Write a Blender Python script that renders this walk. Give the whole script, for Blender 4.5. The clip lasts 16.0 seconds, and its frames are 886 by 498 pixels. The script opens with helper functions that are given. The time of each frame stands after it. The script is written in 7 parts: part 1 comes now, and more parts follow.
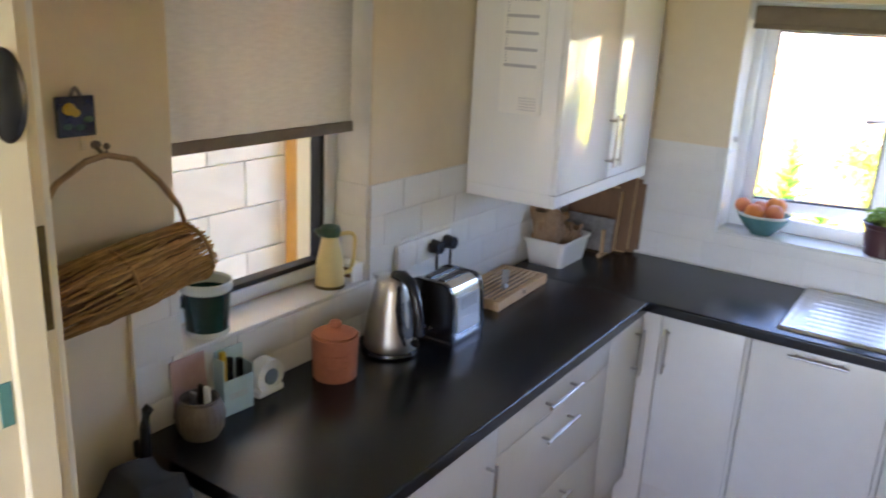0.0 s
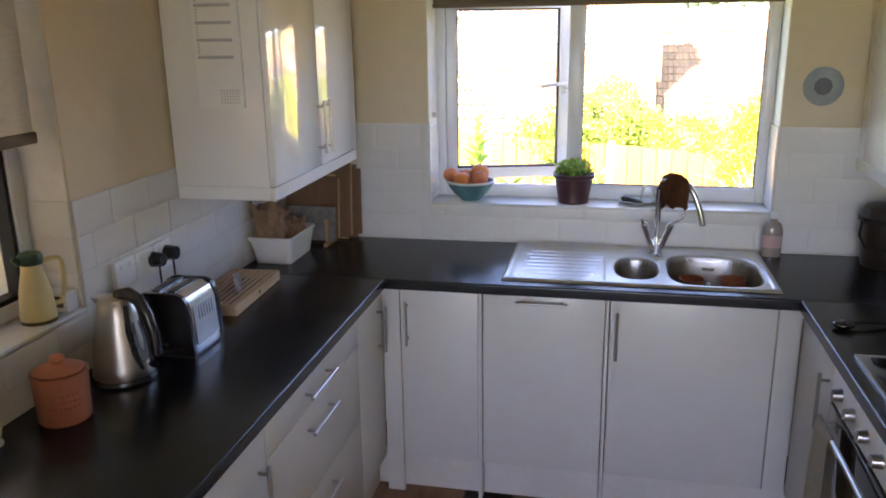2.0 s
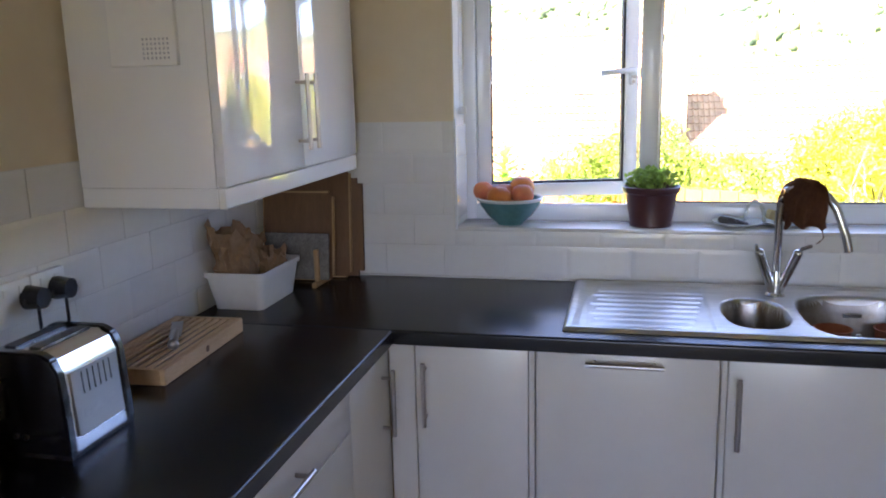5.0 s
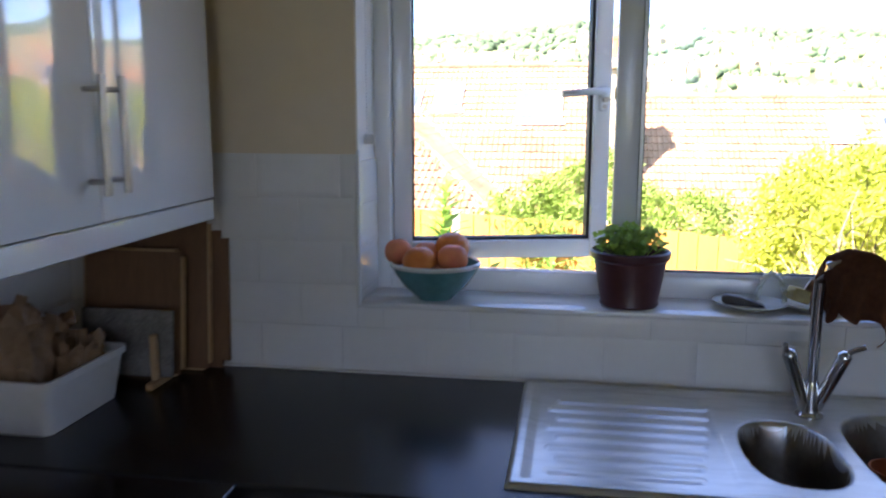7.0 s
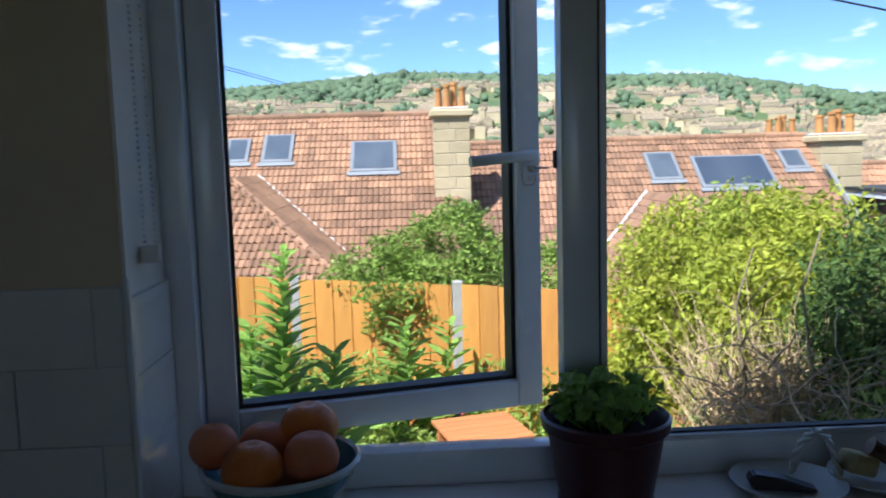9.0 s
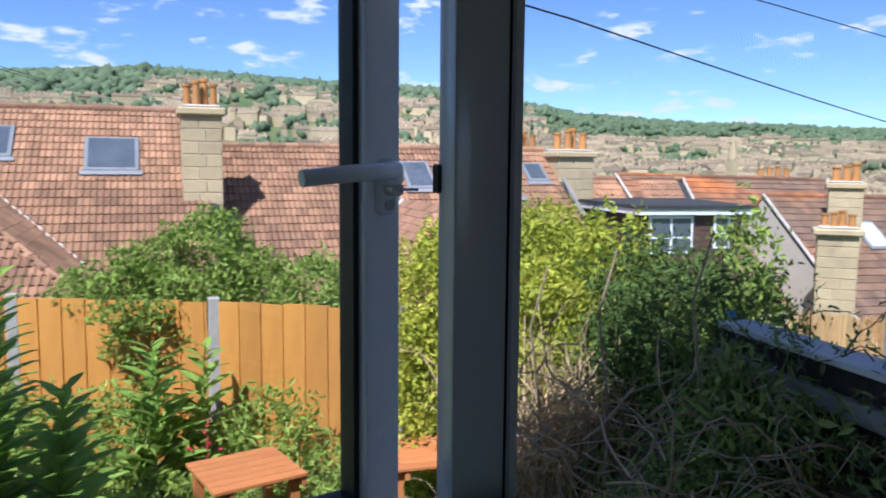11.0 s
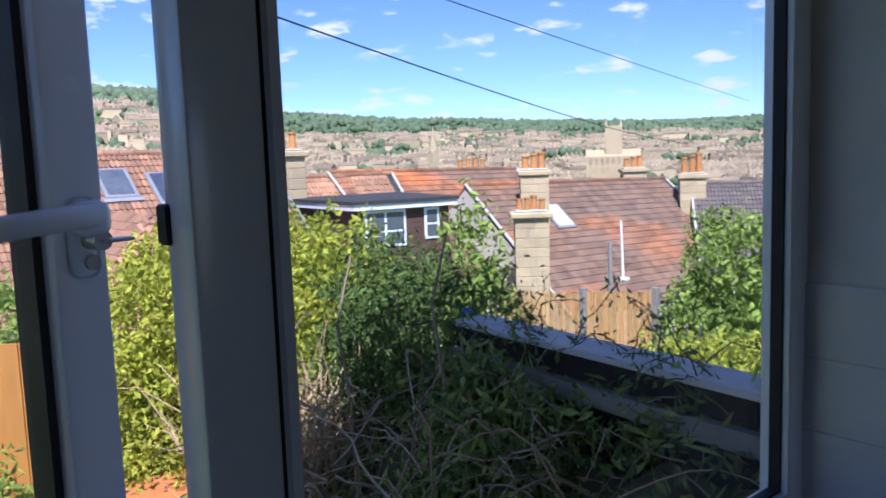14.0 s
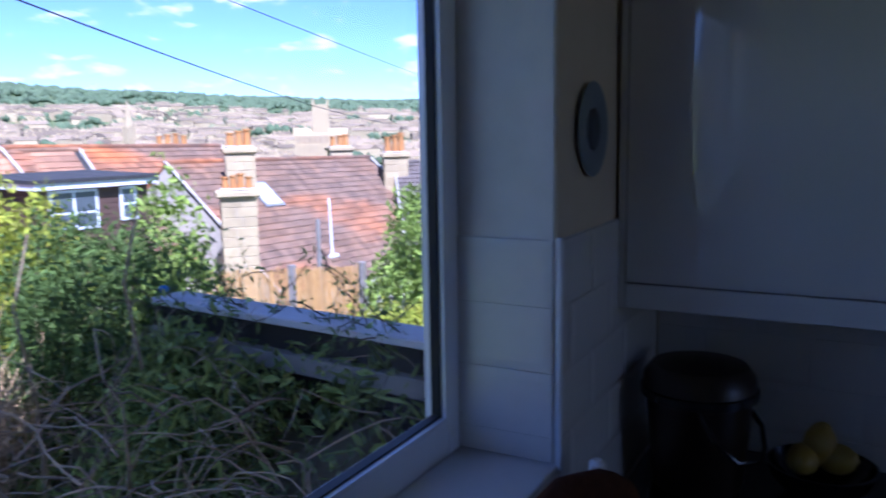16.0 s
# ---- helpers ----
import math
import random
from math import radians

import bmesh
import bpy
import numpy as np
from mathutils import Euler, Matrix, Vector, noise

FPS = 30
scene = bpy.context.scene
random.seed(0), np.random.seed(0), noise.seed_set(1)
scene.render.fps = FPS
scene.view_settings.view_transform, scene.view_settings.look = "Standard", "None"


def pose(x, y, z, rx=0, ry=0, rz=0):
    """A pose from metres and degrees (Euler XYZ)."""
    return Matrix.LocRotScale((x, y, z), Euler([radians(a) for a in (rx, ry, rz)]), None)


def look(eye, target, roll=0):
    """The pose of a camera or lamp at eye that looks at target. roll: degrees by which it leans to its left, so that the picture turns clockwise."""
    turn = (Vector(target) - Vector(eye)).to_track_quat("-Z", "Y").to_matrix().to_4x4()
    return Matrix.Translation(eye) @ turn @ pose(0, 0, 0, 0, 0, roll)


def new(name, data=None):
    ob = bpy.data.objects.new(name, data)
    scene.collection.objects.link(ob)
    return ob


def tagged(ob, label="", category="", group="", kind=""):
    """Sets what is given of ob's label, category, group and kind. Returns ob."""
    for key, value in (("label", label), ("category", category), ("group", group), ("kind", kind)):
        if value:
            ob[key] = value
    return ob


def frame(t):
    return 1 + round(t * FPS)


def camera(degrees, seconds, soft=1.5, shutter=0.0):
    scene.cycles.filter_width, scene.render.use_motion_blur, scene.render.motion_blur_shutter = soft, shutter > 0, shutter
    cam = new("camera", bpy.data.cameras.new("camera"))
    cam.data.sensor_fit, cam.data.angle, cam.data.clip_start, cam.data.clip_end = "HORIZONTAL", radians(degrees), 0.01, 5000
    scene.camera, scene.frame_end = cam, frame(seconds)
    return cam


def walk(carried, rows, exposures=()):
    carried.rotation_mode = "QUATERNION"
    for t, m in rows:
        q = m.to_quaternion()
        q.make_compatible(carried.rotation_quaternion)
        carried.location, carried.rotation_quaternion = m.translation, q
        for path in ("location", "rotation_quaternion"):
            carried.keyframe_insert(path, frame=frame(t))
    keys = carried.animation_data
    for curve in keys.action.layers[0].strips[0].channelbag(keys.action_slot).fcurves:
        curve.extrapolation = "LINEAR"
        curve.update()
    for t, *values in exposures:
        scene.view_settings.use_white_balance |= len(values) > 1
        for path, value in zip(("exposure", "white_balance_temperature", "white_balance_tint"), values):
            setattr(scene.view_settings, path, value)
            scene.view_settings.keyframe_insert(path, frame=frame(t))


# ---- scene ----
cam = camera(58.3, 16.0, soft=1.8, shutter=0.5)
PATH = [
    (0, (1.473, -3.325, 1.903), (0.42, -1.725, 1.326), 3.0),
    (0.5, (1.416, -3.352, 1.889), (0.575, -1.62, 1.351), 3.2),
    (1, (1.409, -3.365, 1.876), (0.723, -1.56, 1.355), 2.1),
    (1.5, (1.42, -3.382, 1.838), (0.914, -1.517, 1.321), -0.4),
    (2, (1.412, -3.335, 1.828), (1.01, -1.453, 1.284), -0.9),
    (2.5, (1.402, -3.208, 1.827), (0.968, -1.332, 1.286), -2.0),
    (3, (1.384, -3.108, 1.813), (0.945, -1.233, 1.273), -1.5),
    (5.5, (1.131, -2.337, 1.5), (0.686, -0.424, 1.119), -1.5),
    (6, (1.097, -2.168, 1.5), (0.733, -0.239, 1.116), -1.4),
    (6.5, (1.135, -1.951, 1.515), (0.762, -0.02, 1.153), -0.2),
    (7, (1.132, -1.749, 1.508), (0.811, 0.197, 1.175), 0.1),
    (7.5, (1.064, -1.518, 1.542), (0.878, 0.457, 1.287), -0.9),
    (8, (1.022, -1.335, 1.541), (0.951, 0.649, 1.304), -1.4),
    (8.5, (1.007, -1.12, 1.555), (0.998, 0.866, 1.319), -1.7),
    (9, (0.997, -0.987, 1.562), (1.084, 0.999, 1.342), -1.6),
    (9.5, (0.95, -0.868, 1.564), (1.207, 1.103, 1.344), -1.0),
    (12, (0.995, -0.34, 1.579), (1.931, 1.415, 1.369), 0.4),
    (12.5, (1.028, -0.29, 1.581), (2.084, 1.396, 1.368), -0.1),
    (13, (1.037, -0.274, 1.588), (2.188, 1.347, 1.371), -0.9),
    (13.5, (1.033, -0.29, 1.591), (2.275, 1.26, 1.361), -1.6),
    (14, (1.016, -0.315, 1.598), (2.31, 1.192, 1.372), -2.0),
    (14.5, (0.999, -0.334, 1.6), (2.346, 1.128, 1.382), -2.3),
    (15, (0.982, -0.36, 1.599), (2.443, 0.987, 1.374), -2.2),
    (15.5, (0.963, -0.386, 1.587), (2.577, 0.768, 1.33), -1.3),
    (16, (0.979, -0.401, 1.582), (2.715, 0.545, 1.284), -1.0),
]
EXPOSURES = [(0, 4.8, 6850, 24), (0.8, 4.5, 7000, 25), (1.5, 4.18, 7200, 27), (3.2, 4.2, 7250, 28), (5.3, 4.0, 6800, 28), (6.0, 3.85, 6600, 27), (6.5, 3.6, 6450, 25), (7.0, 3.1, 6300, 25),
             (7.5, 2.35, 6200, 25), (8.0, 1.82, 5950, 25), (8.5, 1.4, 5750, 21), (9.0, 1.1, 5500, 14), (9.7, 0.9, 5350, 16), (12.0, 0.62, 5500, 22), (13.5, 0.75, 5350, 26), (14.5, 0.86, 5200, 30), (15.5, 1.02, 4950, 35), (16.0, 1.25, 4800, 36)]
walk(cam, [(t, look(eye, target, roll)) for t, eye, target, roll in PATH], EXPOSURES)

# ---- world and sun ----
world = bpy.data.worlds.new("sky_world")
scene.world = world
world.use_nodes = True
wn, wl = world.node_tree.nodes, world.node_tree.links
sky = wn.new("ShaderNodeTexSky")
sky.sky_type = "NISHITA"
sky.sun_disc = False
sky.altitude = 1500
SUN_TO = Vector((-0.40, -0.45, 0.80)).normalized()
sky.sun_elevation = math.asin(SUN_TO.z)
sky.sun_rotation = math.atan2(SUN_TO.x, SUN_TO.y)
sky.air_density, sky.dust_density, sky.ozone_density = 0.75, 0.15, 4.5
# small fair-weather clouds over the whole sky
wtc = wn.new("ShaderNodeTexCoord")
wmap = wn.new("ShaderNodeMapping")
wmap.inputs["Scale"].default_value = (10.0, 10.0, 30.0)
wl.new(wtc.outputs["Generated"], wmap.inputs["Vector"])
wno = wn.new("ShaderNodeTexNoise")
wno.inputs["Scale"].default_value, wno.inputs["Detail"].default_value = 1.25, 7.0
wno.inputs["Roughness"].default_value = 0.58
wl.new(wmap.outputs["Vector"], wno.inputs["Vector"])
wr = wn.new("ShaderNodeMapRange")
wr.inputs["From Min"].default_value, wr.inputs["From Max"].default_value = 0.565, 0.655
wl.new(wno.outputs["Fac"], wr.inputs["Value"])
wmix = wn.new("ShaderNodeMixRGB")
wmix.inputs["Color2"].default_value = (5.6, 5.8, 6.2, 1)
wl.new(wr.outputs["Result"], wmix.inputs["Fac"])
wl.new(sky.outputs["Color"], wmix.inputs["Color1"])
wl.new(wmix.outputs["Color"], wn["Background"].inputs["Color"])
wn["Background"].inputs["Strength"].default_value = 0.105

sun = new("sun", bpy.data.lights.new("sun", "SUN"))
sun.data.energy, sun.data.angle, sun.data.color = 5.0, radians(0.53), (1.0, 0.94, 0.84)
sun.matrix_world = look(SUN_TO * 60, (0, 0, 0))

# fill lamp added behind the walker to brighten the room, in an unseen opening
lamp = new("rear_fill_light", bpy.data.lights.new("rear_fill_light", "AREA"))
lamp.data.shape, lamp.data.size, lamp.data.size_y = "RECTANGLE", 1.0, 1.4
lamp.data.energy, lamp.data.color = 0.95, (1.0, 0.945, 0.86)
lamp.matrix_world = look((1.82, -5.49, 1.55), (0.6, 0, 1.4))


# ---- materials ----
def surface(name, c1, c2=None, scale=8.0, rough=0.5, metal=0.0, bump=0.0, bump_scale=None, stretch=(1, 1, 1),
            coat=0.0, coat_ior=1.5, piece=0.0, island=0.0, rough_var=0.08, stain=0.0, stain_c=None, transmission=0.0, translucent=0.0):
    """Principled material with grain at two scales, roughness wear, bump; piece/island vary brightness from piece to piece."""
    c2 = c2 or tuple(v * 0.86 for v in c1)
    m = bpy.data.materials.new(name)
    m.use_nodes = True
    n, l = m.node_tree.nodes, m.node_tree.links
    p = n["Principled BSDF"]
    tc, mp = n.new("ShaderNodeTexCoord"), n.new("ShaderNodeMapping")
    mp.inputs["Scale"].default_value = stretch
    l.new(tc.outputs["Object"], mp.inputs["Vector"])

    def noise_of(s, d=6.0):
        t = n.new("ShaderNodeTexNoise")
        t.inputs["Scale"].default_value, t.inputs["Detail"].default_value = s, d
        l.new(mp.outputs["Vector"], t.inputs["Vector"])
        return t
    fine, coarse = noise_of(scale * 6), noise_of(scale)
    add = n.new("ShaderNodeMath")
    add.operation = "MULTIPLY_ADD"
    add.inputs[1].default_value = 0.45
    l.new(fine.outputs["Fac"], add.inputs[0])
    hal = n.new("ShaderNodeMath")
    hal.operation = "MULTIPLY"
    hal.inputs[1].default_value = 0.55
    l.new(coarse.outputs["Fac"], hal.inputs[0])
    l.new(hal.outputs[0], add.inputs[2])
    ramp = n.new("ShaderNodeMapRange")
    ramp.inputs["From Min"].default_value, ramp.inputs["From Max"].default_value = 0.34, 0.66
    l.new(add.outputs[0], ramp.inputs["Value"])
    mix = n.new("ShaderNodeMixRGB")
    mix.inputs["Color1"].default_value, mix.inputs["Color2"].default_value = (*c1, 1), (*c2, 1)
    l.new(ramp.outputs["Result"], mix.inputs["Fac"])
    col = mix.outputs["Color"]
    if stain:
        st = noise_of(scale * 0.35, 4.0)
        sr = n.new("ShaderNodeMapRange")
        sr.inputs["From Min"].default_value, sr.inputs["From Max"].default_value = 0.5, 0.68
        sr.inputs["To Max"].default_value = stain
        l.new(st.outputs["Fac"], sr.inputs["Value"])
        sm = n.new("ShaderNodeMixRGB")
        sm.inputs["Color2"].default_value = (*(stain_c or tuple(v * 0.5 for v in c1)), 1)
        l.new(sr.outputs["Result"], sm.inputs["Fac"])
        l.new(col, sm.inputs["Color1"])
        col = sm.outputs["Color"]
    for amount, node, out in ((piece, "ShaderNodeObjectInfo", "Random"), (island, "ShaderNodeNewGeometry", "Random Per Island")):
        if amount:
            oi = n.new(node)
            vr = n.new("ShaderNodeMapRange")
            vr.inputs["To Min"].default_value, vr.inputs["To Max"].default_value = 1 - amount, 1 + amount
            l.new(oi.outputs[out], vr.inputs["Value"])
            hs = n.new("ShaderNodeHueSaturation")
            l.new(vr.outputs["Result"], hs.inputs["Value"])
            l.new(col, hs.inputs["Color"])
            col = hs.outputs["Color"]
    l.new(col, p.inputs["Base Color"])
    rr = n.new("ShaderNodeMapRange")
    rr.inputs["To Min"].default_value, rr.inputs["To Max"].default_value = max(rough - rough_var, 0.02), min(rough + rough_var, 1)
    l.new(coarse.outputs["Fac"], rr.inputs["Value"])
    l.new(rr.outputs["Result"], p.inputs["Roughness"])
    p.inputs["Metallic"].default_value = metal
    p.inputs["Coat Weight"].default_value = coat
    p.inputs["Coat Roughness"].default_value = 0.06 if coat < 1 else 0.045
    p.inputs["Coat IOR"].default_value = coat_ior
    p.inputs["Transmission Weight"].default_value = transmission
    if bump:
        b = n.new("ShaderNodeBump")
        b.inputs["Strength"].default_value, b.inputs["Distance"].default_value = bump, 0.004
        src = noise_of(bump_scale) if bump_scale else fine
        l.new(src.outputs["Fac"], b.inputs["Height"])
        l.new(b.outputs["Normal"], p.inputs["Normal"])
    if translucent:
        tr, ms = n.new("ShaderNodeBsdfTranslucent"), n.new("ShaderNodeMixShader")
        ms.inputs["Fac"].default_value = translucent
        l.new(col, tr.inputs["Color"])
        l.new(p.outputs[0], ms.inputs[1])
        l.new(tr.outputs[0], ms.inputs[2])
        l.new(ms.outputs[0], n["Material Output"].inputs["Surface"])
    return m


def glass_mat(name, tint=(1, 1, 1), rough=0.0):
    m = bpy.data.materials.new(name)
    m.use_nodes = True
    n, l = m.node_tree.nodes, m.node_tree.links
    for x in list(n):
        if x.type == "BSDF_PRINCIPLED":
            n.remove(x)
    t, g, ms, f = n.new("ShaderNodeBsdfTransparent"), n.new("ShaderNodeBsdfGlossy"), n.new("ShaderNodeMixShader"), n.new("ShaderNodeLayerWeight")
    t.inputs["Color"].default_value = (*tint, 1)
    g.inputs["Roughness"].default_value = rough
    pw, ma = n.new("ShaderNodeMath"), n.new("ShaderNodeMath")
    pw.operation, ma.operation = "POWER", "MULTIPLY_ADD"
    f.inputs["Blend"].default_value = 0.5
    pw.inputs[1].default_value = 4.0
    ma.inputs[1].default_value, ma.inputs[2].default_value = 0.5, 0.025
    l.new(f.outputs["Facing"], pw.inputs[0])
    l.new(pw.outputs[0], ma.inputs[0])
    l.new(ma.outputs[0], ms.inputs["Fac"])
    l.new(t.outputs[0], ms.inputs[1])
    l.new(g.outputs[0], ms.inputs[2])
    l.new(ms.outputs[0], n["Material Output"].inputs["Surface"])
    return m


M = dict(
    cream=surface("cream_wall_paint", (0.72, 0.60, 0.43), (0.68, 0.56, 0.39), 3, 0.75, bump=0.08, bump_scale=120, stain=0.15, stain_c=(0.60, 0.49, 0.34)),
    tan=surface("bounce_dimming_tan", (0.30, 0.21, 0.13), (0.27, 0.185, 0.115), 3, 0.8, bump=0.08, bump_scale=120),
    ceil=surface("white_ceiling_paint", (0.80, 0.78, 0.73), None, 2, 0.85, bump=0.05),
    plaster=surface("white_reveal_paint", (0.78, 0.75, 0.69), None, 3, 0.6, bump=0.06),
    tile=surface("white_glazed_tile", (0.74, 0.72, 0.68), (0.70, 0.68, 0.64), 5, 0.24, coat=0.12, piece=0.03, bump=0.04, bump_scale=14),
    grout=surface("pale_grout", (0.70, 0.68, 0.64), (0.62, 0.60, 0.56), 30, 0.9, bump=0.2),
    worktop=surface("black_laminate", (0.0045, 0.005, 0.0065), (0.008, 0.009, 0.011), 60, 0.25, rough_var=0.03),
    gloss=surface("gloss_white_lacquer", (0.82, 0.82, 0.81), (0.80, 0.80, 0.79), 2, 0.12, coat=1.0, coat_ior=1.75, rough_var=0.02),
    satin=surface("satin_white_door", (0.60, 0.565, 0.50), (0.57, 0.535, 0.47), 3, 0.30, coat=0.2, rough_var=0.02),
    carcass=surface("white_melamine", (0.74, 0.72, 0.67), None, 3, 0.5),
    plinth=surface("grey_white_plinth", (0.66, 0.61, 0.54), (0.60, 0.55, 0.48), 6, 0.5, stain=0.2),
    upvc=surface("white_upvc", (0.80, 0.82, 0.85), (0.76, 0.78, 0.81), 4, 0.25, coat=0.2, stain=0.12),
    gasket=surface("black_rubber", (0.012, 0.012, 0.014), None, 20, 0.6),
    steel=surface("brushed_steel", (0.50, 0.47, 0.43), (0.48, 0.45, 0.41), 18, 0.36, metal=1.0, stretch=(1, 1, 10), rough_var=0.03),
    sink=surface("sink_steel", (0.66, 0.66, 0.65), (0.55, 0.55, 0.54), 14, 0.36, metal=1.0, stretch=(1, 9, 1), stain=0.25),
    chrome=surface("chrome", (0.66, 0.66, 0.66), (0.60, 0.60, 0.60), 10, 0.16, metal=1.0, rough_var=0.04),
    handle=surface("satin_nickel", (0.52, 0.49, 0.45), (0.44, 0.41, 0.38), 20, 0.32, metal=1.0),
    black=surface("black_plastic", (0.015, 0.015, 0.016), (0.022, 0.022, 0.023), 12, 0.25, bump=0.02),
    glossblack=surface("gloss_black", (0.008, 0.008, 0.009), (0.011, 0.011, 0.012), 10, 0.16, coat=0.2),
    white=surface("white_plastic", (0.78, 0.77, 0.74), (0.72, 0.71, 0.68), 6, 0.35, bump=0.02),
    paper=surface("white_paper", (0.80, 0.79, 0.76), (0.76, 0.75, 0.72), 6, 0.8),
    ink=surface("grey_ink", (0.48, 0.48, 0.51), None, 30, 0.8),
    terracotta=surface("terracotta", (0.47, 0.155, 0.075), (0.39, 0.125, 0.06), 10, 0.75, bump=0.2, bump_scale=90, stain=0.2),
    maroon=surface("brown_maroon_pot", (0.085, 0.030, 0.030), (0.065, 0.022, 0.023), 10, 0.35, bump=0.06),
    soil=surface("potting_soil", (0.03, 0.02, 0.013), (0.015, 0.010, 0.007), 40, 0.95, bump=0.8),
    teal=surface("teal_glaze", (0.10, 0.26, 0.27), (0.07, 0.20, 0.21), 9, 0.2, coat=0.4),
    glaze=surface("pale_glaze", (0.62, 0.64, 0.60), (0.56, 0.58, 0.54), 9, 0.25, coat=0.3),
    green=surface("dark_green_glaze", (0.010, 0.05, 0.038), (0.007, 0.035, 0.027), 9, 0.25, coat=0.4),
    flaskgreen=surface("dark_green_plastic", (0.015, 0.055, 0.025), None, 9, 0.35),
    flask=surface("cream_yellow_plastic", (0.72, 0.60, 0.29), (0.68, 0.56, 0.26), 6, 0.3, coat=0.2),
    orange=surface("orange_peel", (0.72, 0.23, 0.03), (0.62, 0.16, 0.025), 6, 0.45, bump=0.5, bump_scale=260),
    peach=surface("peach_skin", (0.70, 0.27, 0.10), (0.58, 0.11, 0.06), 5, 0.6, bump=0.1, stain=0.5, stain_c=(0.45, 0.06, 0.04)),
    bristle=surface("pale_bristle", (0.62, 0.52, 0.26), (0.50, 0.40, 0.18), 40, 0.8, bump=0.6, bump_scale=300),
    silltile=surface("glazed_sill_tile", (0.74, 0.73, 0.70), (0.70, 0.69, 0.66), 5, 0.13, coat=0.4, bump=0.03, bump_scale=10),
    lemon=surface("lemon_peel", (0.40, 0.27, 0.04), (0.33, 0.21, 0.03), 10, 0.45, bump=0.4, bump_scale=300),
    wicker=surface("dry_wicker", (0.46, 0.27, 0.10), (0.30, 0.16, 0.055), 14, 0.7, island=0.35, bump=0.3),
    cane=surface("bent_cane", (0.32, 0.19, 0.08), (0.22, 0.12, 0.05), 20, 0.6, bump=0.2),
    board=surface("pale_beech", (0.52, 0.34, 0.17), (0.44, 0.27, 0.13), 7, 0.55, stretch=(1, 1, 7), bump=0.1),
    boardface=surface("brown_board", (0.20, 0.10, 0.045), (0.14, 0.07, 0.032), 6, 0.55, stretch=(7, 1, 1), bump=0.1),
    crumbwood=surface("bread_board_wood", (0.64, 0.43, 0.25), (0.52, 0.33, 0.18), 9, 0.6, stretch=(6, 1, 6), bump=0.12, island=0.12),
    bag=surface("brown_paper", (0.34, 0.215, 0.12), (0.25, 0.15, 0.08), 10, 0.8, bump=0.5, bump_scale=35),
    cloth=surface("brown_dish_cloth", (0.19, 0.075, 0.032), (0.11, 0.04, 0.02), 14, 0.95, bump=0.7, bump_scale=120),
    towel=surface("cream_tea_towel", (0.68, 0.60, 0.48), (0.60, 0.52, 0.40), 12, 0.95, bump=0.5, bump_scale=300, stain=0.2),
    stoneware=surface("brown_stoneware", (0.16, 0.12, 0.085), (0.09, 0.065, 0.045), 8, 0.4, coat=0.2, bump=0.15),
    card=surface("pale_blue_card", (0.42, 0.55, 0.55), (0.38, 0.50, 0.50), 8, 0.7),
    pink=surface("pink_card", (0.52, 0.34, 0.32), (0.46, 0.28, 0.26), 8, 0.7),
    blind=surface("linen_blind", (0.62, 0.60, 0.55), (0.53, 0.51, 0.47), 25, 0.9, stretch=(1, 1, 5), bump=0.3, bump_scale=400, translucent=0.5),
    blindbar=surface("taupe_blind", (0.20, 0.155, 0.11), (0.17, 0.13, 0.09), 30, 0.8, bump=0.2),
    floorwood=surface("brown_laminate_floor", (0.23, 0.11, 0.045), (0.15, 0.07, 0.028), 6, 0.4, stretch=(6, 1, 1), piece=0.2),
    darkbrown=surface("dark_brown_plastic", (0.028, 0.018, 0.012), (0.02, 0.013, 0.009), 10, 0.35),
    painted=surface("cream_gloss_paint", (0.74, 0.65, 0.50), (0.70, 0.61, 0.46), 4, 0.4, bump=0.04, stain=0.1),
    brass=surface("dull_brass", (0.20, 0.15, 0.07), (0.12, 0.09, 0.04), 20, 0.45, metal=0.9),
    bluetile=surface("dark_blue_glaze", (0.012, 0.016, 0.045), (0.008, 0.01, 0.03), 20, 0.2, coat=0.5),
    yellow=surface("yellow_glaze", (0.66, 0.40, 0.03), None, 20, 0.3),
    leafpaint=surface("leaf_glaze", (0.06, 0.12, 0.06), None, 20, 0.3),
    bluegrey=surface("blue_grey_pottery", (0.22, 0.26, 0.28), (0.17, 0.21, 0.23), 12, 0.35, coat=0.2),
    soap=surface("amber_soap", (0.33, 0.27, 0.235), (0.27, 0.21, 0.18), 6, 0.15, coat=0.6),
    shadowtimber=surface("shadow_dark_timber", (0.032, 0.026, 0.020), (0.020, 0.016, 0.013), 8, 0.9, bump=0.3),
    marble=surface("mottled_stone", (0.28, 0.27, 0.25), (0.14, 0.13, 0.12), 30, 0.25, coat=0.3),
    glass=glass_mat("window_glass", (0.97, 0.985, 0.975)),
    rooftile=surface("brown_concrete_roof_tile", (0.36, 0.195, 0.105), (0.25, 0.135, 0.075), 0.8, 0.85, bump=0.4, bump_scale=40, piece=0.28, island=0.28, stain=0.35, stain_c=(0.17, 0.10, 0.07)),
    redtile=surface("orange_clay_roof_tile", (0.155, 0.105, 0.075), (0.21, 0.12, 0.07), 0.9, 0.85, bump=0.4, bump_scale=40, island=0.30, stretch=(0.5, 1, 1), stain=0.9, stain_c=(0.42, 0.14, 0.04)),
    greytile=surface("grey_roof_tile", (0.16, 0.13, 0.11), (0.11, 0.09, 0.08), 0.7, 0.85, island=0.2),
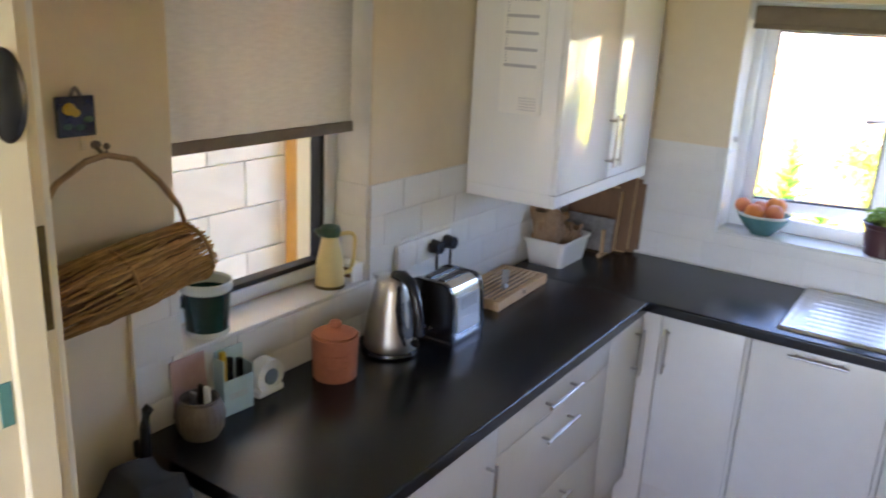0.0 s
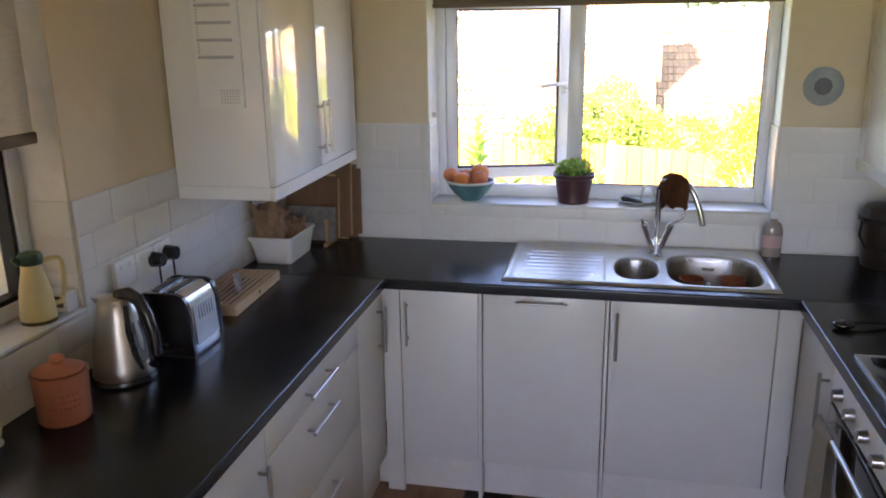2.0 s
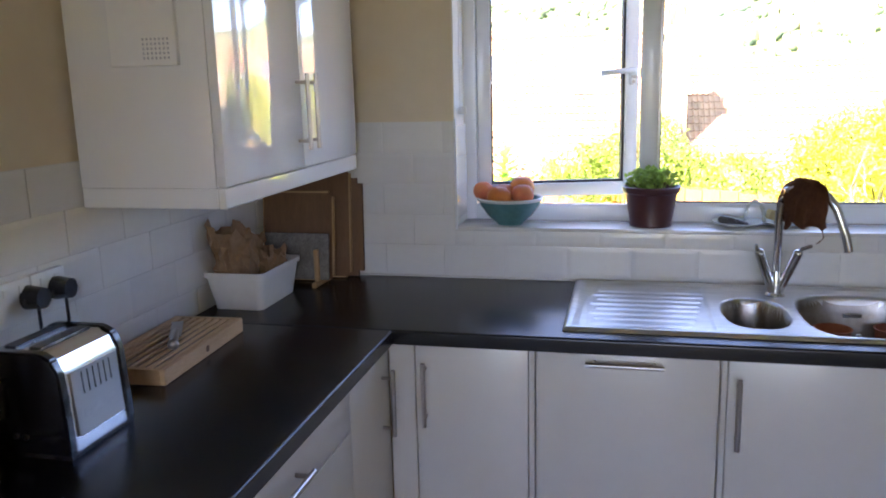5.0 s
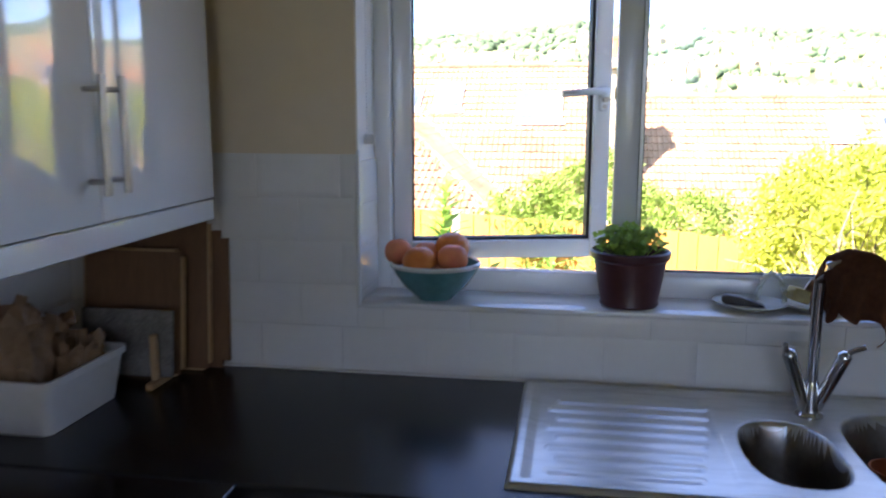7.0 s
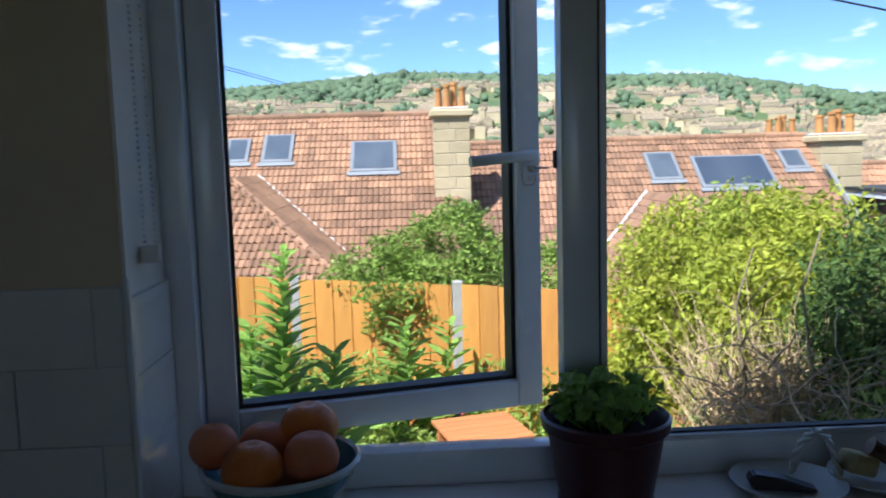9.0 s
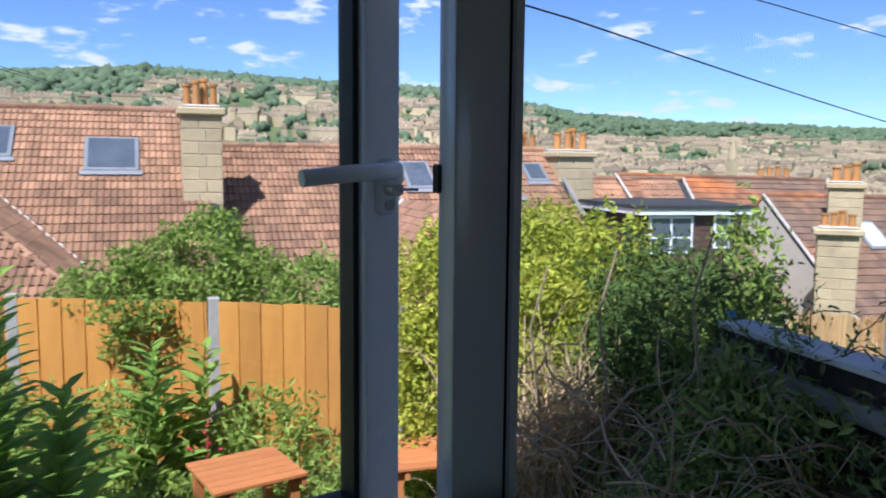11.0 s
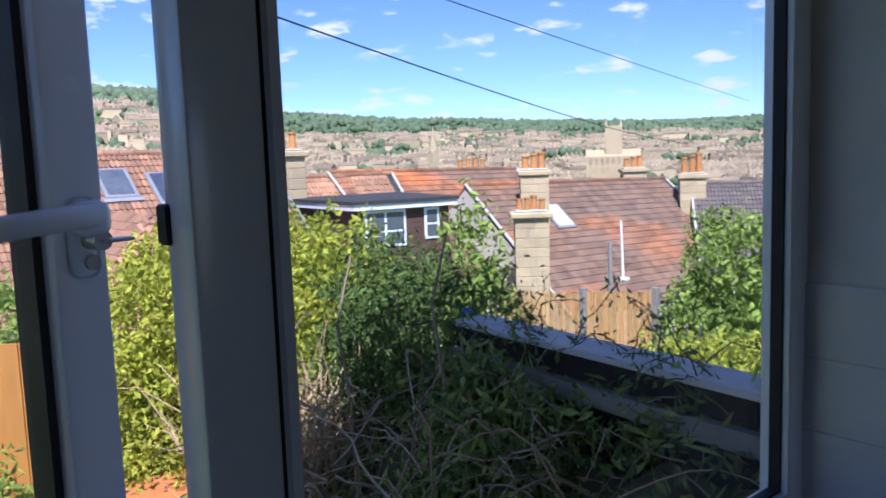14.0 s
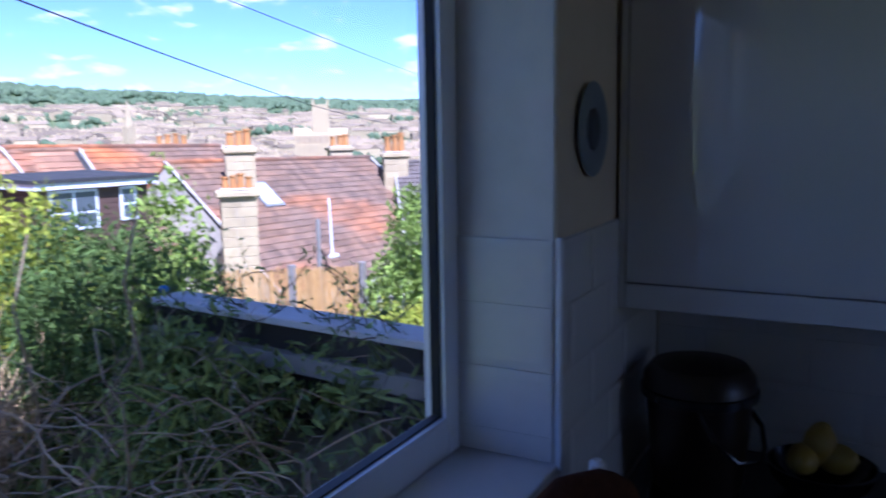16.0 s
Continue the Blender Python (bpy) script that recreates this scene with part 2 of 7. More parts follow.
    stone=surface("bath_stone", (0.54, 0.43, 0.25), (0.42, 0.33, 0.19), 1.6, 0.9, bump=0.4, bump_scale=30, piece=0.12, stain=0.4, stain_c=(0.20, 0.17, 0.12)),
    claypot=surface("clay_chimney_pot", (0.52, 0.25, 0.075), (0.42, 0.18, 0.05), 4, 0.8, piece=0.15),
    lead=surface("lead_flashing", (0.27, 0.275, 0.28), (0.20, 0.205, 0.21), 6, 0.6),
    mortar=surface("pale_mortar", (0.57, 0.53, 0.47), (0.46, 0.42, 0.37), 10, 0.9),
    render=surface("pale_house_render", (0.60, 0.54, 0.44), (0.52, 0.47, 0.38), 1.5, 0.9, stain=0.3),
    whitewall=surface("white_rendered_wall", (0.70, 0.68, 0.62), (0.60, 0.58, 0.52), 3, 0.9, stain=0.3),
    blockwall=surface("white_painted_block", (0.80, 0.79, 0.75), (0.74, 0.73, 0.69), 5, 0.9, bump=0.4, piece=0.14, stain=0.3),
    skyglass=surface("rooflight_glass", (0.06, 0.075, 0.095), (0.11, 0.13, 0.15), 1.2, 0.06, coat=1.0),
    solar=surface("solar_collector", (0.045, 0.06, 0.085), (0.06, 0.075, 0.10), 2, 0.1, coat=0.6),
    felt=surface("dark_felt_roof", (0.045, 0.045, 0.045), (0.03, 0.03, 0.03), 3, 0.9),
    cladding=surface("brown_cladding", (0.11, 0.06, 0.04), (0.07, 0.04, 0.03), 4, 0.7, piece=0.15),
    fence=surface("golden_fence_board", (0.56, 0.26, 0.045), (0.42, 0.18, 0.03), 5, 0.75, stretch=(1, 1, 0.15), bump=0.3, piece=0.14, stain=0.25, stain_c=(0.32, 0.15, 0.05)),
    concrete=surface("grey_concrete_post", (0.42, 0.40, 0.36), (0.32, 0.30, 0.27), 8, 0.9, bump=0.3),
    greywood=surface("weathered_grey_timber", (0.30, 0.28, 0.25), (0.20, 0.18, 0.155), 6, 0.8, stretch=(1, 0.15, 1), bump=0.4),
    capping=surface("pale_weathered_capping", (0.60, 0.60, 0.60), (0.46, 0.46, 0.46), 7, 0.7, stretch=(1, 0.12, 1), bump=0.4, stain=0.4, stain_c=(0.22, 0.22, 0.21)),
    motif=surface("dark_blue_grey_glaze", (0.05, 0.06, 0.075), (0.03, 0.036, 0.045), 30, 0.35),
    bowlshade=surface("shaded_bowl_steel", (0.42, 0.38, 0.33), (0.30, 0.27, 0.23), 14, 0.33, metal=1.0, stain=0.3),
    litter=surface("leaf_litter", (0.14, 0.125, 0.065), (0.08, 0.07, 0.04), 14, 0.95, bump=0.8),
    thicketleaf=surface("creeper_leaf", (0.37, 0.45, 0.14), (0.25, 0.31, 0.09), 3, 0.5, island=0.45, translucent=0.4),
    greyframe=surface("grey_window_frame", (0.24, 0.25, 0.26), (0.18, 0.19, 0.20), 4, 0.45),
    reed=surface("reed_screen", (0.56, 0.35, 0.13), (0.42, 0.24, 0.08), 12, 0.8, island=0.2),
    tabletop=surface("orange_garden_table", (0.52, 0.20, 0.06), (0.42, 0.15, 0.045), 6, 0.6, stretch=(0.2, 1, 1), piece=0.1),
    lawn=surface("rough_grass", (0.10, 0.15, 0.03), (0.16, 0.18, 0.05), 2, 0.95, bump=0.8, bump_scale=30),
    leaf=surface("green_leaf", (0.33, 0.43, 0.085), (0.20, 0.29, 0.055), 3, 0.5, island=0.45, translucent=0.35),
    leafyellow=surface("yellow_green_leaf", (0.50, 0.50, 0.06), (0.31, 0.38, 0.05), 3, 0.5, island=0.4, translucent=0.42),
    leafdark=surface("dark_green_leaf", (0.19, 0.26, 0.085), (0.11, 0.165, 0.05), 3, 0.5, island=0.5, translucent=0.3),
    evergreen=surface("shade_darkened_evergreen", (0.115, 0.175, 0.045), (0.06, 0.105, 0.025), 3, 0.75, island=0.5, translucent=0.2),
    herb=surface("bright_herb_leaf", (0.32, 0.47, 0.10), (0.21, 0.35, 0.06), 6, 0.5, island=0.3, translucent=0.4),
    deadvine=surface("dead_vine", (0.42, 0.33, 0.235), (0.26, 0.195, 0.13), 20, 0.9, island=0.4, bump=0.3),
    straw=surface("dry_straw", (0.62, 0.46, 0.27), (0.42, 0.29, 0.16), 20, 0.9, island=0.4),
    bluepeg=surface("blue_plastic", (0.02, 0.16, 0.55), None, 20, 0.35),
    bark=surface("bark", (0.10, 0.075, 0.05), (0.06, 0.045, 0.03), 14, 0.95, bump=0.6),
    petal=surface("red_petal", (0.55, 0.05, 0.07), None, 20, 0.6),
    hill=surface("wooded_hillside", (0.065, 0.11, 0.035), (0.14, 0.175, 0.06), 0.006, 0.95, stain=0.7, stain_c=(0.17, 0.17, 0.075)),
    fartree=surface("far_tree_crown", (0.08, 0.125, 0.06), (0.115, 0.16, 0.08), 0.02, 0.95, island=0.22),
    farwall=surface("far_stone_house", (0.52, 0.42, 0.25), (0.42, 0.33, 0.19), 0.02, 0.9, island=0.25),
    farroof=surface("far_slate_roof", (0.27, 0.205, 0.13), (0.19, 0.15, 0.10), 0.02, 0.9, island=0.4),
    cable=surface("black_cable", (0.01, 0.01, 0.01), None, 10, 0.6),
    darkglass=surface("dark_oven_glass", (0.008, 0.008, 0.009), None, 6, 0.05, coat=0.5),
)


for key in ("leaf", "leafyellow", "leafdark", "evergreen", "thicketleaf", "herb", "lawn", "litter", "deadvine", "straw"):
    M[key].node_tree.nodes["Principled BSDF"].inputs["Specular IOR Level"].default_value = 0.2


# ---- building helpers ----
def B():
    return bmesh.new()


def box(bm, x0, x1, y0, y1, z0, z1, bev=0.0, seg=1):
    m = Matrix.LocRotScale(((x0 + x1) / 2, (y0 + y1) / 2, (z0 + z1) / 2), None, (abs(x1 - x0), abs(y1 - y0), abs(z1 - z0)))
    vs = bmesh.ops.create_cube(bm, size=1, matrix=m)["verts"]
    if bev:
        es = {e for v in vs for e in v.link_edges}
        bmesh.ops.bevel(bm, geom=list(es), offset=bev, segments=seg, profile=0.5, affect="EDGES")
    return bm


def cyl(bm, a, b, r1, r2=None, seg=16):
    a, b = Vector(a), Vector(b)
    d = b - a
    m = Matrix.Translation((a + b) / 2) @ d.to_track_quat("Z", "Y").to_matrix().to_4x4()
    bmesh.ops.create_cone(bm, cap_ends=True, segments=seg, radius1=r1, radius2=r1 if r2 is None else r2, depth=d.length, matrix=m)
    return bm


def ball(bm, c, r, s=(1, 1, 1), sub=2):
    bmesh.ops.create_icosphere(bm, subdivisions=sub, radius=r, matrix=Matrix.LocRotScale(c, None, s))
    return bm


def lathe(bm, cx, cy, prof, seg=32, sx=1.0, sy=1.0, turn=0.0):
    """Turns a profile of (radius, height) about an upright axis; sx, sy squash it."""
    c, s = math.cos(turn), math.sin(turn)
    rings = []
    for r, z in prof:
        if r < 1e-6:
            rings.append([bm.verts.new((cx, cy, z))])
        else:
            ring = []
            for i in range(seg):
                a = 2 * math.pi * i / seg
                px, py = r * sx * math.cos(a), r * sy * math.sin(a)
                ring.append(bm.verts.new((cx + px * c - py * s, cy + px * s + py * c, z)))
            rings.append(ring)
    for p, q in zip(rings, rings[1:]):
        for i in range(seg):
            j = (i + 1) % seg
            if len(p) == 1 and len(q) == 1:
                continue
            if len(p) == 1:
                bm.faces.new((p[0], q[i], q[j]))
            elif len(q) == 1:
                bm.faces.new((p[i], p[j], q[0]))
            else:
                bm.faces.new((p[i], p[j], q[j], q[i]))
    bmesh.ops.recalc_face_normals(bm, faces=bm.faces)
    return bm


def tube(bm, pts, r, seg=8, r_end=None):
    """A round rod swept along points."""
    pts = [Vector(p) for p in pts]
    rings = []
    up = Vector((0, 0, 1))
    for i, p in enumerate(pts):
        d = (pts[min(i + 1, len(pts) - 1)] - pts[max(i - 1, 0)]).normalized()
        u = d.cross(up if abs(d.z) < 0.95 else Vector((1, 0, 0))).normalized()
        v = d.cross(u)
        rad = r if r_end is None else r + (r_end - r) * i / (len(pts) - 1)
        rings.append([bm.verts.new(p + rad * (math.cos(2 * math.pi * k / seg) * u + math.sin(2 * math.pi * k / seg) * v)) for k in range(seg)])
    for p, q in zip(rings, rings[1:]):
        for k in range(seg):
            bm.faces.new((p[k], p[(k + 1) % seg], q[(k + 1) % seg], q[k]))
    bm.faces.new(rings[0][::-1])
    bm.faces.new(rings[-1])
    bmesh.ops.recalc_face_normals(bm, faces=bm.faces)
    return bm


def arc(a, b, h, n=12, way=(0, 0, 1)):
    """Points on a bow from a to b that rises h along way."""
    a, b, way = Vector(a), Vector(b), Vector(way)
    return [a.lerp(b, i / n) + way * h * math.sin(math.pi * i / n) for i in range(n + 1)]


def prism(bm, pts, axis, lo, hi):
    """A flat outline of 2D points pushed along an axis (0, 1, 2) from lo to hi."""
    def put(p, w):
        c = list(p)
        c.insert(axis, w)
        return bm.verts.new(c)
    a, b = [put(p, lo) for p in pts], [put(p, hi) for p in pts]
    n = len(pts)
    bm.faces.new(a)
    bm.faces.new(b[::-1])
    for i in range(n):
        bm.faces.new((a[i], b[i], b[(i + 1) % n], a[(i + 1) % n]))
    bmesh.ops.recalc_face_normals(bm, faces=bm.faces)
    return bm


def root_at(ob):
    p, v = ob, Vector()
    while p:
        v += Vector(p.location)
        p = p.parent
    return v


def part(name, bm, material, parent=None, label="", smooth=35.0, shift=True):
    """Links a bmesh, built in world places, as one mesh object under a thing or a part."""
    if parent is not None and shift:
        bmesh.ops.translate(bm, vec=-root_at(parent), verts=bm.verts)
    me = bpy.data.meshes.new(name)
    bm.to_mesh(me)
    bm.free()
    me.materials.append(M[material] if isinstance(material, str) else material)
    if smooth:
        me.polygons.foreach_set("use_smooth", [True] * len(me.polygons))
        me.set_sharp_from_angle(angle=radians(smooth))
    ob = new(name, me)
    if parent is not None:
        ob.parent = parent
    if label:
        ob["label"] = label
    return ob


def thing(name, at, label, category, group="", kind=""):
    ob = new(name)
    ob.location = at
    ob.empty_display_size = 0.05
    return tagged(ob, label, category, group, kind)


def whole(name, bm, material, label, category, group="", kind="", smooth=35.0):
    """A thing that is one mesh; its origin at the middle of its base."""
    xs = [v.co for v in bm.verts]
    o = Vector(((min(v.x for v in xs) + max(v.x for v in xs)) / 2, (min(v.y for v in xs) + max(v.y for v in xs)) / 2, min(v.z for v in xs)))
    bmesh.ops.translate(bm, vec=-o, verts=bm.verts)
    ob = part(name, bm, material, smooth=smooth)
    ob.location = o
    return tagged(ob, label, category, group, kind)


def setting(name, bm, material, label, category, smooth=30.0):
    return tagged(part(name, bm, material, smooth=smooth), label, category, "", "structure")


def spin(bm, m):
    bmesh.ops.transform(bm, matrix=m, verts=bm.verts)
    return bm

# ---- the kitchen's shell ----
RIGHT, FRONT, CEIL = 2.665, -2.88, 2.40           # right wall, doorway wall, ceiling
WX0, WX1, WZ0, WZ1 = 0.644, 2.062, 1.080, 2.00     # window in the back wall
LY0, LY1, LZ0, LZ1 = -2.205, -1.503, 1.088, 2.06   # window in the left wall
DX0, DX1, DZ = 0.665, 2.45, 2.12                   # doorway; its unseen right side set wide to balance the light
WALL_OUT = 0.190                                   # outer face of the back wall
GROUND = -0.85

bm = B()
box(bm, -0.3, WX0, 0, WALL_OUT, -1.0, 4.2)
box(bm, WX1, RIGHT + 0.3, 0, WALL_OUT, -1.0, 4.2)
box(bm, WX0, WX1, 0, WALL_OUT, -1.0, WZ0 - 0.012)
box(bm, WX0, WX1, 0, WALL_OUT, WZ1, 4.25)
setting("wall_back", bm, "cream", "cream painted back wall with the window opening", "wall")
bm = B()
box(bm, -0.3, 0, FRONT - 0.1, LY0, -1.0, 4.2)
box(bm, -0.3, 0, LY1, 0, -1.0, 4.2)
box(bm, -0.3, 0, LY0, LY1, -1.0, LZ0 - 0.012)
box(bm, -0.3, 0, LY0, LY1, LZ1, 4.25)
setting("wall_left", bm, "cream", "cream painted side wall with a window opening", "wall")
setting("wall_right", box(B(), RIGHT, RIGHT + 0.3, -5.5, 0, -1.0, 4.2), "cream", "cream painted side wall behind the cooker", "wall")
bm = B()
box(bm, 0, DX0 - 0.03, FRONT - 0.1, FRONT, 0, CEIL)
box(bm, DX1 + 0.03, RIGHT, FRONT - 0.1, FRONT, 0, CEIL)
box(bm, DX0 - 0.03, DX1 + 0.03, FRONT - 0.1, FRONT, DZ + 0.03, CEIL)
setting("wall_doorway", bm, "cream", "cream painted wall with the open doorway", "wall")
# unseen walls added behind the doorway, dark tan to cut and warm bounced light
bm = B()
box(bm, -0.3, 0, -5.5, FRONT - 0.1, -1.0, 4.2)
# unseen end wall, with an opening added for the fill lamp
for bx in ((-0.3, 0.3, 0, CEIL), (2.36, RIGHT + 0.3, 0, CEIL), (0.3, 2.36, 0, 0.78), (0.3, 2.36, 2.32, CEIL)):
    box(bm, bx[0], bx[1], -5.7, -5.5, bx[2], bx[3])
box(bm, -0.3, RIGHT + 0.3, -5.7, -5.5, -1.0, 0.0)
box(bm, -0.3, RIGHT + 0.3, -5.7, -5.5, CEIL, 4.25)
setting("wall_hall", bm, "tan", "unseen room walls behind the doorway, tan to dim and warm the bounce", "wall")
setting("ceiling", box(B(), -0.3, RIGHT + 0.3, -5.7, 0.0, CEIL, CEIL + 0.12), "ceil", "white painted plaster ceiling", "ceiling")
# unseen roof, sized to keep sun off the near garden and the rear opening
bm = B()
prism(bm, [(-7.8, 4.35), (0.42, 3.98), (0.42, 4.12), (-3.4, 6.4), (-7.8, 4.50)], 0, -0.95, RIGHT + 4.0)
setting("roof_over", bm, "greytile", "unseen tiled roof added over the house to block the sun", "roof")

floor = tagged(part("floor", box(B(), -0.02, RIGHT, -5.5, 0.0, -0.12, -0.012), "darkbrown"), "brown wood laminate floor", "floor", "", "structure")
bm = B()
box(bm, 0.0, 0.186, 0.0, 1.196, -0.011, 0.0, 0.0015)
plank_mesh = part("plank", bm, "floorwood").data
bpy.data.objects.remove(bpy.data.objects["plank"])
for i in range(9):
    for j in range(5):
        ob = new("plank", plank_mesh)
        ob.location = (0.52 + i * 0.188, -5.45 + j * 1.2 - (0.4 * i) % 1.2 + 0.6, 0)
        if ob.location.y + 1.2 < 0.0 and ob.location.y > -5.5:
            ob.parent = floor
        else:
            bpy.data.objects.remove(ob)

# door lining, stops, architrave and the open door of the doorway
lining = thing("door_1", (DX0, FRONT, 0), "cream painted door lining of the open doorway", "door frame", kind="structure")
for x0, x1 in ((DX0 - 0.03, DX0), (DX1, DX1 + 0.03)):
    part("jamb", box(B(), x0, x1, FRONT - 0.12, FRONT + 0.006, 0, DZ, 0.002), "painted", lining)
part("head", box(B(), DX0 - 0.03, DX1 + 0.03, FRONT - 0.12, FRONT + 0.006, DZ, DZ + 0.03, 0.002), "painted", lining)
part("stop", box(B(), DX0, DX0 + 0.012, FRONT - 0.05, FRONT - 0.012, 0, DZ, 0.002), "painted", lining)
for x0, x1 in ((DX0 - 0.095, DX0 - 0.008), (DX1 + 0.008, DX1 + 0.095)):
    part("architrave", box(B(), x0, x1, FRONT + 0.001, FRONT + 0.019, 0, DZ + 0.07, 0.005, 2), "plaster", lining, "white moulded architrave")
part("strike_plate", box(B(), DX0 - 0.001, DX0 + 0.002, FRONT - 0.018, FRONT + 0.002, 1.54, 1.66, 0.001), "brass", lining, "dull brass keep plate")

whole("door_tag", box(B(), DX0 + 0.0005, DX0 + 0.0025, FRONT - 0.066, FRONT - 0.052, 1.445, 1.497, 0.0008), "teal", "small teal tag on the door lining", "tag")
bm = ball(B(), (DX0 + 0.012, FRONT - 0.030, 1.80), 0.05, (0.24, 0.42, 0.95), 3)
whole("black_cap", bm, "black", "black cap hung on the door lining", "cap")

# ---- back window ----
win = thing("window_1", (WX0, 0.15, WZ0), "white plastic double window with one casement ajar", "window", kind="structure")
FY0, FY1 = 0.160, 0.205
MX0, MX1 = 1.224, 1.280
for x0, x1, nm in ((WX0, 0.686, "jamb"), (2.020, WX1, "jamb"), (MX0, MX1, "mullion")):
    part(nm, box(B(), x0, x1, FY0 + (0.012 if nm == "mullion" else 0), 0.216 if nm == "mullion" else FY1, WZ0 - 0.0115, WZ1, 0.004, 2), "upvc", win)
for x0, x1 in ((0.686, MX0), (MX1, 2.020)):
    part("bottom_rail", box(B(), x0, x1, FY0 + 0.001, FY1 - 0.001, WZ0 - 0.0115, 1.132, 0.004, 2), "upvc", win)
    part("top_rail", box(B(), x0, x1, FY0 + 0.001, FY1 - 0.001, 1.93, WZ1, 0.004, 2), "upvc", win)


def ring(x0, x1, z0, z1, w, y0, y1):
    bm = B()
    box(bm, x0, x0 + w, y0, y1, z0, z1)
    box(bm, x1 - w, x1, y0, y1, z0, z1)
    box(bm, x0 + w, x1 - w, y0, y1, z0, z0 + w)
    box(bm, x0 + w, x1 - w, y0, y1, z1 - w, z1)
    return bm


part("bead", ring(MX1, 2.020, 1.132, 1.93, 0.008, 0.161, 0.1695), "upvc", win)
part("seal", ring(MX1 + 0.0005, 2.0195, 1.1325, 1.9295, 0.0105, 0.170, 0.1858), "gasket", win, "black rubber glazing seal")
pane = part("pane", box(B(), MX1 + 0.006, 2.014, 0.186, 0.192, 1.138, 1.924), "glass", win)
pane.visible_shadow = False
# stays: black hinge block on the mullion
part("hinge_block", box(B(), MX0 - 0.003, MX0 + 0.012, 0.205, 0.224, 1.546, 1.574, 0.002), "gasket", win)
# the casement, hung on its outer side and standing ajar outwards
HINGE = Matrix.Translation((0.688, 0.186, 0)) @ Matrix.Rotation(radians(14.4), 4, "Z")
SW = 0.547
sash = part("casement", spin(box(B(), 0.0, 0.046, -0.002, 0.052, 1.146, 1.935, 0.004, 2), HINGE), "upvc", win)
for bx in ((SW - 0.043, SW, -0.002, 0.052, 1.146, 1.935), (0.046, SW - 0.043, -0.001, 0.051, 1.146, 1.192), (0.046, SW - 0.043, -0.001, 0.051, 1.89, 1.935)):
    part("sash_rail", spin(box(B(), *bx, 0.004, 2), HINGE), "upvc", sash)
part("seal", spin(ring(0.046, SW - 0.043, 1.192, 1.89, 0.007, 0.014, 0.046), HINGE), "gasket", sash, "black rubber glazing seal")
part("edge_seal", spin(box(B(), SW - 0.001, SW + 0.003, 0.02, 0.046, 1.15, 1.93), HINGE), "gasket", sash)
sp = part("pane", spin(box(B(), 0.050, SW - 0.047, 0.026, 0.032, 1.196, 1.886), HINGE), "glass", sash)
sp.visible_shadow = False
hx = SW - 0.022
bm = B()
box(bm, hx - 0.011, hx + 0.011, -0.012, -0.002, 1.518, 1.579, 0.008, 3)
box(bm, hx - 0.016, hx + 0.011, -0.034, -0.010, 1.550, 1.577, 0.009, 3)
tube(bm, [(hx - 0.004, -0.030, 1.566), (hx - 0.03, -0.040, 1.566), (hx - 0.07, -0.042, 1.563), (hx - 0.113, -0.041, 1.559)], 0.0092, 12, 0.0085)
part("window_handle", spin(bm, HINGE), "upvc", sash, "white locking lever handle with its key")
bm = B()
cyl(bm, (hx + 0.002, -0.012, 1.547), (hx + 0.002, -0.030, 1.547), 0.0075, None, 14)
box(bm, hx - 0.001, hx + 0.022, -0.040, -0.028, 1.5455, 1.5485, 0.001)
cyl(bm, (hx + 0.002, -0.010, 1.530), (hx + 0.002, -0.015, 1.530), 0.006, None, 14)
part("key", spin(bm, HINGE), "handle", sash, "small metal key in the lock")

# sill and reveals
setting("window_sill", box(B(), WX0 + 0.001, WX1 - 0.001, -0.006, FY0, WZ0 - 0.012, WZ0, 0.003, 2), "silltile", "glazed white tiled window sill", "sill")
for nm, bx in (("reveal_1", (WX0 - 0.001, WX0 + 0.003, 0.004, FY0, WZ0, WZ1)), ("reveal_2", (WX1 - 0.003, WX1 + 0.001, 0.004, FY0, WZ0, WZ1)), ("reveal_head", (WX0 + 0.003, WX1 - 0.003, 0.004, FY0, WZ1 - 0.004, WZ1))):
    setting(nm, box(B(), *bx), "plaster", "white painted window reveal", "reveal")

# ---- left window ----
lw = thing("window_2", (-0.19, LY0, LZ0), "white plastic window half covered by a roller blind", "window", kind="structure")
for y0, y1 in ((LY0, LY0 + 0.05), (LY1 - 0.05, LY1)):
    part("jamb", box(B(), -0.195, -0.130, y0, y1, LZ0, LZ1, 0.004, 2), "upvc", lw)
part("bottom_rail", box(B(), -0.194, -0.131, LY0 + 0.05, LY1 - 0.05, LZ0, LZ0 + 0.04, 0.004, 2), "upvc", lw)
part("top_rail", box(B(), -0.194, -0.131, LY0 + 0.05, LY1 - 0.05, LZ1 - 0.05, LZ1, 0.004, 2), "upvc", lw)
bm = ring(LY0 + 0.05, LY1 - 0.05, LZ0 + 0.04, LZ1 - 0.05, 0.014, 0.140, 0.182)
spin(bm, Matrix(((0, -1, 0, 0), (1, 0, 0, 0), (0, 0, 1, 0), (0, 0, 0, 1))))
part("bead", bm, "gasket", lw, "black rubber glazing seal")
lp = part("pane", box(B(), -0.164, -0.158, LY0 + 0.058, LY1 - 0.058, LZ0 + 0.048, LZ1 - 0.058), "glass", lw)
lp.visible_shadow = False
setting("window_sill_side", box(B(), -0.13, 0.008, LY0 + 0.001, LY1 - 0.001, LZ0 - 0.012, LZ0, 0.003, 2), "silltile", "glazed white tiled window sill", "sill")
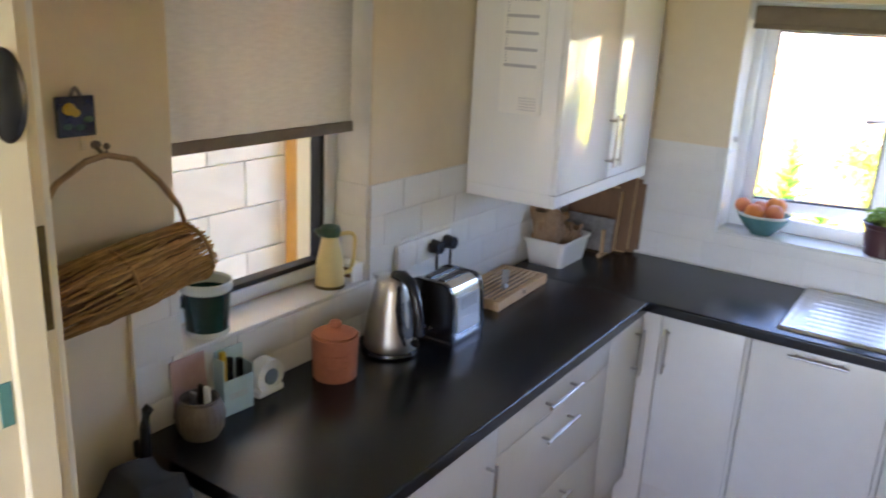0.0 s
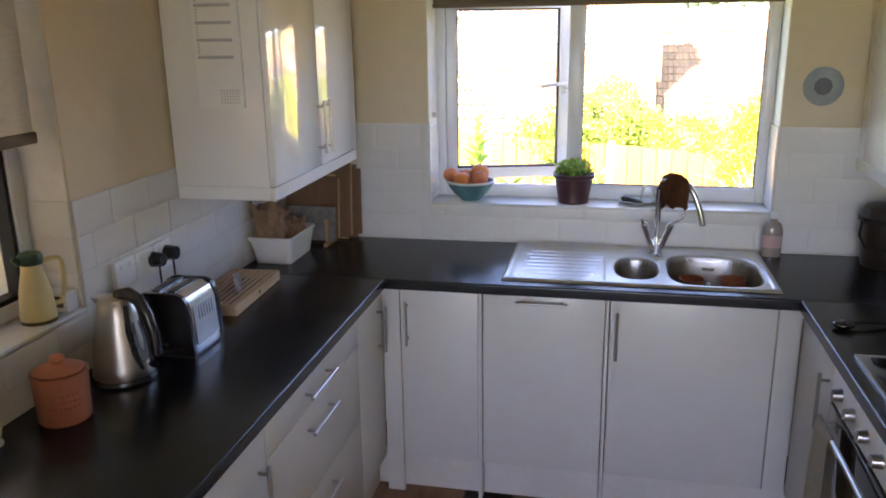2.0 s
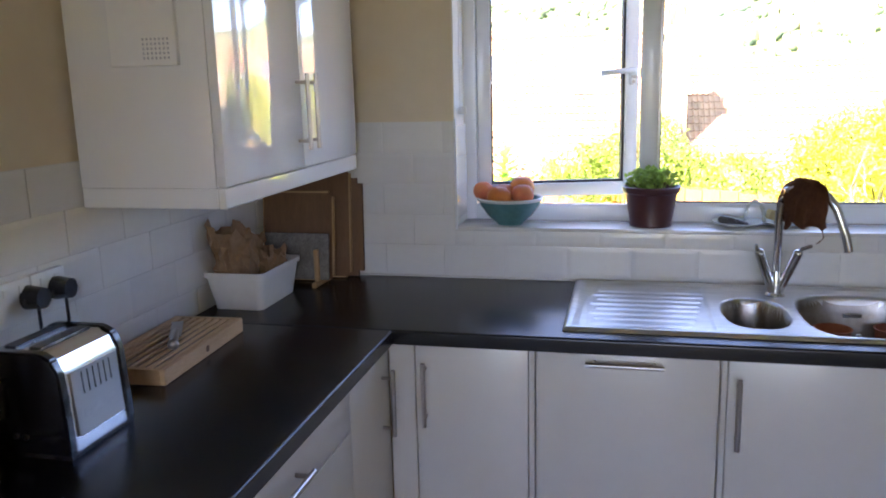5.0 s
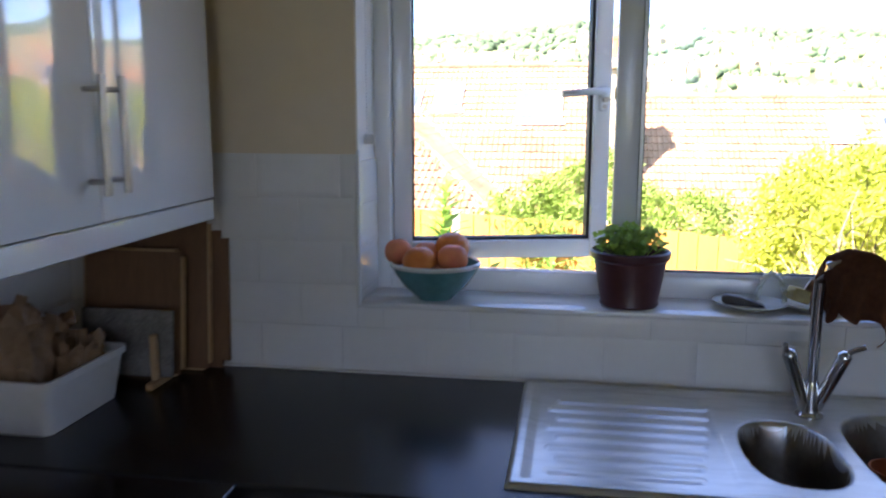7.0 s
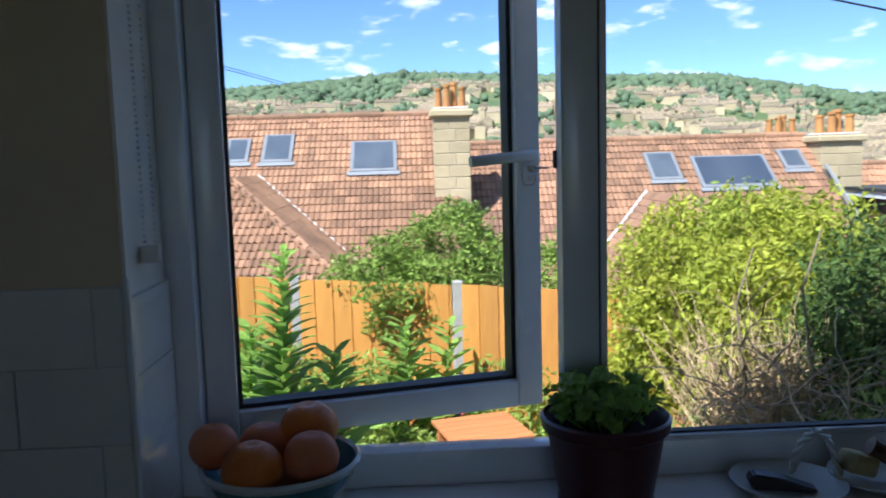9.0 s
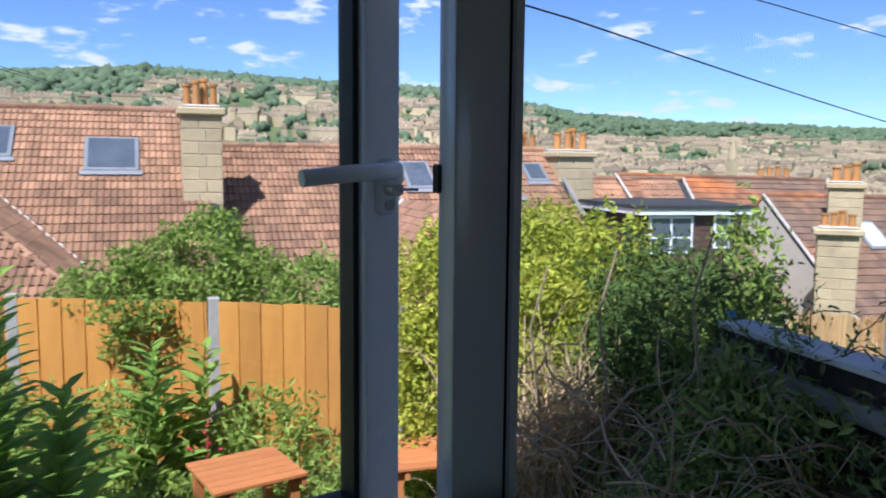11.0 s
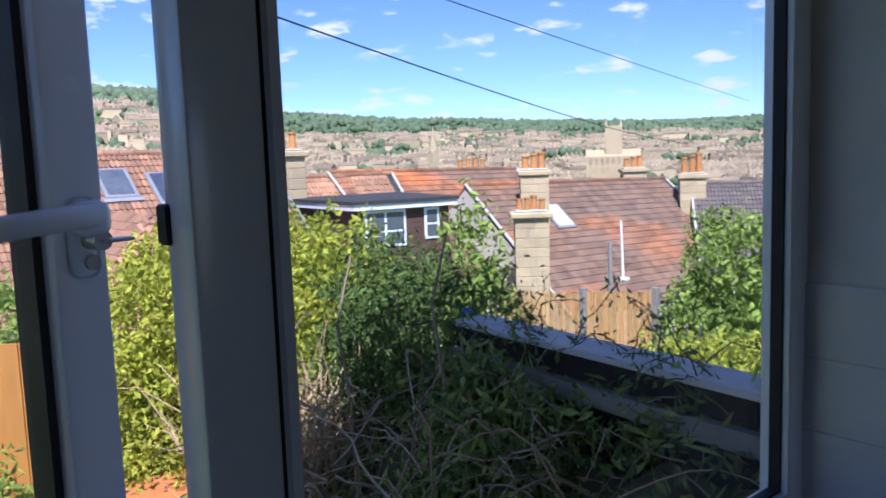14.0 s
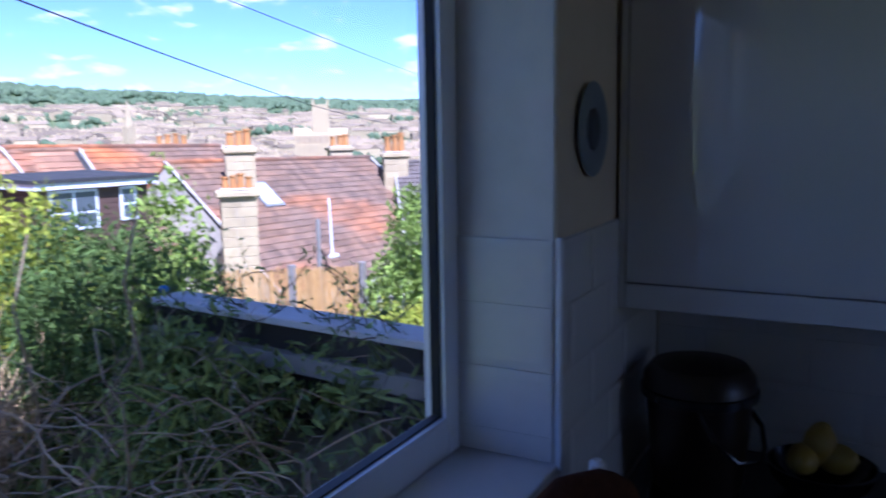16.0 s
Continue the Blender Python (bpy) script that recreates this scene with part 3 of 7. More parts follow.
for nm, bx in (("reveal_side_1", (-0.13, -0.004, LY0 - 0.001, LY0 + 0.003, LZ0, LZ1)), ("reveal_side_2", (-0.13, -0.004, LY1 - 0.003, LY1 + 0.001, 1.387, LZ1)), ("reveal_side_head", (-0.13, -0.004, LY0 + 0.003, LY1 - 0.003, LZ1 - 0.004, LZ1))):
    setting(nm, box(B(), *bx), "plaster", "cream painted window reveal", "reveal")


# ---- worktops ----
def edge_profile(front, back, top=0.91, thick=0.040):
    """Section of a laminate top with a rounded front edge; front and back along the depth."""
    s = 1 if back > front else -1
    pts = [(back, top - thick), (back, top)]
    for a in range(0, 91, 18):
        pts.append((front + s * 0.007 * (1 - math.sin(radians(a))), top - 0.007 * (1 - math.cos(radians(a)))))
    pts += [(front, top - thick + 0.003), (front + s * 0.003, top - thick)]
    return pts


HX0, HX1, HY0, HY1 = 1.435, 1.995, -0.532, -0.105    # hole for the bowls
bm = B()
prism(bm, edge_profile(-0.6, -0.001), 0, 0.001, HX0)
prism(bm, edge_profile(-0.6, -0.001), 0, HX1, RIGHT - 0.001)
prism(bm, edge_profile(-0.6, HY0), 0, HX0, HX1)
box(bm, HX0, HX1, HY1, -0.001, 0.87, 0.91)
whole("worktop", bm, "worktop", "matt black laminate worktop with an inset steel sink", "worktop", "worktops")
bm = B()
prism(bm, edge_profile(0.6, 0.001), 1, -2.35, -0.6015)
whole("worktop", bm, "worktop", "matt black laminate worktop crowded with jars and appliances", "worktop", "worktops")
bm = B()
prism(bm, edge_profile(2.065, RIGHT - 0.001), 1, -2.40, -0.6015)
whole("worktop", bm, "worktop", "matt black laminate worktop around the hob", "worktop", "worktops")
for nm, bx in (("joint_strip", (0.02, 0.594, -0.6025, -0.5985, 0.9085, 0.9108)), ("joint_strip", (2.071, 2.64, -0.6025, -0.5985, 0.9085, 0.9108))):
    setting(nm, box(B(), *bx), "gasket", "dark joint strip between worktops", "trim")
setting("sealant", box(B(), 0.012, RIGHT - 0.01, -0.014, -0.008, 0.9095, 0.916, 0.002), "plaster", "white silicone bead along the worktop", "trim")


# ---- cabinets ----
def bar_handle(name, a, b, out, parent, r=0.006):
    """A straight bar handle between a and b, held off along out on two posts."""
    a, b, out = Vector(a), Vector(b), Vector(out)
    d = (b - a).normalized()
    bm = B()
    cyl(bm, a, b, r, None, 14)
    for e in (a + d * 0.022, b - d * 0.022):
        cyl(bm, e, e - out, r * 0.8, None, 10)
    return part(name, bm, "handle", parent, "satin nickel bar handle")


def back_unit(x0, x1, label, cat, hpts, name="base_cabinet"):
    t = thing(name, ((x0 + x1) / 2, -0.3, 0), label, cat, "base cabinets")
    bm = box(B(), x0 + 0.001, x1 - 0.001, -0.557, -0.02, 0.16, 0.868 if x1 < 1.5 else 0.70)
    if x1 > 1.5:
        box(bm, x0 + 0.001, x0 + 0.005, -0.557, -0.02, 0.70, 0.868)
        box(bm, x1 - 0.005, x1 - 0.001, -0.557, -0.02, 0.70, 0.868)
        box(bm, x0 + 0.005, x1 - 0.005, -0.557, -0.545, 0.70, 0.868)
    part("body", bm, "carcass", t)
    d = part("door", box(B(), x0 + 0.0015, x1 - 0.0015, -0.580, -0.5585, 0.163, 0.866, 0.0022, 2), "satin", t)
    bar_handle("handle", *hpts, (0, -0.03, 0), d)
    return t


back_unit(0.652, 0.953, "narrow satin white base cabinet with an upright handle", "cabinet", ((0.680, -0.611, 0.826), (0.680, -0.611, 0.650)))
back_unit(0.970, 1.4185, "slim dishwasher behind a satin white door panel", "dishwasher", ((1.097, -0.611, 0.846), (1.285, -0.611, 0.846)), "dishwasher")
back_unit(1.435, 2.006, "satin white sink cabinet with an upright handle", "cabinet", ((1.460, -0.611, 0.828), (1.460, -0.611, 0.647)))
for x0, x1 in ((0.9545, 0.9685), (1.4200, 1.4335)):
    whole("end_panel", box(B(), x0, x1, -0.588, -0.03, 0.0, 0.868, 0.001), "satin", "thin white end panel beside the dishwasher", "panel", "end panels")
setting("filler", box(B(), 0.581, 0.650, -0.579, -0.562, 0.0, 0.868, 0.001), "satin", "white corner post between cabinets", "trim")
setting("filler_right", box(B(), 2.008, 2.084, -0.579, -0.562, 0.16, 0.868, 0.001), "satin", "white corner filler between cabinets", "trim")
for x0, x1 in ((0.53, 0.953), (0.970, 1.4185), (1.435, 2.13)):
    setting("plinth", box(B(), x0, x1, -0.532, -0.515, 0.0, 0.158, 0.001), "plinth", "off-white kick board", "trim")
setting("plinth_left", box(B(), 0.515, 0.532, -2.33, -0.533, 0.0, 0.158, 0.001), "plinth", "off-white kick board", "trim")
setting("plinth_right", box(B(), 2.133, 2.15, -2.38, -0.533, 0.0, 0.158, 0.001), "plinth", "off-white kick board", "trim")

t = thing("base_cabinet", (0.3, -0.77, 0), "narrow satin white corner cabinet with an upright handle", "cabinet", "base cabinets")
part("body", box(B(), 0.02, 0.557, -0.884, -0.600, 0.16, 0.868), "carcass", t)
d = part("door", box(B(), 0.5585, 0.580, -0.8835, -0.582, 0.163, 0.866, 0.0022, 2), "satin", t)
bar_handle("handle", (0.611, -0.648, 0.817), (0.611, -0.652, 0.638), (0.03, 0, 0), d)
t = thing("drawer_cabinet", (0.3, -1.27, 0), "satin white drawer cabinet with three bar handles", "cabinet", "base cabinets")
part("body", box(B(), 0.02, 0.557, -1.652, -0.886, 0.16, 0.868), "carcass", t)
for z0, z1, zh in ((0.757, 0.866, 0.806), (0.474, 0.754, 0.692), (0.163, 0.471, 0.420)):
    d = part("drawer_front", box(B(), 0.5585, 0.580, -1.651, -0.887, z0, z1, 0.0022, 2), "satin", t)
    bar_handle("handle", (0.611, -1.395, zh), (0.611, -1.180, zh), (0.03, 0, 0), d)
t = thing("base_cabinet", (0.3, -2.0, 0), "satin white base cabinet at the worktop's end", "cabinet", "base cabinets")
part("body", box(B(), 0.02, 0.557, -2.33, -1.655, 0.16, 0.868), "carcass", t)
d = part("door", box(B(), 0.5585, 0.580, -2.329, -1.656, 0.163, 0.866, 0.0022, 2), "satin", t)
bar_handle("handle", (0.611, -1.705, 0.772), (0.611, -1.705, 0.590), (0.03, 0, 0), d)

t = thing("base_cabinet", (2.4, -0.8, 0), "satin white base cabinet beside the oven", "cabinet", "base cabinets")
part("body", box(B(), 2.108, 2.64, -1.000, -0.602, 0.16, 0.868), "carcass", t)
d = part("door", box(B(), 2.085, 2.1065, -0.999, -0.585, 0.163, 0.866, 0.0022, 2), "satin", t)
bar_handle("handle", (2.054, -0.965, 0.806), (2.054, -0.970, 0.628), (-0.03, 0, 0), d)
t = thing("base_cabinet", (2.4, -2.0, 0), "satin white base cabinet beyond the oven", "cabinet", "base cabinets")
part("body", box(B(), 2.108, 2.64, -2.39, -1.605, 0.16, 0.868), "carcass", t)
d = part("door", box(B(), 2.085, 2.1065, -2.389, -1.606, 0.163, 0.866, 0.0022, 2), "satin", t)
bar_handle("handle", (2.054, -1.65, 0.80), (2.054, -1.65, 0.62), (-0.03, 0, 0), d)

# oven
ov = thing("oven", (2.38, -1.3, 0.13), "built-under oven with a steel control panel and black glass door", "oven")
part("body", box(B(), 2.11, 2.63, -1.602, -1.003, 0.13, 0.866), "black", ov)
part("control_panel", box(B(), 2.082, 2.109, -1.601, -1.004, 0.745, 0.862, 0.003, 2), "white", ov, "white control panel")
part("oven_door", box(B(), 2.080, 2.109, -1.601, -1.004, 0.14, 0.735, 0.004, 2), "darkglass", ov, "black glass oven door")
for y in (-1.10, -1.22, -1.34, -1.46):
    bm = B()
    cyl(bm, (2.082, y, 0.80), (2.056, y, 0.80), 0.019, 0.016, 20)
    box(bm, 2.052, 2.058, y - 0.003, y + 0.003, 0.786, 0.815, 0.001)
    part("knob", bm, "handle", ov, "steel control knob")
bar_handle("oven_handle", (2.046, -1.06, 0.70), (2.046, -1.56, 0.70), (-0.034, 0, 0), ov, 0.008)

# hob
hob = thing("hob", (2.37, -1.36, 0.91), "black glass hob set into the worktop", "hob")
part("hob_glass", box(B(), 2.115, 2.625, -1.66, -1.08, 0.9115, 0.9175, 0.002, 2), "darkglass", hob)
bm = B()
for bx in ((2.109, 2.115, -1.666, -1.074), (2.625, 2.631, -1.666, -1.074), (2.115, 2.625, -1.666, -1.66), (2.115, 2.625, -1.08, -1.074)):
    box(bm, *bx, 0.9105, 0.9185)
part("hob_trim", bm, "handle", hob, "thin steel trim")


# ---- wall units ----
def wall_unit(x_wall, x_front, y0, y1, splits, z0, z1, label, handles):
    s = 1 if x_front > x_wall else -1
    t = thing("wall_cabinet", ((x_wall + x_front) / 2, (y0 + y1) / 2, z0), label, "cabinet", "wall cabinets")
    part("body", box(B(), x_wall + s * 0.012, x_front - s * 0.0225, y0, y1, z0 + 0.045, z1, 0.001), "gloss", t)
    part("pelmet", box(B(), x_front - s * 0.020, x_front - s * 0.002, y0, y1, z0, z0 + 0.044, 0.002), "gloss", t, "gloss white light pelmet")
    for e in ((y0, y0 + 0.018),):
        part("pelmet", box(B(), x_wall + s * 0.012, x_front - s * 0.0205, e[0], e[1], z0 + 0.0, z0 + 0.0445, 0.002), "gloss", t, "gloss white light pelmet")
    for a, b, hy in splits:
        d = part("door", box(B(), x_front - s * 0.0215, x_front, a + 0.0015, b - 0.0015, z0 + 0.0475, z1, 0.002, 2), "gloss", t)
        if handles:
            bar_handle("handle", (x_front + s * 0.032, hy, 1.570), (x_front + s * 0.032, hy, 1.378), (s * 0.032, 0, 0), d)
    return t


wall_unit(0.0, 0.362, -0.978, -0.132, ((-0.978, -0.548, -0.578), (-0.548, -0.132, -0.520)), 1.283, 2.06, "gloss white wall cabinet with two doors reflecting the window", True)
wall_unit(RIGHT, 2.345, -0.62, -0.022, ((-0.62, -0.022, -0.56),), 1.262, 2.06, "gloss white wall cabinet in the corner by the window", True)
wall_unit(RIGHT, 2.345, -2.25, -1.70, ((-2.25, -1.70, -1.76),), 1.262, 2.06, "gloss white wall cabinet beyond the hob", True)
setting("filler_wall_unit", box(B(), 2.350, 2.368, -0.0205, -0.0075, 1.262, 2.06), "gloss", "white filler strip beside the wall cabinet", "trim")

# ---- sink and tap ----
SX0, SX1, SY0, SY1 = 1.034, 2.022, -0.545, -0.030


def bowl_depth(x, y, x0, x1, y0, y1, deep, p=3.2):
    """Depth of a rounded bowl: 0 outside, falling steeply inside."""
    u, v = abs((x - (x0 + x1) / 2) / ((x1 - x0) / 2)), abs((y - (y0 + y1) / 2) / ((y1 - y0) / 2))
    s = (u ** p + v ** p) ** (1 / p)
    return deep * (1 - smooth_step((s - 0.80) / 0.20)) if s < 1 else 0.0


def smooth_step(v):
    v = min(max(v, 0.0), 1.0)
    return v * v * (3 - 2 * v)


def sink_z(x, y):
    z = 0.9215
    m = min(x - SX0, SX1 - x, y - SY0, SY1 - y)
    z -= 0.0100 * smooth_step(1 - m / 0.007)
    z -= 0.0035 * smooth_step((m - 0.022) / 0.010)
    if 1.065 < x < 1.415 and -0.52 < y < -0.075:
        z -= 0.003 * smooth_step(min((x - 1.065) / 0.01, (1.415 - x) / 0.01, (y + 0.52) / 0.01, (-0.075 - y) / 0.01))
        k = (y + 0.50) / 0.048
        if 1.095 + 0.02 * (int(k) % 2) < x < 1.385 + 0.008 * (k - 4) and -0.50 < y < -0.115:
            z += 0.0030 * smooth_step(1.6 - 3.2 * abs(k % 1 - 0.5) * 1.6)
    z -= bowl_depth(x, y, 1.444, 1.610, -0.478, -0.185, 0.135, 2.6)
    z -= bowl_depth(x, y, 1.640, 1.985, -0.527, -0.115, 0.165, 3.4)
    return z


sk = thing("sink", ((SX0 + SX1) / 2, -0.29, 0.91), "stainless steel one and a half bowl sink with ribbed drainer", "sink")
bm = B()
nx, ny = 230, 124
gv = [[bm.verts.new((SX0 + (SX1 - SX0) * i / nx, SY0 + (SY1 - SY0) * j / ny, sink_z(SX0 + (SX1 - SX0) * i / nx, SY0 + (SY1 - SY0) * j / ny))) for j in range(ny + 1)] for i in range(nx + 1)]
for i in range(nx):
    for j in range(ny):
        bm.faces.new((gv[i][j], gv[i + 1][j], gv[i + 1][j + 1], gv[i][j + 1]))
top = part("sink_top", bm, "sink", sk, smooth=180)
# bowl faces below the rim coloured darker, as if mirroring the dim room
top.data.materials.append(M["bowlshade"])
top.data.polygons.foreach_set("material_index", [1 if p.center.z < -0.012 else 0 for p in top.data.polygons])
for x, y, z in ((1.527, -0.33, 0.779), (1.812, -0.32, 0.749)):
    part("waste", lathe(B(), x, y, [(0, z + 0.001), (0.012, z + 0.001), (0.014, z + 0.004), (0.034, z + 0.004), (0.040, z + 0.0015), (0.040, z)], 24), "chrome", sk, "round chrome waste")
part("overflow", box(B(), 1.79, 1.84, -0.145, -0.140, 0.86, 0.872, 0.002), "chrome", sk)

tap = thing("tap", (1.608, -0.14, 0.914), "chrome mixer tap with two splayed lever handles", "tap")
part("base", lathe(B(), 1.608, -0.14, [(0, 0.914), (0.027, 0.914), (0.027, 0.921), (0.020, 0.928), (0.018, 0.96), (0.014, 0.99), (0, 0.99)], 24), "chrome", tap)
spout = [(1.608, -0.14, 0.97), (1.608, -0.14, 1.15), (1.609, -0.142, 1.19), (1.622, -0.150, 1.222), (1.650, -0.166, 1.240), (1.685, -0.184, 1.236), (1.715, -0.200, 1.215), (1.738, -0.211, 1.180), (1.755, -0.216, 1.135), (1.766, -0.220, 1.098), (1.773, -0.222, 1.066)]
part("spout", tube(B(), spout, 0.0115, 16), "chrome", tap)
for s in (-1, 1):
    a = Vector((1.608 + s * 0.010, -0.143, 0.935))
    b = Vector((1.608 + s * 0.050, -0.160, 1.045))
    lv = part("lever", cyl(B(), a, b, 0.012, 0.0135, 16), "chrome", tap)
    bm = B()
    ball(bm, b, 0.0145, (1, 1, 1), 2)
    d = (b - a).normalized()
    tube(bm, [b, b + d * 0.012 + Vector((s * 0.006, -0.004, 0.004)), b + Vector((s * (0.012 if s < 0 else 0.034), -0.012, 0.026))], 0.0065, 10, 0.005)
    part("grip", bm, "chrome", lv)

# wrung cloth hung over the tap's spout
bm = B()
rows_u, rows_v = 26, 34
cv = []
for i in range(rows_u + 1):
    u = i / rows_u
    k = 1.75 + u * 4.0
    base = Vector(spout[int(k)]).lerp(Vector(spout[min(int(k) + 1, 9)]), k % 1)
    line = []
    for j in range(rows_v + 1):
        v = (j / rows_v - 0.5) * 2
        hang = max(abs(v) - 0.16, 0)
        fold = 0.009 * math.sin(u * 21 + v * 3) + 0.007 * noise.noise((u * 7, v * 3, 2))
        off = 0.021 * math.sqrt(min(abs(v) / 0.16, 1)) + 0.010 * hang + fold * min(1, hang * 2)
        low = -hang / 0.84 * (base.z - 1.128 + 0.016 * noise.noise((u * 4, 1 if v > 0 else 5, 0)) + 0.006 * math.sin(u * 16))
        line.append(bm.verts.new((base.x + 0.35 * math.copysign(off, v) + 0.003 * noise.noise((u * 9, v * 6, 5)), base.y - 0.94 * math.copysign(off, v), base.z + 0.021 * (1 - min(abs(v) / 0.16, 1) ** 2) + low)))
    cv.append(line)
for i in range(rows_u):
    for j in range(rows_v):
        bm.faces.new((cv[i][j], cv[i + 1][j], cv[i + 1][j + 1], cv[i][j + 1]))
bmesh.ops.solidify(bm, geom=bm.faces[:], thickness=0.004)
cl = thing("dish_cloth", (1.66, -0.17, 1.08), "damp dark brown dish cloth draped over the tap spout", "cloth")
part("cloth", bm, "cloth", cl, smooth=180)
part("loop", tube(B(), [(1.690, -0.21, 1.14), (1.704, -0.224, 1.120), (1.706, -0.228, 1.105), (1.698, -0.228, 1.094), (1.690, -0.228, 1.088)], 0.0018, 6), "cloth", cl, "thin hanging loop")

# bowls soaking in the sink
for x, y in ((1.748, -0.225), (1.905, -0.205)):
    t = thing("small_bowl", (x, y, 0.752), "small terracotta bowl soaking in the sink", "bowl", "bowls in the sink")
    part("bowl", lathe(B(), x, y, [(0, 0.7585), (0.032, 0.7585), (0.042, 0.80), (0.047, 0.846), (0.050, 0.852), (0.046, 0.853), (0.041, 0.82), (0.030, 0.768), (0, 0.766)], 28), "terracotta", t)
whole("soap_bar", box(B(), 1.80, 1.815, -0.255, -0.240, 0.758, 0.845, 0.005, 2), "white", "pale utensil handle standing in the sink", "utensil")

# ---- bottle by the sink ----
t = thing("soap_bottle", (2.060, -0.065, 0.91), "clear bottle of amber washing-up liquid with a white cap", "bottle")
part("bottle", lathe(B(), 2.060, -0.065, [(0, 0.911), (0.036, 0.911), (0.038, 0.925), (0.038, 1.02), (0.030, 1.045), (0.014, 1.058), (0.012, 1.068), (0, 1.068)], 24, 1, 0.62), "soap", t)
part("label_band", lathe(B(), 2.060, -0.065, [(0.0387, 0.95), (0.0387, 1.0)], 24, 1, 0.62), "pink", t)
part("cap", lathe(B(), 2.060, -0.065, [(0, 1.0685), (0.014, 1.0685), (0.013, 1.092), (0.007, 1.098), (0, 1.098)], 18), "white", t)

# ---- things on the back window sill ----
bw = thing("fruit_bowl", (0.815, 0.062, 1.08), "teal glazed bowl heaped with oranges and peaches", "bowl")
part("bowl", lathe(B(), 0.815, 0.062, [(0, 1.081), (0.042, 1.081), (0.045, 1.086), (0.075, 1.112), (0.098, 1.145), (0.106, 1.164), (0.102, 1.166), (0.094, 1.146), (0.07, 1.115), (0.04, 1.094), (0, 1.092)], 48), "teal", bw)
part("rim", lathe(B(), 0.815, 0.062, [(0.1065, 1.160), (0.1085, 1.166), (0.104, 1.1705), (0.1005, 1.166)], 48), "glaze", bw, "pale glazed rim")


def fruit(x, y, z, r, mat, lab, cat):
    bm = ball(B(), (x, y, z), r, (1, 1, 0.95), 4)
    for v in bm.verts:
        d = Vector((v.co.x - x, v.co.y - y))
        if v.co.z > z:
            v.co.z -= 0.16 * r * math.exp(-(d.length / (0.28 * r)) ** 2)
        v.co += 0.03 * r * Vector((noise.noise(v.co * 30), noise.noise(v.co * 30 + Vector((5, 0, 0))), 0))
    whole(lab[0], bm, mat, lab[1], cat, "fruit", smooth=180)


fruit(0.727, 0.060, 1.189, 0.033, "peach", ("peach", "blushed peach in the fruit bowl"), "fruit")
fruit(0.788, 0.005, 1.176, 0.039, "orange", ("orange", "ripe orange in the fruit bowl"), "fruit")
fruit(0.862, 0.022, 1.183, 0.036, "peach", ("apricot", "pale ripe peach in the fruit bowl"), "fruit")
fruit(0.850, 0.100, 1.195, 0.041, "orange", ("orange", "ripe orange in the fruit bowl"), "fruit")
fruit(0.790, 0.085, 1.178, 0.035, "peach", ("peach", "blushed peach in the fruit bowl"), "fruit")
fruit(0.820, 0.060, 1.130, 0.034, "peach", ("peach", "blushed peach in the fruit bowl"), "fruit")

px, py = 1.263, 0.075
pt = thing("potted_herb", (px, py, 1.08), "green herb growing in a maroon plastic pot", "plant")
part("pot", lathe(B(), px, py, [(0, 1.081), (0.064, 1.081), (0.067, 1.086), (0.065, 1.092), (0.080, 1.180), (0.081, 1.184), (0.088, 1.190), (0.090, 1.205), (0.086, 1.208), (0.082, 1.203), (0.074, 1.182), (0.070, 1.175), (0, 1.175)], 44), "maroon", pt)
part("soil", lathe(B(), px, py, [(0, 1.186), (0.04, 1.188), (0.0735, 1.180)], 24), "soil", pt)
hv, hf = [], []
hr_ = np.random.default_rng(8)
stems = B()
for i in range(190):
    a, rr, h = hr_.uniform(0, 6.283), 0.078 * hr_.uniform() ** 0.6, hr_.uniform(0.025, 0.075)
    c = Vector((px + rr * math.cos(a), py + rr * math.sin(a), 1.186 + h * (1.15 - 4 * rr)))
    if i % 3 == 0:
        tube(stems, [(px + rr * 0.4 * math.cos(a), py + rr * 0.4 * math.sin(a), 1.184), tuple(c)], 0.0012, 4)
    n = Vector((hr_.normal() * 0.5 + math.cos(a) * 0.4, hr_.normal() * 0.5 + math.sin(a) * 0.4, 1)).normalized()
    u = n.orthogonal().normalized()
    w = n.cross(u)
    s = hr_.uniform(0.007, 0.0125)
    k = len(hv)
    hv.append(tuple(c))
    for q in range(9):
        b = 2 * math.pi * q / 9
        f = s * (1 + 0.28 * math.cos(3 * b + a))
        hv.append(tuple(c + u * f * math.cos(b) + w * f * math.sin(b) + n * (0.004 * math.cos(2 * b))))
    hf += [(k, k + 1 + q, k + 1 + (q + 1) % 9) for q in range(9)]
me = bpy.data.meshes.new("leaves")
me.from_pydata(hv, [], hf)
me.materials.append(M["herb"])
lo = new("leaves", me)
lo.parent, lo.matrix_parent_inverse, lo["kind"] = pt, Matrix.Translation(-root_at(pt)), "stuff"
part("stem_cluster", stems, "herb", pt)["kind"] = "stuff"

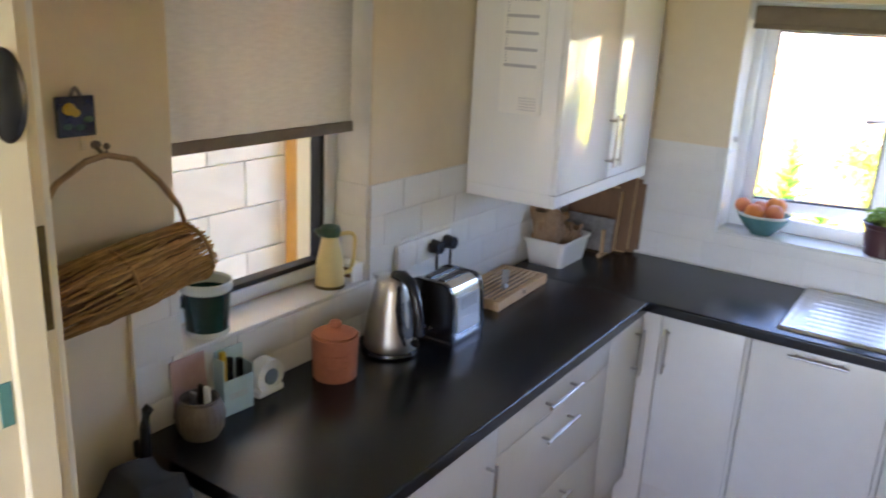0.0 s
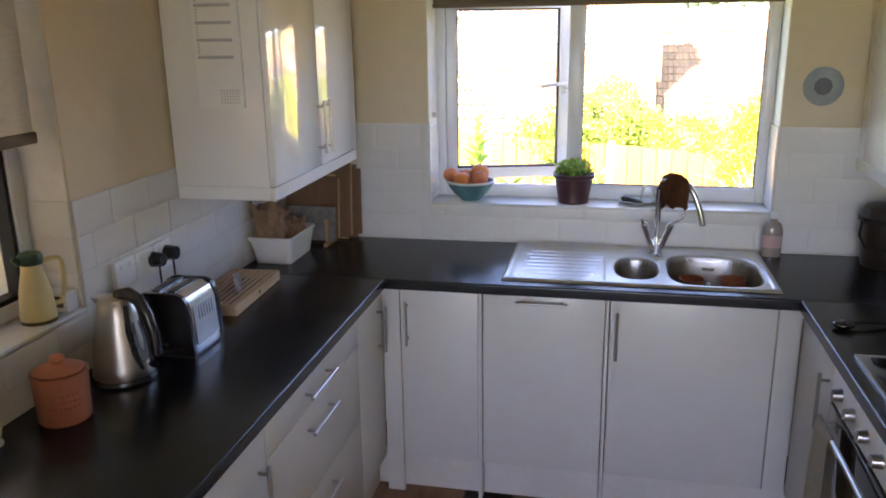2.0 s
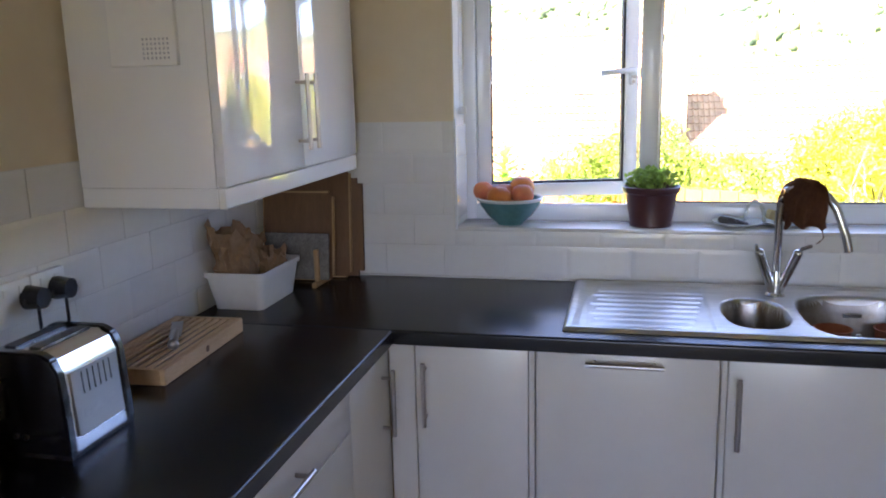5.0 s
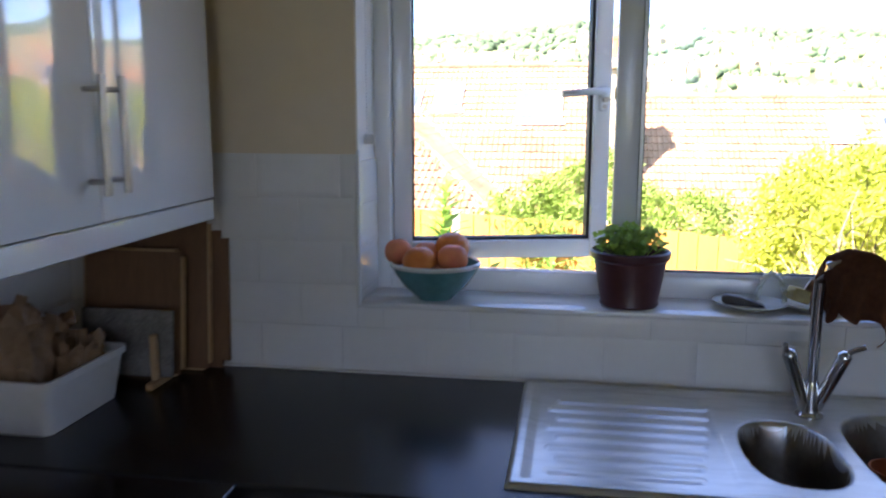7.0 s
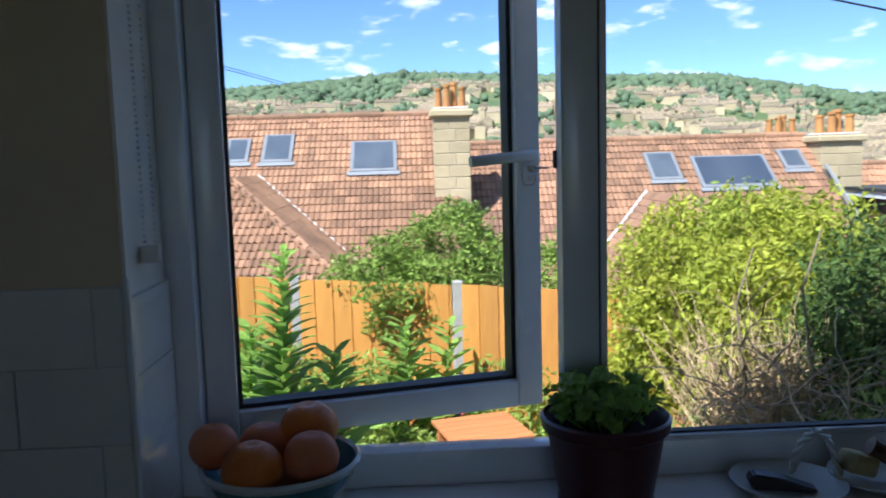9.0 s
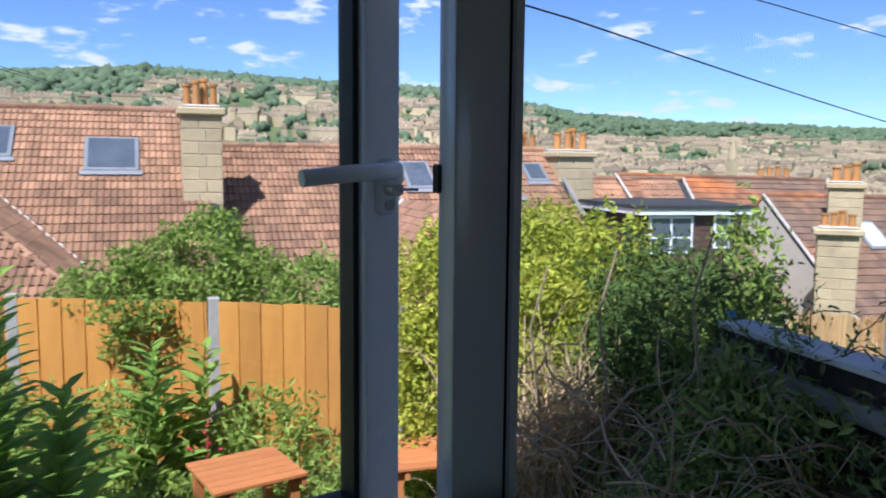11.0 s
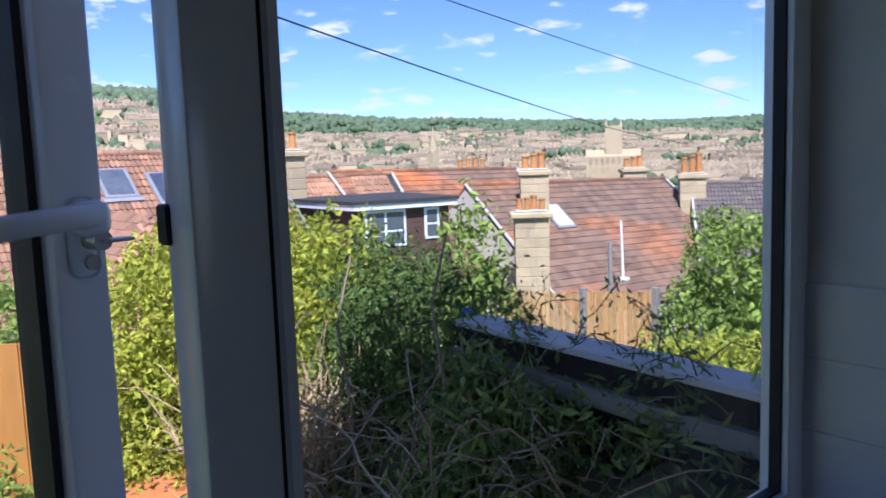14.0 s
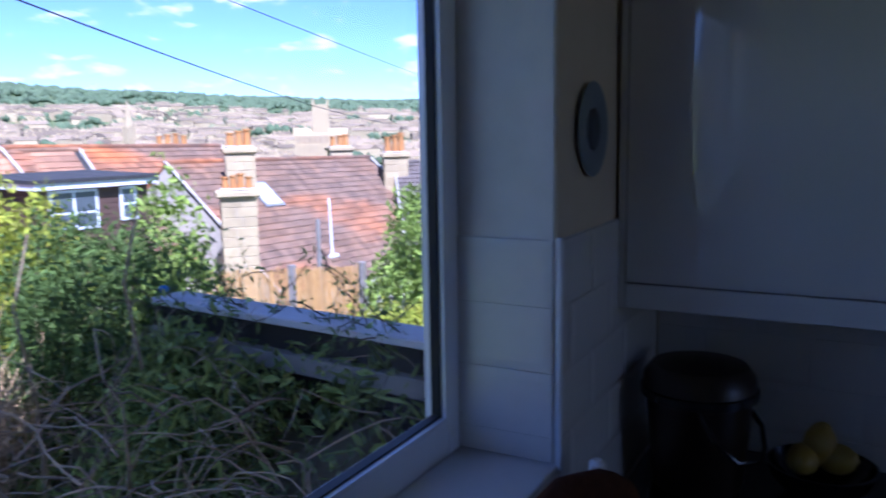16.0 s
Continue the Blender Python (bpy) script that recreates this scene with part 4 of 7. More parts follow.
dish_prof = [(0, 0.001), (0.045, 0.001), (0.050, 0.004), (0.078, 0.014), (0.079, 0.017), (0.076, 0.0165), (0.048, 0.007), (0, 0.006)]
d1 = thing("saucer", (1.528, 0.082, 1.08), "pale saucer with a dark spreader on it", "saucer", "saucers")
part("dish", lathe(B(), 1.528, 0.082, [(r, 1.08 + z) for r, z in dish_prof], 40), "glaze", d1)
bm = B()
prism(bm, [(-0.048, 0.014), (-0.040, 0.024), (-0.005, 0.020), (0.045, 0.004), (0.046, 0.0), (-0.040, 0.002)], 1, -0.013, 0.013)
bmesh.ops.bevel(bm, geom=bm.edges[:], offset=0.0025, segments=2, affect="EDGES")
whole("butter_knife", spin(bm, pose(1.512, 0.066, 1.0895, 0, 0, -12)), "darkbrown", "dark brown wedge-shaped spreader lying on the saucer", "spreader")
d2 = thing("saucer", (1.668, 0.088, 1.08), "pale saucer holding a small brush", "saucer", "saucers")
part("dish", lathe(B(), 1.668, 0.088, [(r * 0.9, 1.08 + z) for r, z in dish_prof], 40), "glaze", d2)
br_ = thing("small_brush", (1.64, 0.085, 1.09), "small brush with pale bristles and a brown wooden handle", "brush")
bm = box(B(), -0.026, 0.020, -0.018, 0.018, -0.014, 0.016, 0.006, 2)
part("bristles", spin(bm, pose(1.636, 0.088, 1.112, 0, 18, 14)), "bristle", br_, "pale yellow bristles")
bm = tube(B(), [(1.650, 0.088, 1.138), (1.668, 0.084, 1.128), (1.690, 0.078, 1.112), (1.722, 0.070, 1.100)], 0.015, 12, 0.008)
part("handle", bm, "boardface", br_, "brown wooden handle")
bm = B()
arch_ = [Vector((1.552, 0.118, 1.092)), Vector((1.553, 0.108, 1.120)), Vector((1.560, 0.102, 1.146)), Vector((1.577, 0.100, 1.160)), Vector((1.594, 0.096, 1.148)), Vector((1.603, 0.090, 1.120)), Vector((1.604, 0.082, 1.094))]
for k in range(2):
    line = []
    for i in range(49):
        q = i / 48 * 6
        c = arch_[int(q)].lerp(arch_[min(int(q) + 1, 6)], q % 1)
        a = i * 0.62 + k * math.pi
        line.append(c + Vector((0.0034 * math.cos(a), 0.0034 * math.sin(a), 0.0016 * math.sin(a))))
    tube(bm, line, 0.0036, 7)
whole("twisted_ornament", bm, "glaze", "pale twisted rope-like handle between the saucers", "ornament")

# ---- roller blinds ----
rb = thing("roller_blind", (1.353, 0.05, 1.90), "rolled-up taupe blind across the window head", "blind", "blinds")
part("roll", cyl(B(), (WX0 + 0.022, 0.050, 1.957), (WX1 - 0.022, 0.050, 1.957), 0.024, None, 24), "blindbar", rb)
part("fabric", box(B(), WX0 + 0.024, WX1 - 0.024, 0.0255, 0.0275, 1.912, 1.957), "blindbar", rb)
part("bottom_bar", box(B(), WX0 + 0.022, WX1 - 0.022, 0.020, 0.033, 1.893, 1.913, 0.004, 2), "blindbar", rb)
for x in (WX0 + 0.006, WX1 - 0.018):
    part("bracket", box(B(), x, x + 0.012, 0.025, 0.08, 1.925, 1.990, 0.003), "upvc", rb)
bm = B()
for k in range(62):
    for x in (WX0 + 0.010, WX0 + 0.024):
        ball(bm, (x, 0.062, 1.452 + k * 0.0081), 0.0027, (1, 1, 1), 1)
part("bead_chain", bm, "white", rb, "white bead chain")["kind"] = "stuff"
part("chain_clip", box(B(), WX0 + 0.004, WX0 + 0.030, 0.056, 0.068, 1.440, 1.464, 0.004, 2), "white", rb)

rb = thing("roller_blind", (-0.06, (LY0 + LY1) / 2, 1.55), "half-lowered grey linen roller blind", "blind", "blinds")
bm = B()
vs = []
for i in range(41):
    y = LY0 + 0.035 + (LY1 - LY0 - 0.055) * i / 40
    vs.append([bm.verts.new((-0.060 + 0.0025 * math.sin(i * 0.9) * (1 - j / 20) + 0.002 * noise.noise((i * 0.2, j * 0.3, 0)), y, 1.575 + (2.03 - 1.575) * j / 20)) for j in range(21)])
for i in range(40):
    for j in range(20):
        bm.faces.new((vs[i][j], vs[i + 1][j], vs[i + 1][j + 1], vs[i][j + 1]))
part("fabric", bm, "blind", rb, smooth=180)
part("bottom_bar", box(B(), -0.067, -0.053, LY0 + 0.033, LY1 - 0.018, 1.545, 1.576, 0.004, 2), "blindbar", rb, "taupe fabric bottom bar")
part("roll", cyl(B(), (-0.060, LY0 + 0.03, 2.035), (-0.060, LY1 - 0.015, 2.035), 0.022, None, 20), "blind", rb)

# ---- things on the left window sill ----
fx, fy = -0.050, -1.622
fl = thing("vacuum_jug", (fx, fy, 1.088), "pale yellow vacuum jug with a dark green lid", "jug")
part("body", lathe(B(), fx, fy, [(0, 1.0895), (0.043, 1.0895), (0.045, 1.094), (0.044, 1.12), (0.040, 1.17), (0.030, 1.215), (0.026, 1.235), (0.027, 1.245), (0, 1.245)], 36), "flask", fl)
part("foot", lathe(B(), fx, fy, [(0.0, 1.0885), (0.0455, 1.0885), (0.0455, 1.097), (0.0440, 1.099)], 36), "brass", fl)
bm = lathe(B(), fx, fy, [(0, 1.2455), (0.029, 1.2455), (0.032, 1.262), (0.028, 1.274), (0.012, 1.279), (0, 1.279)], 28)
tube(bm, [(fx - 0.010, fy - 0.028, 1.255), (fx - 0.018, fy - 0.042, 1.270)], 0.012, 10, 0.006)
part("lid", bm, "flaskgreen", fl, "dark green lid and spout")
hl_ = [(fx + 0.55 * r, fy + 0.835 * r, z) for r, z in [(0.024 + 0.052 * math.sin(math.pi * min(k / 9, 0.5)) * (1 if k < 5 else math.cos((k - 5) / 15 * 1.15)), 1.246 - 0.118 * smooth_step(k / 16) + 0.012 * math.sin(math.pi * min(k / 6, 1))) for k in range(18)]]
part("handle", tube(B(), hl_ + [(fx + 0.015, fy + 0.022, 1.124)], 0.0065, 10), "flask", fl)
wb = thing("small_clock", (-0.045, -1.535, 1.088), "small white box clock on the sill", "clock")
part("case", box(B(), -0.085, -0.010, -1.560, -1.512, 1.0885, 1.146, 0.004, 2), "white", wb)
part("face", box(B(), -0.072, -0.022, -1.5615, -1.5595, 1.103, 1.135), "boardface", wb, "dark face")
gx, gy = -0.048, -2.085
gp = thing("planter", (gx, gy, 1.088), "dark green glazed planter with a cream rim", "planter")
part("body", lathe(B(), gx, gy, [(0, 1.0895), (0.052, 1.0895), (0.060, 1.20), (0.0565, 1.20), (0.049, 1.10), (0, 1.10)], 36), "green", gp)
part("rim", lathe(B(), gx, gy, [(0.0565, 1.2005), (0.0605, 1.2005), (0.0655, 1.206), (0.0660, 1.226), (0.0625, 1.229), (0.0575, 1.224), (0.0565, 1.2005)], 36), "glaze", gp, "cream glazed rim")
part("foot", lathe(B(), gx, gy, [(0.0525, 1.0885), (0.0545, 1.0885), (0.0560, 1.101), (0.0535, 1.101)], 36), "glaze", gp)

# ---- things on the left worktop, from the wall's end to the corner ----
jx, jy = 0.095, -2.232
cr = thing("stoneware_jar", (jx, jy, 0.91), "ribbed brown stoneware jar with utensils", "jar")
bm = B()
prof = [(0, 0.911), (0.042, 0.911), (0.054, 0.935), (0.058, 0.965), (0.052, 0.990), (0.044, 1.000), (0.046, 1.008), (0.042, 1.009), (0.040, 1.000), (0.046, 0.985), (0, 0.93)]
lathe(bm, jx, jy, prof, 60)
for v in bm.verts:
    d = Vector((v.co.x - jx, v.co.y - jy))
    if d.length > 0.050:
        a = math.atan2(d.y, d.x)
        v.co.x, v.co.y = jx + d.x * (1 + 0.025 * math.cos(a * 20)), jy + d.y * (1 + 0.025 * math.cos(a * 20))
part("jar", bm, "stoneware", cr)
for i, (dx, dy, h) in enumerate(((0.015, 0.01, 1.035), (-0.012, 0.016, 1.030), (0.0, -0.018, 1.028))):
    part("utensil", box(B(), jx + dx - 0.010, jx + dx + 0.010, jy + dy - 0.004, jy + dy + 0.004, 0.945, h, 0.002), ("white", "darkbrown", "handle")[i], cr)
cb = thing("card_box", (0.062, -2.10, 0.91), "pale blue card box holding pens and papers", "box")
m = Matrix.Translation((0.062, -2.10, 0)) @ Matrix.Rotation(radians(-4), 4, "Z")
bm = B()
for bx in ((-0.020, 0.020, -0.045, -0.042, 0.911, 1.060), (-0.020, 0.020, 0.042, 0.045, 0.911, 1.030), (0.017, 0.020, -0.042, 0.042, 0.911, 1.005), (-0.020, -0.017, -0.042, 0.042, 0.911, 1.075), (-0.017, 0.017, -0.042, 0.042, 0.911, 0.914)):
    box(bm, *bx)
part("box", spin(bm, m), "card", cb)
word = bpy.data.curves.new("lettering", "FONT")
word.body, word.size, word.align_x, word.extrude = "SEEDS", 0.022, "CENTER", 0.0003
word_ob = new("lettering_curve", word)
me = bpy.data.meshes.new_from_object(word_ob)
bpy.data.objects.remove(word_ob)
bm = B()
bm.from_mesh(me)
bpy.data.meshes.remove(me)
part("lettering", spin(bm, m @ pose(0.0206, 0.0, 0.952, 90, 0, 90)), "ink", cb, "dark printed word")
for y, mt, h in ((-0.03, "yellow", 1.075), (-0.01, "black", 1.055), (0.02, "glossblack", 1.045)):
    part("pen", spin(box(B(), -0.010, 0.006, y - 0.007, y + 0.007, 0.915, h, 0.002), m), mt, cb)
whole("pink_card", spin(box(B(), -0.002, 0.002, -0.05, 0.05, 0.0, 0.165, 0.001), pose(0.030, -2.20, 0.911, 0, -6, 0)), "pink", "pink and white greeting card leaning on the tiles", "card")
tp = thing("tape_dispenser", (0.055, -1.985, 0.91), "white round tape dispenser against the tiles", "dispenser")
bm = B()
cyl(bm, (0.035, -1.985, 0.962), (0.075, -1.985, 0.962), 0.046, None, 32)
box(bm, 0.033, 0.077, -2.03, -1.94, 0.911, 0.930, 0.006, 2)
part("body", bm, "white", tp)
part("hub", cyl(B(), (0.0752, -1.985, 0.962), (0.078, -1.985, 0.962), 0.022, None, 24), "bluegrey", tp)
tube_b = B()
tube(tube_b, [(0.10, -2.425, 0.0), (0.10, -2.41, 0.55), (0.10, -2.385, 1.00)], 0.030, 12, 0.012)
um = thing("umbrella", (0.10, -2.42, 0.0), "black folded umbrella leaning on the worktop's end", "umbrella")
part("canopy", tube_b, "black", um)
part("grip", tube(B(), [(0.10, -2.385, 1.00), (0.10, -2.378, 1.035), (0.10, -2.37, 1.04)], 0.012, 10), "glossblack", um)
bg = thing("dark_bag", (0.16, -2.41, 0.0), "dark grey cloth bag slumped beside the cabinet", "bag")
bm = box(B(), 0.09, 0.30, -2.52, -2.365, 0.004, 0.955)
bmesh.ops.subdivide_edges(bm, edges=bm.edges[:], cuts=14, use_grid_fill=True)
for v in bm.verts:
    k = (v.co.z - 0.7) / 0.25
    if k > 0:
        v.co.x += (0.19 - v.co.x) * 0.42 * min(k, 1) ** 2
        v.co.y += (-2.44 - v.co.y) * 0.30 * min(k, 1) ** 2
    if v.co.z > 0.05:
        v.co += 0.035 * Vector((noise.noise(v.co * 8), noise.noise(v.co * 8 + Vector((3, 1, 0))) - 0.25, noise.noise(v.co * 8 + Vector((0, 7, 2)))))
part("body", bm, "felt", bg, smooth=180)

tx, ty = 0.127, -1.795
tj = thing("terracotta_jar", (tx, ty, 0.91), "lidded terracotta garlic jar", "jar")
part("jar", lathe(B(), tx, ty, [(0, 0.911), (0.058, 0.911), (0.061, 0.915), (0.0655, 1.030), (0.0665, 1.036), (0.061, 1.037), (0.058, 1.03), (0.055, 0.93), (0, 0.925)], 44), "terracotta", tj)
part("lid", lathe(B(), tx, ty, [(0, 1.0375), (0.058, 1.0375), (0.0595, 1.041), (0.045, 1.048), (0.020, 1.052), (0.013, 1.057), (0.019, 1.066), (0.016, 1.074), (0, 1.077)], 44), "terracotta", tj)
bm = B()
for k in range(3):
    for i in range(7):
        a = radians(-75 + i * 9 + (k % 2) * 4)
        r = 0.0630 + 0.0042 * (0.965 + k * 0.016 - 0.915) / 0.115
        cx_, cy_, cz_ = tx + r * math.cos(a), ty + r * math.sin(a), 0.960 + k * 0.016
        ball(bm, (cx_, cy_, cz_), 0.0032, (1, 1, 1.2), 1)
part("raised_lettering", bm, "terracotta", tj)["kind"] = "stuff"

kx, ky = 0.134, -1.552
kt = thing("kettle", (kx, ky, 0.91), "brushed steel cordless kettle with a black handle", "kettle")
part("base_plate", lathe(B(), kx, ky, [(0, 0.911), (0.084, 0.911), (0.086, 0.916), (0.084, 0.924), (0, 0.924)], 40), "black", kt)
part("body", lathe(B(), kx, ky, [(0, 0.925), (0.080, 0.925), (0.082, 0.932), (0.080, 0.955), (0.068, 1.03), (0.055, 1.10), (0.049, 1.128), (0.046, 1.132), (0, 1.132)], 48), "steel", kt)
part("lid", lathe(B(), kx, ky, [(0.0, 1.1325), (0.045, 1.1325), (0.042, 1.140), (0.026, 1.146), (0, 1.148)], 36), "steel", kt)
hd = Vector((0.985, -0.17, 0))
hp = lambda r, z: (kx + hd.x * r, ky + hd.y * r, z)
bm = B()
tube(bm, [hp(0.012, 1.146), hp(0.046, 1.155), hp(0.078, 1.142), hp(0.102, 1.100), hp(0.116, 1.045), hp(0.118, 0.995), hp(0.104, 0.962)], 0.0185, 14, 0.015)
part("handle", bm, "black", kt, "black plastic handle")
sd = Vector((-hd.y, hd.x, 0))
bm = B()
prism(bm, [(-0.022, 1.128), (0.022, 1.128), (0.034, 1.06), (0.033, 0.99), (0.020, 0.950), (-0.020, 0.950), (-0.033, 0.99), (-0.034, 1.06)], 0, 0.050, 0.0585)
for v in bm.verts:
    v.co.x += 0.0808 - 0.0585 - (v.co.z - 0.945) * 0.180
spin(bm, Matrix.Translation((kx, ky, 0)) @ Matrix.Rotation(math.atan2(hd.y, hd.x), 4, "Z"))
part("gauge_panel", bm, "black", kt)
bm = B()
prism(bm, [(-0.012, 1.080), (0.012, 1.080), (0.020, 1.04), (0.018, 0.99), (0.010, 0.968), (-0.010, 0.968), (-0.018, 0.99), (-0.020, 1.04)], 0, 0.0586, 0.0600)
for v in bm.verts:
    v.co.x += 0.0811 - 0.0585 - (v.co.z - 0.945) * 0.180
spin(bm, Matrix.Translation((kx, ky, 0)) @ Matrix.Rotation(math.atan2(hd.y, hd.x), 4, "Z"))
part("water_gauge", bm, "skyglass", kt, "bluish water gauge")
part("spout_lip", spin(prism(B(), [(-0.020, 1.138), (0.020, 1.138), (0.0, 1.108)], 0, -0.070, -0.041), Matrix.Translation((kx, ky, 0)) @ Matrix.Rotation(math.atan2(hd.y, hd.x), 4, "Z")), "steel", kt)

X0, X1, Y0, Y1 = 0.092, 0.258, -1.418, -1.232
to = thing("toaster", ((X0 + X1) / 2, (Y0 + Y1) / 2, 0.91), "chrome and black two-slot toaster", "toaster")
prof2 = [(X0 - 0.010, 0.920), (X1 + 0.012, 0.920), (X1 + 0.004, 1.065), (X1 - 0.008, 1.092), (X1 - 0.030, 1.104), (X0 + 0.030, 1.104), (X0 + 0.008, 1.092), (X0 - 0.004, 1.065)]
for y0, y1 in ((Y0, Y0 + 0.022), (Y1 - 0.022, Y1)):
    bm = prism(B(), prof2, 1, y0, y1)
    bmesh.ops.bevel(bm, geom=bm.edges[:], offset=0.004, segments=2, affect="EDGES")
    part("end_cap", bm, "glossblack", to, "gloss black end housing")
inner = [(x * 0.955 + 0.175 * 0.045, z if z < 0.95 else z - 0.003) for x, z in prof2]
bm = prism(B(), inner, 1, Y0 + 0.0225, Y1 - 0.0225)
part("shell", bm, "chrome", to, "polished chrome shell")
part("side_panel", prism(B(), [(X1 + 0.0085, 0.945), (X1 + 0.0115, 0.945), (X1 + 0.0045, 1.060), (X1 + 0.0015, 1.060)], 1, Y0 + 0.030, Y1 - 0.030), "steel", to, "bright steel side panel")
for k in range(6):
    y = Y0 + 0.055 + k * 0.0152
    part("vent_slot", prism(B(), [(X1 + 0.0060, 1.015), (X1 + 0.0078, 1.015), (X1 + 0.0052, 1.055), (X1 + 0.0034, 1.055)], 1, y, y + 0.003), "black", to)
part("lettering", prism(B(), [(X1 + 0.0090, 0.972), (X1 + 0.0105, 0.972), (X1 + 0.0092, 0.990), (X1 + 0.0078, 0.990)], 1, Y0 + 0.045, Y1 - 0.050), "handle", to, "embossed maker's mark")
part("foot_rail", box(B(), X0 - 0.006, X1 + 0.010, Y0 + 0.004, Y1 - 0.004, 0.911, 0.9195), "black", to)
for x in (0.150, 0.200):
    part("slot", box(B(), x - 0.012, x + 0.012, Y0 + 0.028, Y1 - 0.028, 1.099, 1.1055), "black", to, "dark bread slot")
bm = B()
cyl(bm, (0.150, Y0 - 0.008, 1.045), (0.150, Y0 + 0.002, 1.045), 0.010, None, 16)
box(bm, 0.146, 0.154, Y0 - 0.006, Y0 + 0.0005, 0.985, 1.045, 0.002)
part("lever", bm, "glossblack", to)
for x in (0.165, 0.185):
    part("button", cyl(B(), (x, Y0 - 0.003, 0.952), (x, Y0 + 0.001, 0.952), 0.005, None, 12), "steel", to)

# bread board with a slatted top
br = thing("bread_board", (0.13, -0.87, 0.91), "slatted pale wooden bread board with a crumb tray", "bread board")
m = Matrix.Translation((0.126, -0.872, 0)) @ Matrix.Rotation(radians(2.5), 4, "Z")
for bx in ((-0.095, -0.083, -0.198, 0.198, 0.911, 0.948), (0.083, 0.095, -0.198, 0.198, 0.911, 0.948), (-0.083, 0.083, -0.198, -0.186, 0.911, 0.948), (-0.083, 0.083, 0.186, 0.198, 0.911, 0.948)):
    part("side", spin(box(B(), *bx, 0.0015), m), "crumbwood", br)
part("tray", spin(box(B(), -0.083, 0.083, -0.186, 0.186, 0.911, 0.916), m), "darkbrown", br)
for k in range(8):
    part("slat", spin(box(B(), -0.080 + k * 0.0212, -0.0705 + k * 0.0212, -0.185, 0.185, 0.9425, 0.9475, 0.0), m), "crumbwood", br)
part("finger_hole", spin(cyl(B(), (0.0945, 0.0, 0.930), (0.0958, 0.0, 0.930), 0.008, None, 16), m), "boardface", br)
kn = thing("bread_knife", (0.13, -0.86, 0.948), "bread knife with a grey handle lying on the board", "knife")
a, b = Vector((0.086, -0.770, 0.960)), Vector((0.178, -0.942, 0.9625))
part("blade", spin(box(B(), -0.014, 0.014, 0, 0.13, -0.001, 0.001), Matrix.Translation(b.lerp(a, 0.32)) @ Matrix.Rotation(math.atan2(-(a - b).x, (a - b).y), 4, "Z")), "steel", kn)
bm = tube(B(), [b, b.lerp(a, 0.2) + Vector((0, 0, 0.003)), b.lerp(a, 0.55)], 0.011, 12, 0.009)
ball(bm, b, 0.0135, (1, 1, 1), 3)
part("handle", bm, "handle", kn)

# tub of paper bags in the corner
tb = thing("storage_tub", (0.10, -0.37, 0.91), "white plastic tub holding brown paper bags", "tub")
bm = B()


def tub_ring(z, gx_, r=0.02, n=6):
    pts_ = []
    x0, x1, y0, y1 = 0.022 - gx_, 0.178 + gx_, -0.485 - gx_, -0.245 + gx_
    for cx_, cy_, a0 in ((x1 - r, y0 + r, -90), (x1 - r, y1 - r, 0), (x0 + r, y1 - r, 90), (x0 + r, y0 + r, 180)):
        for i in range(n + 1):
            a = radians(a0 + 90 * i / n)
            pts_.append((cx_ + r * math.cos(a) + (0.012 if cx_ > 0.1 else 0) * (1 - abs((cy_ + 0.365) / 0.12)), cy_ + r * math.sin(a), z))
    return [bm.verts.new(p) for p in pts_]


rg = [tub_ring(z, g) for z, g in ((0.911, -0.004), (1.008, 0.012), (1.008, 0.018), (1.022, 0.018), (1.022, 0.010), (0.925, -0.008))]
for p, q in zip(rg, rg[1:]):
    for i in range(len(p)):
        bm.faces.new((p[i], p[(i + 1) % len(p)], q[(i + 1) % len(p)], q[i]))
bm.faces.new(rg[0][::-1])
bm.faces.new(rg[-1])
bmesh.ops.recalc_face_normals(bm, faces=bm.faces)
part("tub", bm, "white", tb)
def paper_bag(cx, cy, wx, wy, z0, top, lean, seed):
    """A creased sack: a squarish tube with a torn, folded mouth."""
    bm = B()
    g = np.random.default_rng(seed)
    n, m_ = 26, 9
    rings = []
    for k in range(m_ + 1):
        w = k / m_
        ring_ = []
        for i in range(n):
            a = 2 * math.pi * i / n
            c_, s_ = math.cos(a), math.sin(a)
            q = (abs(c_) ** 4 + abs(s_) ** 4) ** -0.25
            pleat = 1 + (0.07 if i % 3 else -0.10) * w * g.uniform(-0.3, 1.0)
            z = z0 + (top - z0) * w + ((0.013 * math.sin(i * 0.7 + seed) + g.normal() * 0.007) if k == m_ else g.normal() * 0.005)
            pinch = 1 - 0.22 * w * w * abs(s_)
            ring_.append(bm.verts.new((cx + lean[0] * w + wx * q * c_ * pleat * pinch + g.normal() * 0.0065, cy + lean[1] * w + wy * q * s_ * pleat + g.normal() * 0.0065, z)))
        rings.append(ring_)
    inner = [bm.verts.new(v.co.lerp(Vector((cx + lean[0], cy + lean[1], top - 0.10)), 0.45) - Vector((0, 0, 0.03))) for v in rings[-1]]
    for p, q in zip(rings + [inner], rings[1:] + [inner]):
        if p is q:
            break
        for i in range(n):
            bm.faces.new((p[i], p[(i + 1) % n], q[(i + 1) % n], q[i]))
    bm.faces.new(rings[0][::-1])
    bm.faces.new(inner)
    bmesh.ops.triangulate(bm, faces=bm.faces[:])
    bmesh.ops.recalc_face_normals(bm, faces=bm.faces)
    whole("paper_bag", bm, "bag", "crumpled brown paper bag stuffed in the tub", "paper bag", "paper bags", smooth=14)


